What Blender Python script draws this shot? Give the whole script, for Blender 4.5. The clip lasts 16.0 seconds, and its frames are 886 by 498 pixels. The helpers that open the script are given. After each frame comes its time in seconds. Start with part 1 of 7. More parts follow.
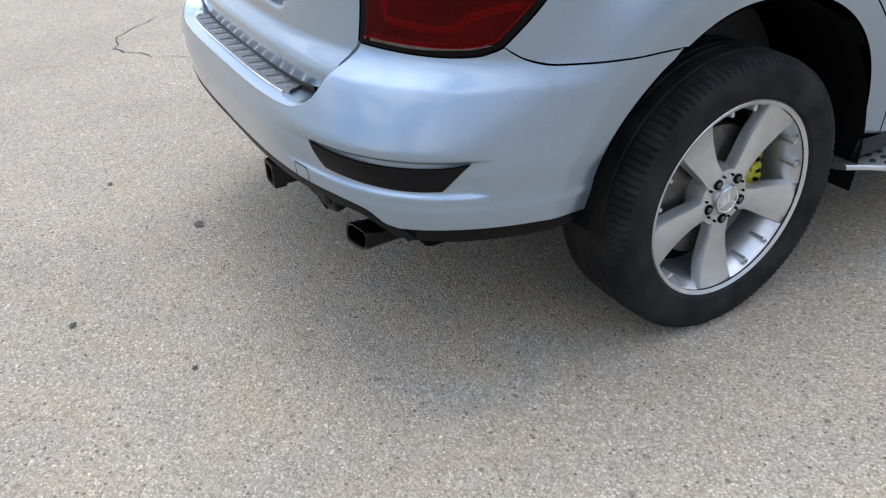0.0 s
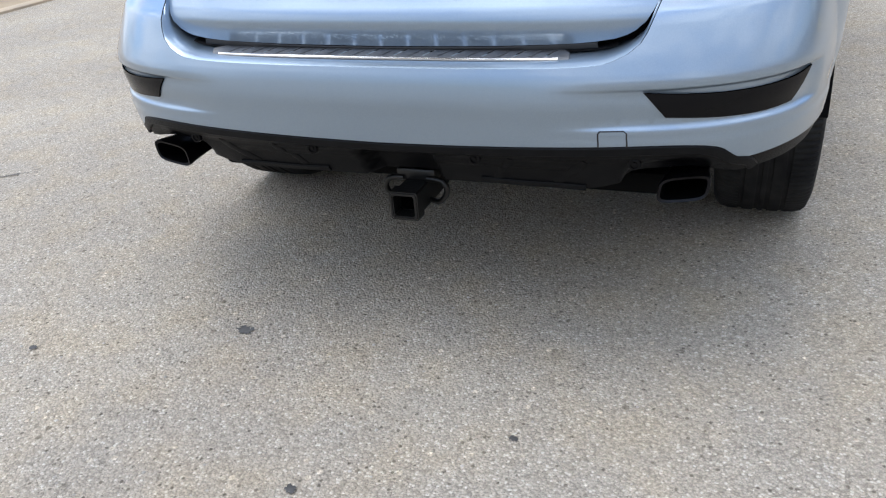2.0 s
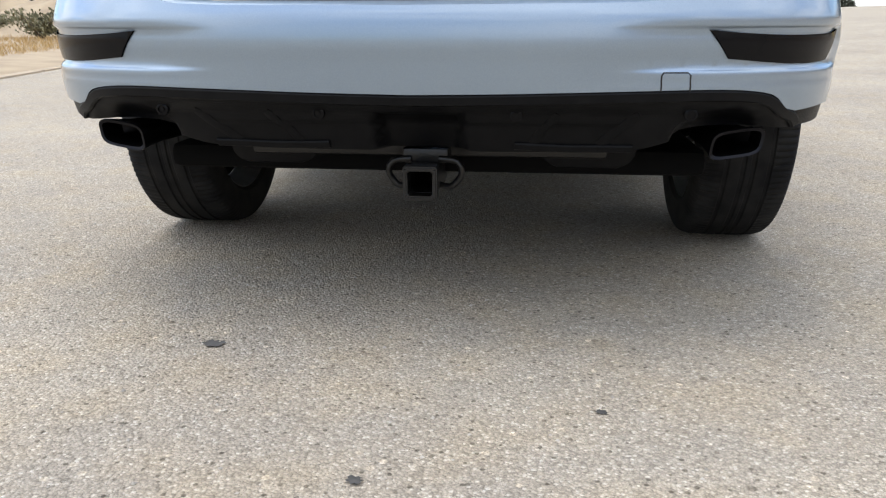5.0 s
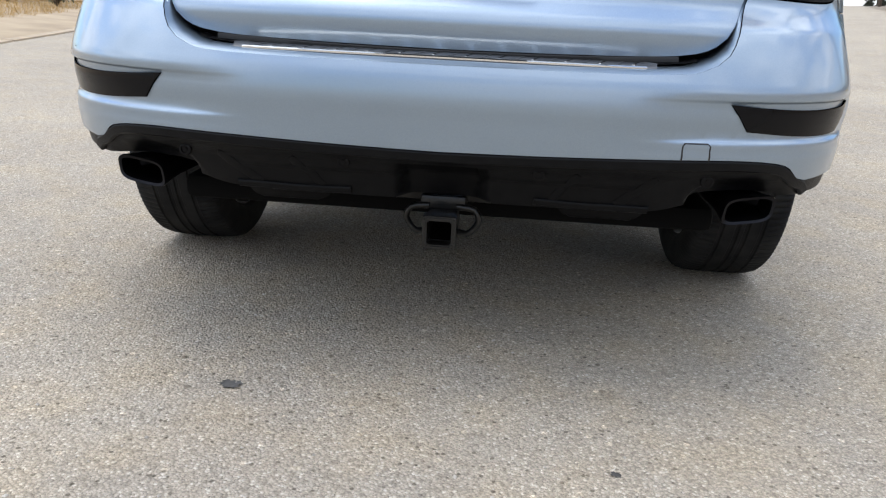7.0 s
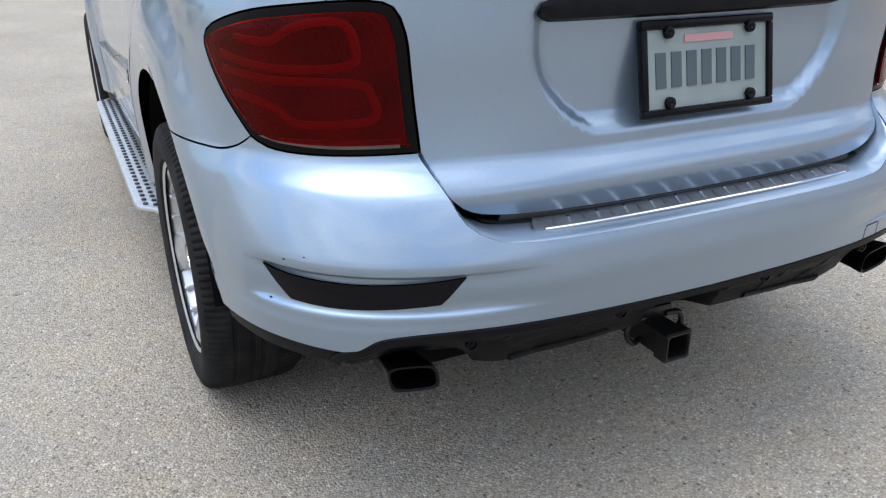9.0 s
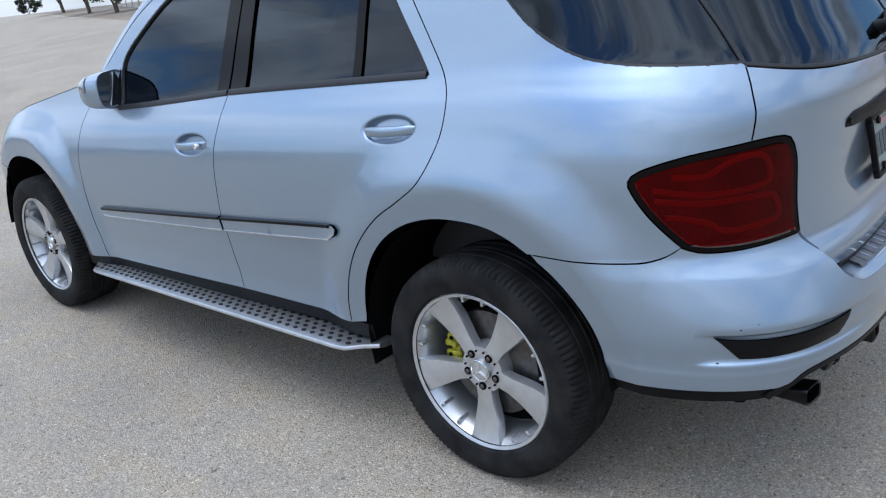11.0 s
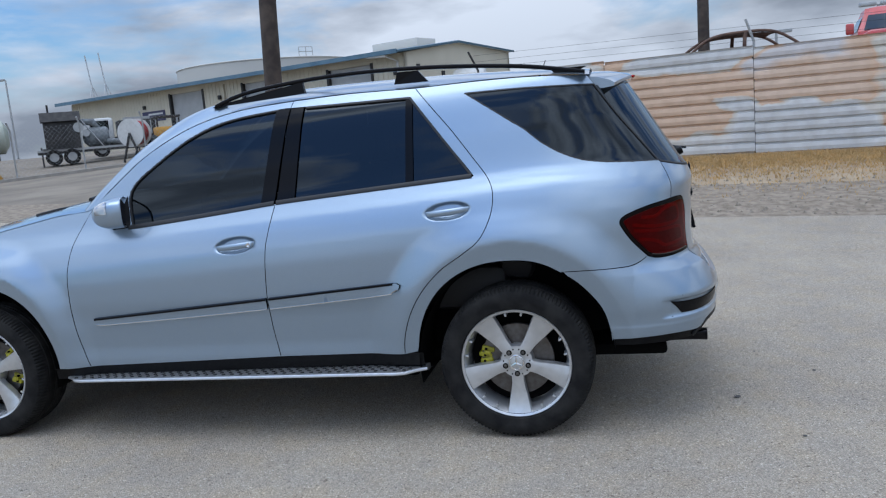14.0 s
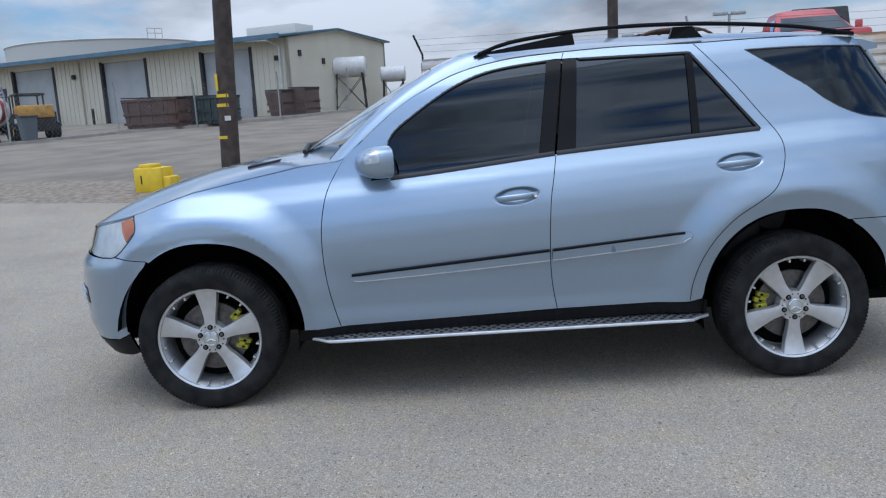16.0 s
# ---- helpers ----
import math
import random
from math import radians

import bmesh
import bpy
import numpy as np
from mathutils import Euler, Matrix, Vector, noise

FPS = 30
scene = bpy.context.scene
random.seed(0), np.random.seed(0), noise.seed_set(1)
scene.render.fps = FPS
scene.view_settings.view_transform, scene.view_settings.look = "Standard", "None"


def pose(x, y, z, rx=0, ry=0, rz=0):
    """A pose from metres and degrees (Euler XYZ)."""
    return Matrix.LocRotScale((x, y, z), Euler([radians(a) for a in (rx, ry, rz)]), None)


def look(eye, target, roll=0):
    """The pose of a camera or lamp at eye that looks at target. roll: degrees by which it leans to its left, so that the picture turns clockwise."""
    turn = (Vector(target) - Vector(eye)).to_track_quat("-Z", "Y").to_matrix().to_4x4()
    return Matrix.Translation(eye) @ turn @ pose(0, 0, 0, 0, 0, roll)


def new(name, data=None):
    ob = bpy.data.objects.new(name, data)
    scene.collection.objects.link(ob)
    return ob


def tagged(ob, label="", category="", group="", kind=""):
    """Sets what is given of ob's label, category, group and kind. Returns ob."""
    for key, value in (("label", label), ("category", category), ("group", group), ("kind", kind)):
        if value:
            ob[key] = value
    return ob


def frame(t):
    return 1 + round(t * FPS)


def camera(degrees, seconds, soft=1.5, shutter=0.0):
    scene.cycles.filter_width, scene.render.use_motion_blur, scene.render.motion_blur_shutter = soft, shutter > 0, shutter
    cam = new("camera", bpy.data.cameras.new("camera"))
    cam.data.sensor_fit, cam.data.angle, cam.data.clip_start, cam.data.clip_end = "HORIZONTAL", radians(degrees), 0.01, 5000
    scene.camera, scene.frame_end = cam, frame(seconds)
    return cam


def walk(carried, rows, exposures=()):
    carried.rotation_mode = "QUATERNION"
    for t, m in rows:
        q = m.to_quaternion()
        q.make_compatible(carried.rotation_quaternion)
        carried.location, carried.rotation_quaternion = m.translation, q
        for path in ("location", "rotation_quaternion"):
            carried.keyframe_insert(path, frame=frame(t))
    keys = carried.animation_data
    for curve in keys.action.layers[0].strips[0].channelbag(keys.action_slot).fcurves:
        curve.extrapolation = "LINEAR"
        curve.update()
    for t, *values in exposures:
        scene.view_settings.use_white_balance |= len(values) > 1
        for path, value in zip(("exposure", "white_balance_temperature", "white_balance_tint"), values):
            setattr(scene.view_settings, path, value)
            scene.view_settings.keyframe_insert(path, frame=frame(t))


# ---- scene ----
cam = camera(58.7, 16.0, 1.2)
PATH = [
    (0, (2.069, -1.434, 1.271), (0.556, -0.62, 0.249), -2.1),
    (0.5, (1.823, -1.783, 1.251), (0.52, -0.674, 0.216), -2.8),
    (1, (1.473, -2.045, 1.222), (0.391, -0.72, 0.186), -3.0),
    (1.5, (1.138, -2.309, 1.176), (0.293, -0.802, 0.168), -3.1),
    (2, (0.742, -2.402, 1.082), (0.052, -0.775, 0.146), -5.1),
    (2.5, (0.423, -2.455, 1.008), (-0.104, -0.696, 0.217), -5.4),
    (3, (0.259, -2.451, 0.814), (-0.021, -0.573, 0.185), -1.9),
    (3.2, (0.267, -2.427, 0.73), (0.031, -0.531, 0.139), -0.8),
    (5.3, (0.239, -2.472, 0.631), (0.008, -0.564, 0.078), -0.1),
    (5.5, (0.232, -2.469, 0.623), (0.004, -0.557, 0.083), -0.1),
    (6, (0.235, -2.459, 0.645), (0.005, -0.544, 0.114), 0.3),
    (6.5, (0.21, -2.446, 0.685), (0.028, -0.532, 0.133), 1.8),
    (7, (0.135, -2.471, 0.792), (-0.004, -0.573, 0.177), 2.8),
    (7.5, (0.024, -2.474, 0.85), (0.061, -0.581, 0.204), 3.6),
    (8, (-0.29, -2.335, 0.921), (0.039, -0.48, 0.25), 4.2),
    (8.5, (-0.75, -2.236, 1.042), (-0.165, -0.464, 0.32), 4.7),
    (9, (-1.134, -2.038, 1.199), (-0.331, -0.38, 0.421), -0.2),
    (9.5, (-1.464, -1.81, 1.308), (-0.504, -0.262, 0.481), -4.0),
    (10, (-1.817, -1.529, 1.342), (-0.696, -0.068, 0.563), -5.9),
    (10.2, (-1.943, -1.429, 1.378), (-0.768, 0.0, 0.617), -6.7),
    (12.3, (-3.635, -1.367, 1.625), (-2.007, -0.284, 1.208), -3.7),
    (12.5, (-3.795, -1.376, 1.58), (-2.163, -0.284, 1.2), -3.8),
    (13, (-4.106, -1.225, 1.543), (-2.419, -0.21, 1.189), -4.5),
    (13.5, (-4.274, -0.926, 1.472), (-2.428, -0.238, 1.123), -4.5),
    (14, (-4.434, -0.487, 1.477), (-2.505, -0.055, 1.171), -4.9),
    (14.5, (-4.626, 0.032, 1.47), (-2.682, 0.41, 1.185), -4.3),
    (15, (-4.668, 0.571, 1.432), (-2.717, 0.891, 1.134), -3.8),
    (15.5, (-4.736, 1.123, 1.409), (-2.769, 1.299, 1.096), -3.3),
    (16, (-4.692, 1.677, 1.417), (-2.723, 1.702, 1.069), -3.3),
]
walk(cam, [(t, look(eye, target, roll)) for t, eye, target, roll in PATH],
     [(0, .51, 6300, 10), (3.2, .50, 6350, 10), (5.3, .65, 6800, 10), (7.5, .53, 6550, 10), (8.5, .50, 6350, 10), (10.2, .28, 5950, 10), (12.3, -.03, 5820, 9), (16, -.19, 5750, 9)])

# ---- light ----
world = bpy.data.worlds.new("sky")
scene.world = world
world.use_nodes = True
wn, wl = world.node_tree.nodes, world.node_tree.links
sky = wn.new("ShaderNodeTexSky")
sky.sky_type, sky.sun_disc = "NISHITA", False
sky.sun_elevation, sky.sun_rotation = radians(75), radians(294)
sky.dust_density, sky.ozone_density = 0.6, 1.5
coord = wn.new("ShaderNodeTexCoord")
flat = wn.new("ShaderNodeMapping")
flat.inputs["Scale"].default_value = (1.0, 1.0, 3.4)
flat.inputs["Location"].default_value = (0.0, 0.0, 0.0)
wl.new(coord.outputs["Generated"], flat.inputs["Vector"])
puff = wn.new("ShaderNodeTexNoise")
puff.inputs["Scale"].default_value, puff.inputs["Detail"].default_value = 2.3, 9
puff.inputs["Roughness"].default_value, puff.inputs["Distortion"].default_value = 0.56, 0.25
wl.new(flat.outputs[0], puff.inputs["Vector"])
cover = wn.new("ShaderNodeValToRGB")
cover.color_ramp.elements[0].position, cover.color_ramp.elements[1].position = 0.40, 0.52
wl.new(puff.outputs["Fac"], cover.inputs["Fac"])
dark = wn.new("ShaderNodeTexNoise")
dark.inputs["Scale"].default_value, dark.inputs["Detail"].default_value = 3.4, 6
wl.new(flat.outputs[0], dark.inputs["Vector"])
cloud = wn.new("ShaderNodeValToRGB")
cloud.color_ramp.elements[0].position, cloud.color_ramp.elements[0].color = 0.35, (2.9, 3.15, 3.6, 1)
cloud.color_ramp.elements[1].position, cloud.color_ramp.elements[1].color = 0.58, (7.5, 7.8, 8.3, 1)
wl.new(dark.outputs["Fac"], cloud.inputs["Fac"])
blend = wn.new("ShaderNodeMix")
blend.data_type = "RGBA"
wl.new(cover.outputs[0], blend.inputs["Factor"])
haze = wn.new("ShaderNodeMix")
haze.data_type, haze.blend_type = "RGBA", "MULTIPLY"
haze.inputs["Factor"].default_value = 1.0
haze.inputs["B"].default_value = (0.86, 1.0, 1.12, 1)
wl.new(sky.outputs[0], haze.inputs["A"])
wl.new(haze.outputs["Result"], blend.inputs["A"])
wl.new(cloud.outputs[0], blend.inputs["B"])
split = wn.new("ShaderNodeSeparateXYZ")
wl.new(coord.outputs["Generated"], split.inputs[0])
lift = wn.new("ShaderNodeMapRange")
lift.inputs["From Min"].default_value, lift.inputs["From Max"].default_value = 0.0, 0.9
lift.inputs["To Min"].default_value, lift.inputs["To Max"].default_value = 0.66, 2.0
wl.new(split.outputs["Z"], lift.inputs["Value"])
bright = wn.new("ShaderNodeMix")
bright.data_type, bright.blend_type = "RGBA", "MULTIPLY"
bright.inputs["Factor"].default_value = 1.0
# the side of the sky where the veiled sun stands is the brighter one
veil = wn.new("ShaderNodeVectorMath")
veil.operation = "DOT_PRODUCT"
veil.inputs[1].default_value = (-0.14, 0.12, 0.0)
wl.new(coord.outputs["Generated"], veil.inputs[0])
near_sun = wn.new("ShaderNodeMath")
near_sun.operation = "MULTIPLY_ADD"
wl.new(veil.outputs["Value"], near_sun.inputs[0]), wl.new(lift.outputs[0], near_sun.inputs[1]), wl.new(lift.outputs[0], near_sun.inputs[2])
wl.new(blend.outputs["Result"], bright.inputs["A"]), wl.new(near_sun.outputs[0], bright.inputs["B"])
back = wn["Background"]
back.inputs["Strength"].default_value = 0.145
wl.new(bright.outputs["Result"], back.inputs["Color"])
sun = new("sun", bpy.data.lights.new("sun", "SUN"))
sun.data.energy, sun.data.angle, sun.data.color = 1.0, radians(42), (1.0, 0.95, 0.88)
sun.matrix_world = look((-9, 5, 36), (0, 1, 0))

# ---- materials ----
def material(name, colour, rough=0.5, metal=0.0, coat=0.0, second=None, scale=8.0, bump=0.0, bump_scale=60.0, spec=0.5, detail=6, low=0.35, high=0.65):
    """A principled surface: two colours mixed by noise in object space, a second, finer noise on the roughness, and a bump."""
    m = bpy.data.materials.new(name)
    m.use_nodes = True
    n, l = m.node_tree.nodes, m.node_tree.links
    p = n["Principled BSDF"]
    p.inputs["Base Color"].default_value = (*colour, 1)
    p.inputs["Roughness"].default_value, p.inputs["Metallic"].default_value = rough, metal
    p.inputs["Coat Weight"].default_value, p.inputs["Coat Roughness"].default_value = coat, 0.03
    p.inputs["Specular IOR Level"].default_value = spec
    co = n.new("ShaderNodeTexCoord")
    if second:
        no = n.new("ShaderNodeTexNoise")
        no.inputs["Scale"].default_value, no.inputs["Detail"].default_value = scale, detail
        l.new(co.outputs["Object"], no.inputs["Vector"])
        ramp = n.new("ShaderNodeValToRGB")
        ramp.color_ramp.elements[0].position, ramp.color_ramp.elements[0].color = low, (*colour, 1)
        ramp.color_ramp.elements[1].position, ramp.color_ramp.elements[1].color = high, (*second, 1)
        l.new(no.outputs["Fac"], ramp.inputs["Fac"])
        l.new(ramp.outputs[0], p.inputs["Base Color"])
    if bump:
        fine = n.new("ShaderNodeTexNoise")
        fine.inputs["Scale"].default_value, fine.inputs["Detail"].default_value = bump_scale, 5
        l.new(co.outputs["Object"], fine.inputs["Vector"])
        b = n.new("ShaderNodeBump")
        b.inputs["Strength"].default_value, b.inputs["Distance"].default_value = bump, 0.01
        l.new(fine.outputs["Fac"], b.inputs["Height"])
        l.new(b.outputs[0], p.inputs["Normal"])
    return m


def glass_material(name, tint, rough=0.0, ior=1.55, shade=(1, 1, 1)):
    """A tinted pane: clear by its tint, glossy by Fresnel."""
    m = bpy.data.materials.new(name)
    m.use_nodes = True
    n, l = m.node_tree.nodes, m.node_tree.links
    n.remove(n["Principled BSDF"])
    mix, clear, shine, fres = (n.new("ShaderNode" + k) for k in ("MixShader", "BsdfTransparent", "BsdfGlossy", "Fresnel"))
    clear.inputs["Color"].default_value = (*tint, 1)
    shine.inputs["Color"].default_value = (*shade, 1)
    shine.inputs["Roughness"].default_value, fres.inputs["IOR"].default_value = rough, ior
    l.new(fres.outputs[0], mix.inputs[0]), l.new(clear.outputs[0], mix.inputs[1]), l.new(shine.outputs[0], mix.inputs[2])
    l.new(mix.outputs[0], n["Material Output"].inputs["Surface"])
    return m


def paint_material():
    m = material("car_paint", (0.275, 0.35, 0.44), 0.33, 0.74, 1.0)
    n, l = m.node_tree.nodes, m.node_tree.links
    p = n["Principled BSDF"]
    co, flake, ramp = n.new("ShaderNodeTexCoord"), n.new("ShaderNodeTexVoronoi"), n.new("ShaderNodeValToRGB")
    flake.inputs["Scale"].default_value = 900
    l.new(co.outputs["Object"], flake.inputs["Vector"])
    ramp.color_ramp.elements[0].color, ramp.color_ramp.elements[1].color = (0.262, 0.335, 0.42, 1), (0.308, 0.385, 0.472, 1)
    l.new(flake.outputs["Color"], ramp.inputs["Fac"])
    l.new(ramp.outputs[0], p.inputs["Base Color"])
    dust, dramp = n.new("ShaderNodeTexNoise"), n.new("ShaderNodeMapRange")
    dust.inputs["Scale"].default_value, dust.inputs["Detail"].default_value = 7, 8
    l.new(co.outputs["Object"], dust.inputs["Vector"])
    dramp.inputs["To Min"].default_value, dramp.inputs["To Max"].default_value = 0.03, 0.12
    l.new(dust.outputs["Fac"], dramp.inputs["Value"]), l.new(dramp.outputs[0], p.inputs["Coat Roughness"])
    return m


def asphalt_material():
    """Grey chip-seal: pale and dark stones set in binder, with broad worn patches."""
    m = material("asphalt", (0.2, 0.19, 0.18), 0.95, spec=0.15)
    n, l = m.node_tree.nodes, m.node_tree.links
    p = n["Principled BSDF"]
    co = n.new("ShaderNodeTexCoord")

    def tex(kind, scale, detail=0.0):
        t = n.new("ShaderNodeTex" + kind)
        t.inputs["Scale"].default_value = scale
        if kind == "Noise":
            t.inputs["Detail"].default_value = detail
        l.new(co.outputs["Object"], t.inputs["Vector"])
        return t

    def ramp(src, *stops):
        r = n.new("ShaderNodeValToRGB")
        while len(r.color_ramp.elements) < len(stops):
            r.color_ramp.elements.new(0.5)
        for e, (pos, c) in zip(r.color_ramp.elements, stops):
            e.position, e.color = pos, (*c, 1)
        l.new(src, r.inputs["Fac"])
        return r

    def mix(mode, fac, a, b):
        x = n.new("ShaderNodeMix")
        x.data_type, x.blend_type = "RGBA", mode
        x.inputs["Factor"].default_value = fac
        l.new(a, x.inputs["A"]), l.new(b, x.inputs["B"])
        return x.outputs["Result"]

    stones = tex("Voronoi", 175)
    split = n.new("ShaderNodeSeparateColor")
    l.new(stones.outputs["Color"], split.inputs[0])
    chips = ramp(split.outputs[0], (0.0, (0.335, 0.30, 0.25)), (0.5, (0.47, 0.42, 0.35)), (0.88, (0.515, 0.46, 0.385)), (0.975, (0.66, 0.61, 0.53)))
    fine = ramp(tex("Noise", 420, 3).outputs["Fac"], (0.3, (0.70, 0.70, 0.70)), (0.7, (1.24, 1.23, 1.21)))
    broad = ramp(tex("Noise", 0.9, 6).outputs["Fac"], (0.3, (0.90, 0.89, 0.88)), (0.7, (1.10, 1.09, 1.06)))
    joint = ramp(stones.outputs["Distance"], (0.0, (1.06, 1.06, 1.06)), (0.75, (0.66, 0.65, 0.64)))
    c = mix("MULTIPLY", 0.9, chips.outputs[0], joint.outputs[0])
    c = mix("MULTIPLY", 1.0, c, fine.outputs[0])
    c = mix("MULTIPLY", 1.0, c, broad.outputs[0])
    # ochre dust in some hand-wide patches, bluish binder in others
    tint = ramp(tex("Noise", 5.5, 5).outputs["Fac"], (0.36, (0.96, 0.975, 1.0)), (0.50, (1.0, 1.0, 1.0)), (0.66, (1.03, 1.005, 0.955)))
    c = mix("MULTIPLY", 1.0, c, tint.outputs[0])
    # scattered dark pits and larger pale stones
    for scale, share, near, far in ((70, 0.84, (0.46, 0.45, 0.44), 0.24), (31, 0.93, (0.58, 0.57, 0.56), 0.20), (48, 0.90, (1.42, 1.39, 1.34), 0.26)):
        spot = tex("Voronoi", scale)
        pick = n.new("ShaderNodeSeparateColor")
        l.new(spot.outputs["Color"], pick.inputs[0])
        mask = ramp(pick.outputs[1], (share, (0, 0, 0)), (share + .04, (1, 1, 1)))
        shade = ramp(spot.outputs["Distance"], (0.0, near), (far, near), (far + .09, (1, 1, 1)))
        x = n.new("ShaderNodeMix")
        x.data_type, x.blend_type = "RGBA", "MULTIPLY"
        l.new(mask.outputs[0], x.inputs["Factor"]), l.new(c, x.inputs["A"]), l.new(shade.outputs[0], x.inputs["B"])
        c = x.outputs["Result"]
    l.new(c, p.inputs["Base Color"])
    b = n.new("ShaderNodeBump")
    b.inputs["Strength"].default_value, b.inputs["Distance"].default_value, b.invert = 0.7, 0.007, True
    l.new(stones.outputs["Distance"], b.inputs["Height"])
    l.new(b.outputs[0], p.inputs["Normal"])
    return m


PAINT = paint_material()
BLACK = material("black_plastic", (0.0035, 0.0037, 0.0045), 0.42, second=(0.006, 0.0062, 0.007), scale=30, bump=0.15, bump_scale=500, spec=0.13)
SEAL = material("black_rubber_seal", (0.008, 0.008, 0.009), 0.5)
GLOSS = material("gloss_black_trim", (0.0045, 0.0045, 0.0055), 0.16, spec=0.14)
DARKIN = material("dark_inside", (0.005, 0.005, 0.005), 0.9, spec=0.05)
GLASS = glass_material("tinted_glass", (0.020, 0.023, 0.025), 0.0, 1.5, (0.78, 0.89, 1.0))
CLEAR = glass_material("clear_glass", (0.86, 0.89, 0.88))
LAMP_RED = glass_material("smoked_red_lens", (0.83, 0.024, 0.062), 0.01, 1.2)
LAMP_BOWL = material("red_lamp_bowl", (0.028, 0.0006, 0.004), 0.4, 0.0, second=(0.085, 0.0012, 0.008), scale=9, bump=0.2, bump_scale=120)
LAMP_BAR = material("red_light_bar", (0.17, 0.002, 0.011), 0.3, 0.0, spec=0.3)
LAMP_DARK = material("dark_lens_edge", (0.004, 0.003, 0.003), 0.2, spec=0.1)
CHROME = material("chrome", (0.78, 0.79, 0.80), 0.08, 1.0)
ALLOY = material("alloy_silver", (0.60, 0.61, 0.62), 0.36, 0.8, 0.3, second=(0.54, 0.55, 0.56), scale=25)
ALU = material("brushed_aluminium", (0.17, 0.175, 0.185), 0.45, 0.85, second=(0.13, 0.135, 0.145), scale=20, bump=0.1, bump_scale=240)
STEEL = material("brake_disc_steel", (0.15, 0.145, 0.14), 0.45, 0.9, second=(0.10, 0.088, 0.08), scale=30)
CALIPER = material("yellow_caliper_paint", (0.42, 0.39, 0.012), 0.45, second=(0.26, 0.23, 0.015), scale=40)
TYRE = material("tyre_rubber", (0.010, 0.010, 0.0105), 0.75, second=(0.024, 0.0235, 0.0225), scale=14, bump=0.12, bump_scale=300, spec=0.12)
PIPE = material("black_chrome", (0.020, 0.020, 0.023), 0.3, 0.9, second=(0.012, 0.012, 0.014), scale=20)
HITCH = material("black_steel", (0.005, 0.005, 0.005), 0.30, second=(0.010, 0.0095, 0.009), scale=40, bump=0.1, bump_scale=200, spec=0.4)
LEATHER = material("dark_interior", (0.03, 0.03, 0.032), 0.6)
BOARD = material("satin_aluminium", (0.56, 0.57, 0.58), 0.34, 0.85, second=(0.48, 0.49, 0.50), scale=20)
ASPHALT = asphalt_material()
DIRT = material("dry_dirt", (0.27, 0.205, 0.135), 0.95, second=(0.37, 0.29, 0.19), scale=1.3, bump=0.6, bump_scale=25, detail=10)
GREYDIRT = material("packed_grey_dirt", (0.165, 0.138, 0.105), 0.95, second=(0.245, 0.207, 0.158), scale=0.8, bump=0.5, bump_scale=30, detail=10)
KERBSTONE = material("sandy_concrete", (0.40, 0.31, 0.21), 0.95, second=(0.31, 0.25, 0.18), scale=4, bump=0.4, bump_scale=60)
GRAVEL = material("gravel_verge", (0.17, 0.135, 0.098), 0.95, second=(0.29, 0.24, 0.18), scale=9, bump=0.9, bump_scale=40, detail=10)
CONCRETE = material("concrete", (0.34, 0.315, 0.28), 0.9, second=(0.27, 0.25, 0.22), scale=3, bump=0.3, bump_scale=80)
GRASS = material("dry_grass", (0.52, 0.33, 0.13), 0.9, second=(0.38, 0.26, 0.11), scale=6)

# ---- helpers for building ----
def mesh_of(name, verts, faces, normals=None, smooth=True):
    me = bpy.data.meshes.new(name)
    me.from_pydata(verts, [], faces)
    if smooth:
        me.shade_smooth()
    if normals is not None:
        me.normals_split_custom_set_from_vertices(normals)
    return me


def put(name, me, mat, parent=None, label=""):
    me.materials.append(mat)
    ob = new(name, me)
    ob.parent = parent
    return tagged(ob, label)


def part(name, bm, mat, parent=None, label="", smooth=False, angle=35):
    """Links a bmesh as one mesh object under a thing or a part."""
    me = bpy.data.meshes.new(name)
    bmesh.ops.recalc_face_normals(bm, faces=bm.faces)
    bm.to_mesh(me)
    bm.free()
    if smooth:
        me.shade_smooth()
        me.set_sharp_from_angle(angle=radians(angle))
    return put(name, me, mat, parent, label)


def group(name, label, category, at=(0, 0, 0), turn=0.0, sort="", kind="", size=1.0):
    ob = new(name)
    ob.matrix_world = pose(*at, 0, 0, turn) @ Matrix.Scale(size, 4)
    ob.empty_display_size = 0.1
    return tagged(ob, label, category, sort, kind)


def block(bm, a, b, bevel=0.0, m=None):
    """A box between two corners, its edges rounded by bevel."""
    r = bmesh.ops.create_cube(bm, size=1)
    for v in r["verts"]:
        v.co = [(p + q) / 2 + c * (q - p) for p, q, c in zip(a, b, v.co)]
    made = r["verts"]
    if bevel:
        e = list({e for v in made for e in v.link_edges})
        made = [v for v in bmesh.ops.bevel(bm, geom=e, offset=bevel, segments=2, affect="EDGES", profile=0.5)["verts"]]
    if m is not None:
        bmesh.ops.transform(bm, matrix=m, verts=made)
    return made


def boxed(name, a, b, mat, parent=None, label="", bevel=0.0, m=None):
    bm = bmesh.new()
    block(bm, a, b, bevel, m)
    return part(name, bm, mat, parent, label, bevel > 0)


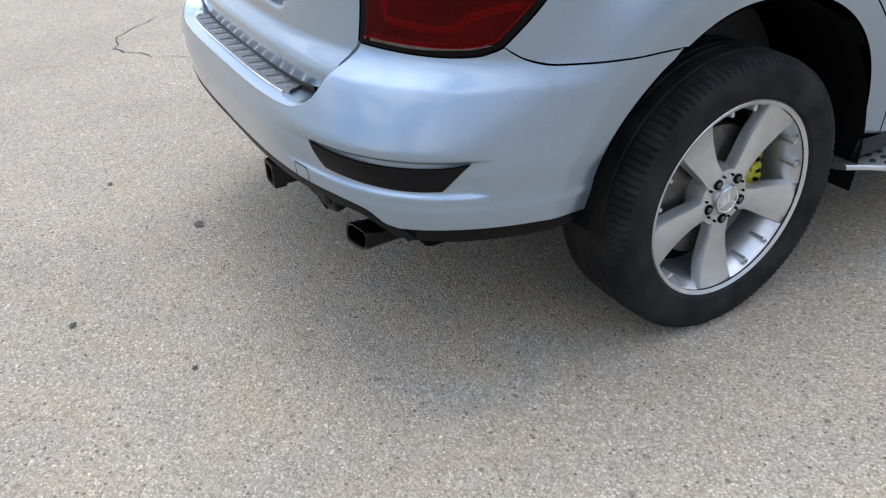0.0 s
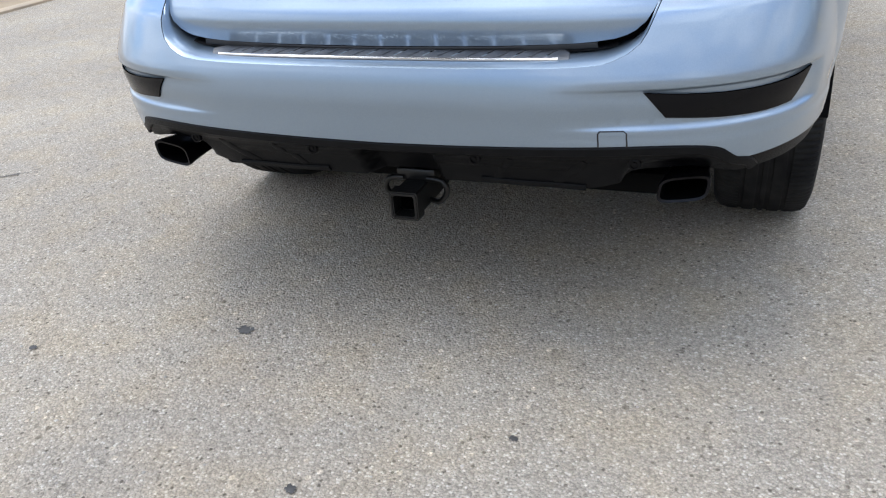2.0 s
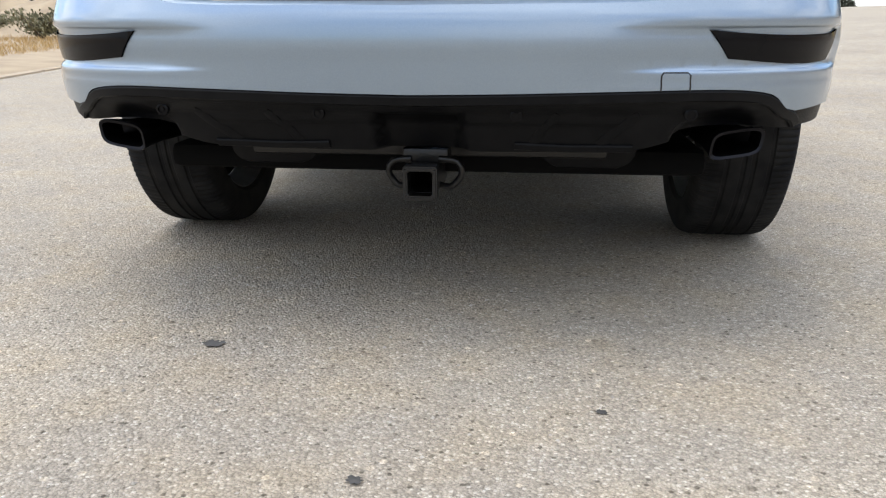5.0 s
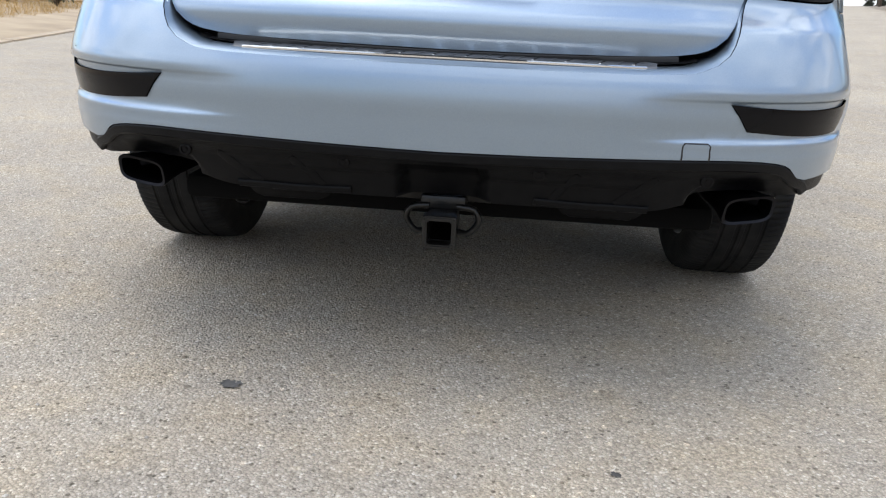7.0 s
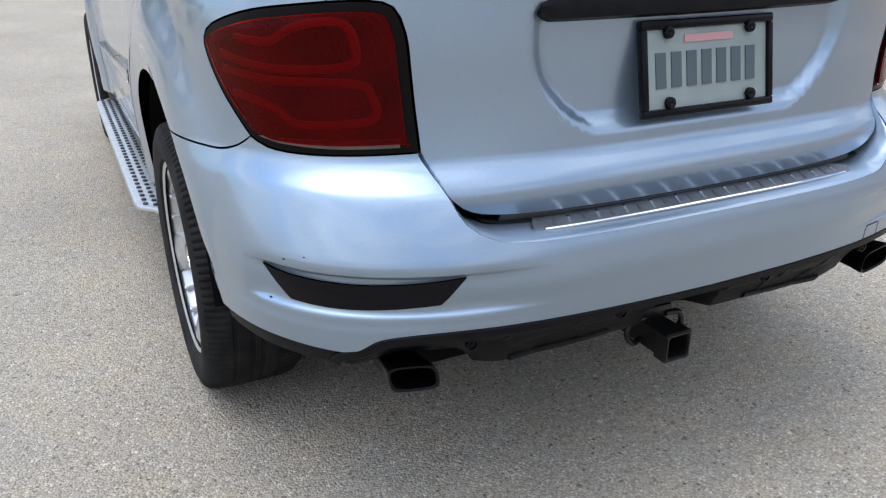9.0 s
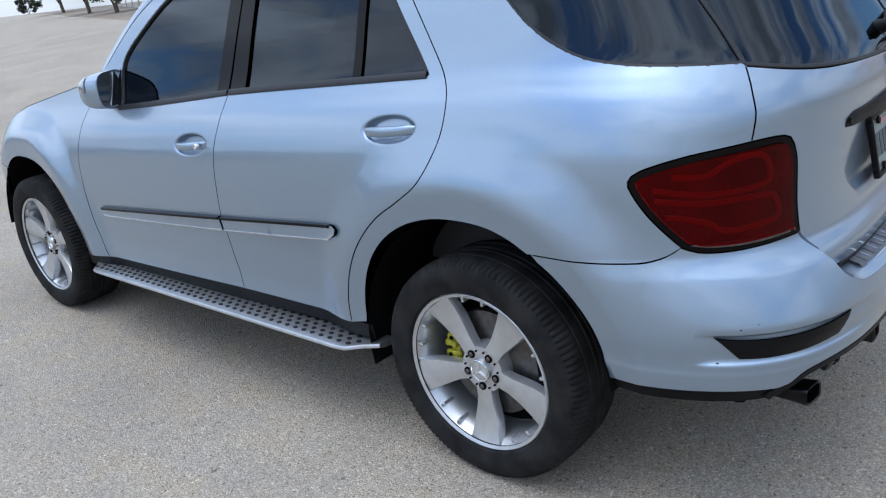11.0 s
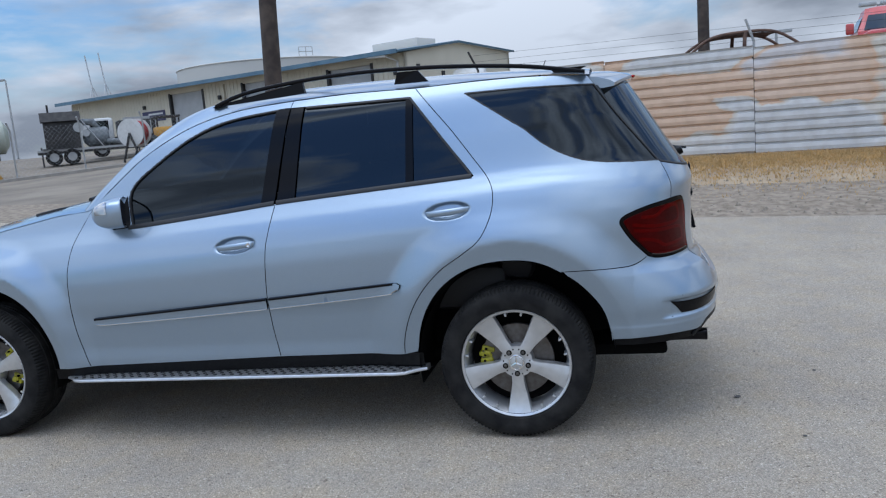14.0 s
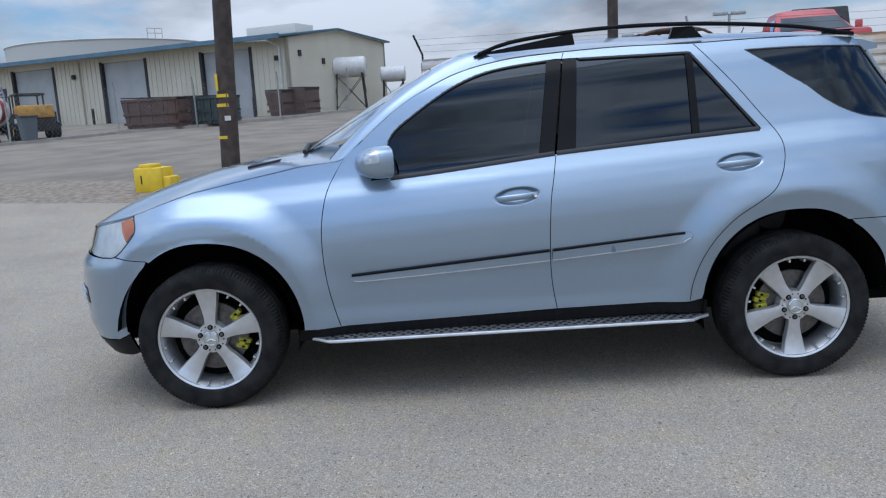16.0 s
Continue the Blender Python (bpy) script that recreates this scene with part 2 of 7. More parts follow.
def tube(bm, pts, radius, sides=8, ends=True):
    """A round bar along points; radius is a number or one for each point."""
    pts = [Vector(p) for p in pts]
    rad = radius if isinstance(radius, (list, tuple)) else [radius] * len(pts)
    rings = []
    up = Vector((0.123, 0.456, 0.88))
    for i, p in enumerate(pts):
        d = (pts[min(i + 1, len(pts) - 1)] - pts[max(i - 1, 0)]).normalized()
        a = d.cross(up if abs(d.dot(up)) < 0.95 else Vector((1, 0, 0))).normalized()
        b = d.cross(a)
        rings.append([bm.verts.new(p + rad[i] * (a * math.cos(k * math.tau / sides) + b * math.sin(k * math.tau / sides))) for k in range(sides)])
    for r, q in zip(rings, rings[1:]):
        for k in range(sides):
            bm.faces.new((r[k], r[(k + 1) % sides], q[(k + 1) % sides], q[k]))
    if ends:
        bm.faces.new(rings[0]), bm.faces.new(rings[-1][::-1])


def bar(name, pts, radius, mat, parent=None, label="", sides=8):
    bm = bmesh.new()
    tube(bm, pts, radius, sides)
    return part(name, bm, mat, parent, label, True, 50)


def revolve(bm, profile, segs=64, axis="x"):
    """Turns a profile of (along, radius) about an axis; open ends."""
    rings = []
    for k in range(segs):
        c, s = math.cos(k * math.tau / segs), math.sin(k * math.tau / segs)
        rings.append([bm.verts.new((a, r * c, r * s) if axis == "x" else (r * c, r * s, a)) for a, r in profile])
    for k in range(segs):
        p, q = rings[k], rings[(k + 1) % segs]
        for i in range(len(profile) - 1):
            bm.faces.new((p[i], p[i + 1], q[i + 1], q[i]))
    return rings


# ---- the skin of the car: a curved surface that its panels are cut from ----
def spline(*knots):
    """A smooth monotone curve through (position, value) pairs."""
    xs, ys = [k[0] for k in knots], [k[1] for k in knots]
    h = [b - a for a, b in zip(xs, xs[1:])]
    d = [(b - a) / w for a, b, w in zip(ys, ys[1:], h)]
    m = [d[0]] + [2 * a * b / (a + b) if a * b > 0 else 0.0 for a, b in zip(d, d[1:])] + [d[-1]]

    def f(x):
        if x <= xs[0]:
            return ys[0] + m[0] * (x - xs[0])
        if x >= xs[-1]:
            return ys[-1] + m[-1] * (x - xs[-1])
        i = 0
        while x > xs[i + 1]:
            i += 1
        t = (x - xs[i]) / h[i]
        return (1 + 2 * t) * (1 - t) ** 2 * ys[i] + t * (1 - t) ** 2 * h[i] * m[i] + t * t * (3 - 2 * t) * ys[i + 1] + t * t * (t - 1) * h[i] * m[i + 1]
    return f


def ease(a, b, x):
    t = min(max((x - a) / (b - a), 0.0), 1.0)
    return t * t * (3 - 2 * t)


AXLE, WHEEL_R = 2.915, 0.362
SIDE = spline((.2, .846), (.40, .889), (.60, .908), (.78, .919), (.92, .917), (1.02, .908), (1.08, .893), (1.15, .866), (1.20, .838), (1.25, .812), (1.45, .748), (1.62, .688), (1.72, .63))
BUMPER = spline((.25, -.77), (.34, -.88), (.40, -.925), (.47, -.954), (.56, -.971), (.60, -.978), (.64, -.974), (.667, -.966), (.71, -.951), (.747, -.935), (.756, -.928), (.763, -.918), (.782, -.891), (.80, -.872), (.81, -.868), (.9, -.86))
GATE = spline((.64, -.886), (.69, -.892), (.742, -.905), (.758, -.900), (.80, -.872), (.9, -.864), (1.0, -.868), (1.07, -.869), (1.110, -.875), (1.130, -.876), (1.17, -.865), (1.3, -.785), (1.5, -.665), (1.65, -.57), (1.75, -.50))
NOSE = spline((.25, 3.63), (.35, 3.72), (.45, 3.75), (.6, 3.75), (.72, 3.74), (.80, 3.69), (.95, 3.64), (1.1, 3.5))
Y_TAIL, Y_NOSE, BEND = -.10, 2.95, .85
S_TAIL = Y_TAIL - BEND * math.pi / 2
S_NOSE = Y_NOSE + BEND * math.pi / 2


def flank(y, z):
    """Half the body's width."""
    w = SIDE(z + .065 * (max(y, -.2) - .16))
    for centre in (0, AXLE):
        r = math.hypot(y - centre, (z - WHEEL_R) * .95)
        w += (.034 * (1 - ease(.545, .725, r)) - .016 * min(max((.545 - r) / .075, 0), 1)) * ease(1.2, .95, z)
    # the hollow below the shoulder, between the wheels
    return w - .010 * ease(.45, .75, y) * ease(2.5, 2.2, y) * ease(.40, .50, z) * ease(.74, .62, z)


def other(v):
    """A point of the left flank carried over to the right one, which stands a little closer in."""
    return -v[0] * (1 - .015 * ease(-.90, -.55, v[1])), v[1], v[2]


def skin(s, z, tail=None):
    """The body's surface. s is y along the left flank and runs on round the tail and the nose."""
    if s < S_TAIL:
        return other(skin(2 * S_TAIL - s, z, tail))
    if s > S_NOSE:
        x, y, z = skin(2 * S_NOSE - s, z, tail)
        return -x, y, z
    if s < Y_TAIL:
        p = (Y_TAIL - s) / BEND
        rear = (tail or (lambda h: BUMPER(h) if h < .80 else GATE(h)))(z)
        n = 3.8 - .5 * ease(.60, .80, z) - .5 * ease(1.2, 1.5, z)
        c, q = math.cos(p), math.sin(p)
        r = (abs(c) ** n + abs(q) ** n) ** (-1 / n)
        y = Y_TAIL - (Y_TAIL - rear) * r * q
        return -flank(max(y, -.55), z) * r * c, y, z
    if s > Y_NOSE:
        p = (s - Y_NOSE) / BEND
        c, q = math.cos(p), math.sin(p)
        r = (abs(c) ** 2.6 + abs(q) ** 2.6) ** (-1 / 2.6)
        y = Y_NOSE + (NOSE(z) - Y_NOSE) * r * q
        return -flank(min(y, 3.35), z) * r * c, y, z
    return -flank(s, z), s, z


def facing(f, s, z, e=.004):
    a, b, c, d = (Vector(f(*q)) for q in ((s + e, z), (s - e, z), (s, z + e), (s, z - e)))
    n = (c - d).cross(a - b)
    return n.normalized() if n.length > 1e-12 else Vector((0, 0, 1))


def smooth_line(pts, step=.02):
    """A curve through points, at even steps; two points give a straight line."""
    out = []
    p = [Vector(q) for q in pts]
    for i in range(len(p) - 1):
        a, b, c, d = p[max(i - 1, 0)], p[i], p[i + 1], p[min(i + 2, len(p) - 1)]
        n = max(1, round((c - b).length / step))
        for k in range(n):
            t = k / n
            if len(p) == 2:
                out.append(b.lerp(c, t))
            else:
                out.append(.5 * (2 * b + (c - a) * t + (2 * a - 5 * b + 4 * c - d) * t * t + (3 * b - a - 3 * c + d) * t ** 3))
    return out + [p[-1]]


def outline(*pieces, step=.02):
    """A closed outline from curves that are joined by straight lines."""
    out = []
    for piece in pieces:
        if out and (Vector(piece[0]) - out[-1]).length > 1e-4:
            out += smooth_line([out[-1], piece[0]], step)[1:-1]
        line = smooth_line(piece, step)
        out += [q for q in line if not out or (q - out[-1]).length > 1e-4]
    if (out[0] - out[-1]).length > 1e-4:
        out += smooth_line([out[-1], out[0]], step)[1:-1]
    else:
        out.pop()
    return out


def area(line):
    return sum(a.x * b.y - b.x * a.y for a, b in zip(line, line[1:] + line[:1])) / 2


def inset(line, d):
    """The outline drawn in by d."""
    sign = 1 if area(line) > 0 else -1
    out = []
    for i, p in enumerate(line):
        t = (line[(i + 1) % len(line)] - line[i - 1]).normalized()
        out.append(p + d * sign * Vector((-t.y, t.x)))
    return out


def inside(line, q):
    hit = False
    for a, b in zip(line, line[1:] + line[:1]):
        if (a.y > q[1]) != (b.y > q[1]) and q[0] < (b.x - a.x) * (q[1] - a.y) / (b.y - a.y) + a.x:
            hit = not hit
    return hit


def panel(name, f, line, mat, parent, label="", step=.022, gap=.002, thick=.014, lift=0.0, mirror=False, extra=()):
    """Cuts a panel with folded edges out of the surface f(s, z) along a closed outline; extra points refine it where it is hollowed."""
    from mathutils.geometry import delaunay_2d_cdt
    line = inset(line, gap) if gap else line
    xs, ys = [p.x for p in line], [p.y for p in line]
    fine = [Vector(q) for q in extra if inside(line, q)]
    pts = list(line) + fine
    arr = np.array([(p.x, p.y) for p in pts])
    rows = int((max(ys) - min(ys)) / step) + 1
    cols = int((max(xs) - min(xs)) / step) + 1
    for j in range(1, rows + 1):
        z = min(ys) + j * step
        for i in range(1, cols + 1):
            q = (min(xs) + (i + .5 * (j % 2)) * step, z)
            if inside(line, q) and np.min(np.hypot(*(arr - q).T)) > .55 * step:
                pts.append(Vector(q))
    n = len(line)
    flat, _, tris, *_ = delaunay_2d_cdt(pts, [(i, (i + 1) % n) for i in range(n)], [], 0, 1e-7)
    verts, norms, faces = [], [], []
    for q in flat:
        nn = facing(f, q.x, q.y)
        verts.append(Vector(f(q.x, q.y)) + lift * nn)
        norms.append(nn)
    for t in tris:
        c = sum((flat[k] for k in t), Vector((0, 0))) / 3
        if inside(line, c):
            a, b, d = (verts[k] for k in t)
            faces.append(tuple(t) if (b - a).cross(d - a).dot(norms[t[0]]) > 0 else tuple(t)[::-1])
    # folded edge
    sign = 1 if area(line) > 0 else -1
    base = len(verts)
    for i, p in enumerate(line):
        nn = facing(f, p.x, p.y)
        t = (line[(i + 1) % n] - line[i - 1]).normalized()
        o = Vector(f(p.x, p.y)) + lift * nn
        away = (Vector(f(p.x + sign * t.y * .004, p.y - sign * t.x * .004)) + lift * nn - o).normalized()
        verts += [o, o + away * .0008 - nn * .0025, o - nn * thick]
        norms += [(nn + .25 * away).normalized(), (nn * .3 + away).normalized(), away]
    for i in range(n):
        a, b = base + 3 * i, base + 3 * ((i + 1) % n)
        for k in range(2):
            quad = (a + k, b + k, b + k + 1, a + k + 1)
            faces.append(quad if sign < 0 else quad[::-1])
    if mirror:
        verts = [other(v) for v in verts]
        norms = [(-v[0], v[1], v[2]) for v in norms]
        faces = [q[::-1] for q in faces]
    return put(name, mesh_of(name, [tuple(v) for v in verts], faces, [tuple(v) for v in norms]), mat, parent, label)


def both(name, *args, **kw):
    """A panel and its mirror image on the other side of the car."""
    return panel(name, *args, **kw), panel(name, *args, mirror=True, **kw)


def strip(name, f, line, width, mat, parent, label="", lift=.001, high=.006, mirror=False):
    """A raised moulding of even width along an open line on a surface."""
    verts, faces = [], []
    for i, p in enumerate(line):
        t = (line[min(i + 1, len(line) - 1)] - line[max(i - 1, 0)]).normalized()
        side = Vector((-t.y, t.x)) * width / 2
        nn = facing(f, p.x, p.y)
        for k, h in ((-1, -.004), (-1, high * .6), (-.7, high), (.7, high), (1, high * .6), (1, -.004)):
            q = p + side * k
            v = Vector(f(q.x, q.y)) + nn * (lift + h)
            verts.append(other(v) if mirror else tuple(v))
    for i in range(len(line) - 1):
        for k in range(5):
            a = i * 6 + k
            faces.append((a, a + 1, a + 7, a + 6))
    faces += [(0, 1, 2, 3, 4, 5), tuple(len(verts) - 6 + k for k in (5, 4, 3, 2, 1, 0))]
    bm = bmesh.new()
    vs = [bm.verts.new(v) for v in verts]
    for q in faces:
        bm.faces.new([vs[k] for k in q])
    return part(name, bm, mat, parent, label, True, 40)


def loft(name, rows, mat, parent, label="", smooth=True, angle=60, close=False, caps=False):
    bm = bmesh.new()
    g = [[bm.verts.new(p) for p in r] for r in rows]
    for a, b in zip(g, g[1:]):
        m = len(a)
        for k in range(m if close else m - 1):
            bm.faces.new((a[k], a[(k + 1) % m], b[(k + 1) % m], b[k]))
    if caps:
        bm.faces.new(g[0]), bm.faces.new(g[-1])
    return part(name, bm, mat, parent, label, smooth, angle)


# ---- the car ----
car = group("car", "pale ice-blue metallic mid-size SUV parked on the grey road", "car")


def arch(centre, fore, aft, top, low):
    pts = []
    for k in range(41):
        a = math.pi * k / 40
        c, s = math.cos(a), math.sin(a)
        q = (centre + (fore if c > 0 else -aft) * abs(c) ** (2 / 2.25), WHEEL_R + top * abs(s) ** (2 / 2.25))
        if q[1] > low:
            pts.append(q)
    return pts


REAR_ARCH = arch(0, .462, .432, .490, .43)
FRONT_ARCH = arch(AXLE, .435, .485, .479, .38)
FENDER_SEAM = [(2.250, .386), (2.280, .502), (2.304, .646), (2.312, .786), (2.307, .909), (2.282, 1.04), (2.239, 1.131), (2.186, 1.21), (2.10, 1.285)]
ROOF_SEAM = [(2.10, 1.285), (1.923, 1.429), (1.748, 1.531), (1.574, 1.602), (1.344, 1.648), (1.07, 1.667), (.777, 1.676), (.43, 1.671)]
B_LOW = [(1.148, 1.172), (1.170, 1.06), (1.191, .943), (1.203, .724), (1.197, .553), (1.176, .415)]
B_HIGH = [(1.070, 1.667), (1.082, 1.632)]
FRONT_WIN = [(1.082, 1.632), (1.148, 1.630), (1.433, 1.597), (1.636, 1.524), (1.84, 1.397), (1.950, 1.307), (1.972, 1.226), (1.945, 1.100)]
REAR_DOOR_SEAM = [(.43, 1.671), (.348, 1.573), (.251, 1.457), (.155, 1.328), (.076, 1.216), (.058, 1.135), (.077, 1.043), (.128, .954), (.211, .892), (.319, .822), (.414, .725), (.48, .617), (.518, .505), (.527, .421)]
TAIL_OUT = [(-.642, .830), (-.575, .905), (-.534, .965), (-.524, .996), (-.552, 1.022), (-.655, 1.053), (-.785, 1.070)]
TAIL_IN = [(-.785, 1.070), (-.845, 1.072), (-.882, 1.062), (-.902, 1.02), (-.912, .95), (-.924, .816)]
TAIL_LOW = [(-.924, .816), (-.82, .811), (-.74, .810), (-.68, .815), (-.642, .830)]
GATE_SEAM = [(-.785, 1.073), (-.783, 1.12), (-.779, 1.175), (-.78, 1.238)]
GATE_GLASS_SEAM = [(-.78, 1.240), (-.757, 1.33), (-.705, 1.46), (-.635, 1.615)]
BUMPER_SEAM = [(-.255, .789), (-.365, .793), (-.50, .792), (-.56, .794), (-.61, .809), (-.642, .83)]
BUMPER_LOW = [(-.432, .462), (-.55, .466), (-.68, .468), (-.79, .462)]
QUARTER_WIN = [(-.78, 1.243), (-.60, 1.252), (-.484, 1.262), (-.365, 1.287), (-.208, 1.36), (-.023, 1.483), (.185, 1.624)]
HOOD_EDGE = [(2.14, 1.235), (2.22, 1.195), (2.39, 1.180), (2.51, 1.160), (2.80, 1.108), (3.10, 1.048), (3.33, .985)]
LAMP_TOP = [(3.33, .985), (3.56, .945), (3.80, .90)]
LAMP_REAR = [(3.48, .782), (3.40, .79), (3.33, .85), (3.285, .915), (3.33, .985)]


def bowl(s, z):
    """How far the door is dished behind its handles."""
    d = 0.0
    for cy, cz in ((1.352, .986), (.275, 1.090)):
        u, v = s - cy, (z - cz) + .075 * (s - cy)
        r = math.hypot(u / .118, v / .042)
        d += .026 * (1 - ease(.62, 1.0, r))
    return d


def bowl_rings(cy, cz):
    """Rings of points that follow a handle's cup."""
    out = [(cy, cz)]
    for r in (.25, .45, .58, .66, .74, .82, .90, .97, 1.03, 1.12):
        n = 24 if r < .5 else 84
        for k in range(n):
            a = math.tau * k / n
            u = .118 * r * math.cos(a)
            out.append((cy + u, cz + .042 * r * math.sin(a) - .075 * u))
    return out


def door_skin(s, z):
    x, y, h = skin(s, z)
    return x + bowl(s, z), y, h


door_f = outline(FENDER_SEAM, ROOF_SEAM[:6], B_HIGH, FRONT_WIN, [(1.945, 1.100), (1.659, 1.122), (1.148, 1.172)], B_LOW, [(1.176, .415), (1.70, .400), (2.250, .386)])
door_r = outline(B_LOW[::-1], [(1.148, 1.172), (.827, 1.193), (.165, 1.234)], [(.165, 1.234), (.150, 1.240), (.158, 1.252)], [(.158, 1.252), (.459, 1.631)], [(.459, 1.631), (1.082, 1.632)],
                 B_HIGH[::-1], ROOF_SEAM[5:], REAR_DOOR_SEAM, [(.527, .421), (1.176, .415)])
quarter = outline(REAR_DOOR_SEAM, [(.527, .421), (.465, .43)], REAR_ARCH[:-11], [REAR_ARCH[-12], BUMPER_SEAM[0]], BUMPER_SEAM, TAIL_OUT, GATE_SEAM, QUARTER_WIN,
                  [(.185, 1.624), (-.026, 1.624), (-.30, 1.621), (-.635, 1.615)], [(-.635, 1.615), (-.61, 1.66)], [(-.61, 1.66), (-.2, 1.672), (.1, 1.676), (.43, 1.671)])
fender = outline(FENDER_SEAM[:-2], [(2.186, 1.21), (2.22, 1.195)], HOOD_EDGE[1:], LAMP_REAR[::-1][:4], [(3.40, .79), (3.30, .775), (3.20, .766)], [(3.20, .766)] + [q for q in FRONT_ARCH if q[0] < 3.19], [(2.432, .38), (2.250, .386)])
tail_lamp = outline(TAIL_OUT, TAIL_IN, TAIL_LOW)

for side, mir in (("left", False), ("right", True)):
    d = panel("front_door", door_skin, door_f, PAINT, car, step=.018, mirror=mir, extra=bowl_rings(1.352, .986))
    r = panel("rear_door", door_skin, door_r, PAINT, car, step=.018, mirror=mir, extra=bowl_rings(.275, 1.090))
    panel("rear_wing", skin, quarter, PAINT, car, step=.016, mirror=mir)
    panel("front_wing", skin, fender, PAINT, car, step=.018, mirror=mir)
    sx = 1 if mir else -1
    # door handles: a bar over the dished cup, with a keyhole on the front door
    for door, cy, cz in ((d, 1.352, .986), (r, .275, 1.090)):
        rows = []
        for k in range(15):
            t = k / 14
            yy = cy + .108 - .216 * t
            zz = cz - .075 * (yy - cy) - .004
            xx = -skin(yy, zz)[0]
            bulge = math.sin(math.pi * t) ** .5
            hw, dp = .0105 + .006 * bulge, .012 * bulge
            rows.append([(sx * (xx + dp + .011 * bulge * math.cos(a) - .012 * (1 - bulge)), yy, zz + hw * math.sin(a)) for a in (j * math.tau / 12 for j in range(12))])
        loft("door_handle", rows, PAINT, door, "body-coloured pull handle", close=True, caps=True)
    bm = bmesh.new()
    revolve(bm, [(0, .0001), (.004, .007), (.004, .010), (0, .012), (-.01, .012)], 20)
    bmesh.ops.transform(bm, matrix=Matrix.Translation((sx * .927, 1.266, .989)) @ pose(0, 0, 0, 0, 0, 0 if mir else 180), verts=bm.verts)
    part("lock", bm, CHROME, d, "chrome key lock", True)
    # side mouldings: body-coloured blade, dark along its top; chrome line draws its foot's highlight
    blade_f = outline([(2.188, .627), (2.178, .646)], [(2.178, .646), (1.207, .718)], [(1.207, .718), (1.207, .666)], [(1.207, .666), (1.70, .634), (2.13, .611)], [(2.13, .611), (2.17, .613), (2.188, .627)])
    blade_r = outline([(1.193, .719), (.535, .769)], [(.535, .769), (.516, .760), (.522, .742), (.56, .722), (.62, .712)], [(.62, .712), (1.193, .667)], [(1.193, .667), (1.193, .719)])
    for door, blade, top, foot in ((d, blade_f, [(2.178, .643), (1.209, .715)], [(2.17, .614), (2.13, .612), (1.70, .635), (1.209, .667)]), (r, blade_r, [(1.191, .716), (.552, .765)], [(1.191, .668), (.62, .713), (.56, .723), (.528, .740)])):
        panel("moulding", skin, blade, PAINT, door, "body-coloured rubbing strip", step=.03, gap=0, thick=.016, lift=.012, mirror=mir)
        strip("trim_line", skin, smooth_line([Vector(q) for q in top], .05), .013, GLOSS, door, "dark upper edge of the rubbing strip", high=.017, mirror=mir)
        strip("foot_highlight", skin, smooth_line([Vector(q) for q in foot], .03), .005, CHROME, door, "chrome line for the highlight on the rubbing strip foot", high=.0145, mirror=mir)
    # glass
    fw = outline([(1.236, 1.163), (1.16, 1.630)], FRONT_WIN[1:], [(1.945, 1.100), (1.659, 1.122), (1.236, 1.163)])
    panel("window_pane", skin, fw, GLASS, d, "dark tinted glass", gap=-.004, lift=-.010, thick=.004, mirror=mir)
    panel("quarter_light", skin, outline([(.440, 1.219), (.165, 1.236)], [(.165, 1.250), (.446, 1.610)], [(.446, 1.610), (.440, 1.219)]), GLASS, r, "dark tinted glass", gap=-.004, lift=-.010, thick=.004, mirror=mir)
    panel("window_pane", skin, outline([(1.045, 1.180), (.478, 1.216)], [(.478, 1.216), (.474, 1.631)], [(.474, 1.631), (1.005, 1.632)]), GLASS, r, "dark tinted glass", gap=-.004, lift=-.010, thick=.004, mirror=mir)
    panel("window_divider", skin, outline([(.482, 1.210), (.440, 1.213)], [(.440, 1.622), (.478, 1.634)]), GLOSS, r, lift=-.003, mirror=mir)
    panel("pillar_trim", skin, outline([(1.154, 1.168), (1.232, 1.160)], [(1.16, 1.632), (1.084, 1.632)]), GLOSS, d, "gloss black pillar cover", lift=-.001, mirror=mir)
    panel("pillar_trim", skin, outline([(1.048, 1.178), (1.146, 1.168)], [(1.080, 1.632), (1.008, 1.634)]), GLOSS, r, "gloss black pillar cover", lift=-.001, mirror=mir)
    for door, line in ((d, [(1.965, 1.092), (1.659, 1.118), (1.155, 1.167)]), (r, [(1.144, 1.168), (.827, 1.190), (.158, 1.232)])):
        strip("waist_seal", skin, smooth_line([Vector(q) + Vector((0, .008)) for q in line], .04), .020, SEAL, door, high=.004, mirror=mir)
    strip("window_seal", skin, smooth_line([Vector(q) for q in FRONT_WIN[1:]], .03), .012, SEAL, d, lift=-.006, mirror=mir)
    strip("window_seal", skin, smooth_line([Vector(q) for q in ((.160, 1.245), (.455, 1.628))], .03), .014, SEAL, r, lift=-.005, mirror=mir)
    strip("window_seal", skin, smooth_line([Vector(q) for q in ((.455, 1.628), (1.0, 1.630))], .03), .012, SEAL, r, lift=-.006, mirror=mir)
    # fixed rear side window
    qw = outline(QUARTER_WIN, [(.185, 1.624), (-.026, 1.624), (-.30, 1.621), (-.630, 1.615)], [(-.630, 1.615), (-.700, 1.46), (-.752, 1.33), (-.78, 1.243)])
    panel("rear_side_window", skin, qw, GLASS, car, "dark tinted fixed side glass", lift=-.004, thick=.004, gap=.003, mirror=mir)
    strip("window_seal", skin, smooth_line([Vector(q) for q in QUARTER_WIN], .03), .010, SEAL, car, lift=-.004, high=.004, mirror=mir)
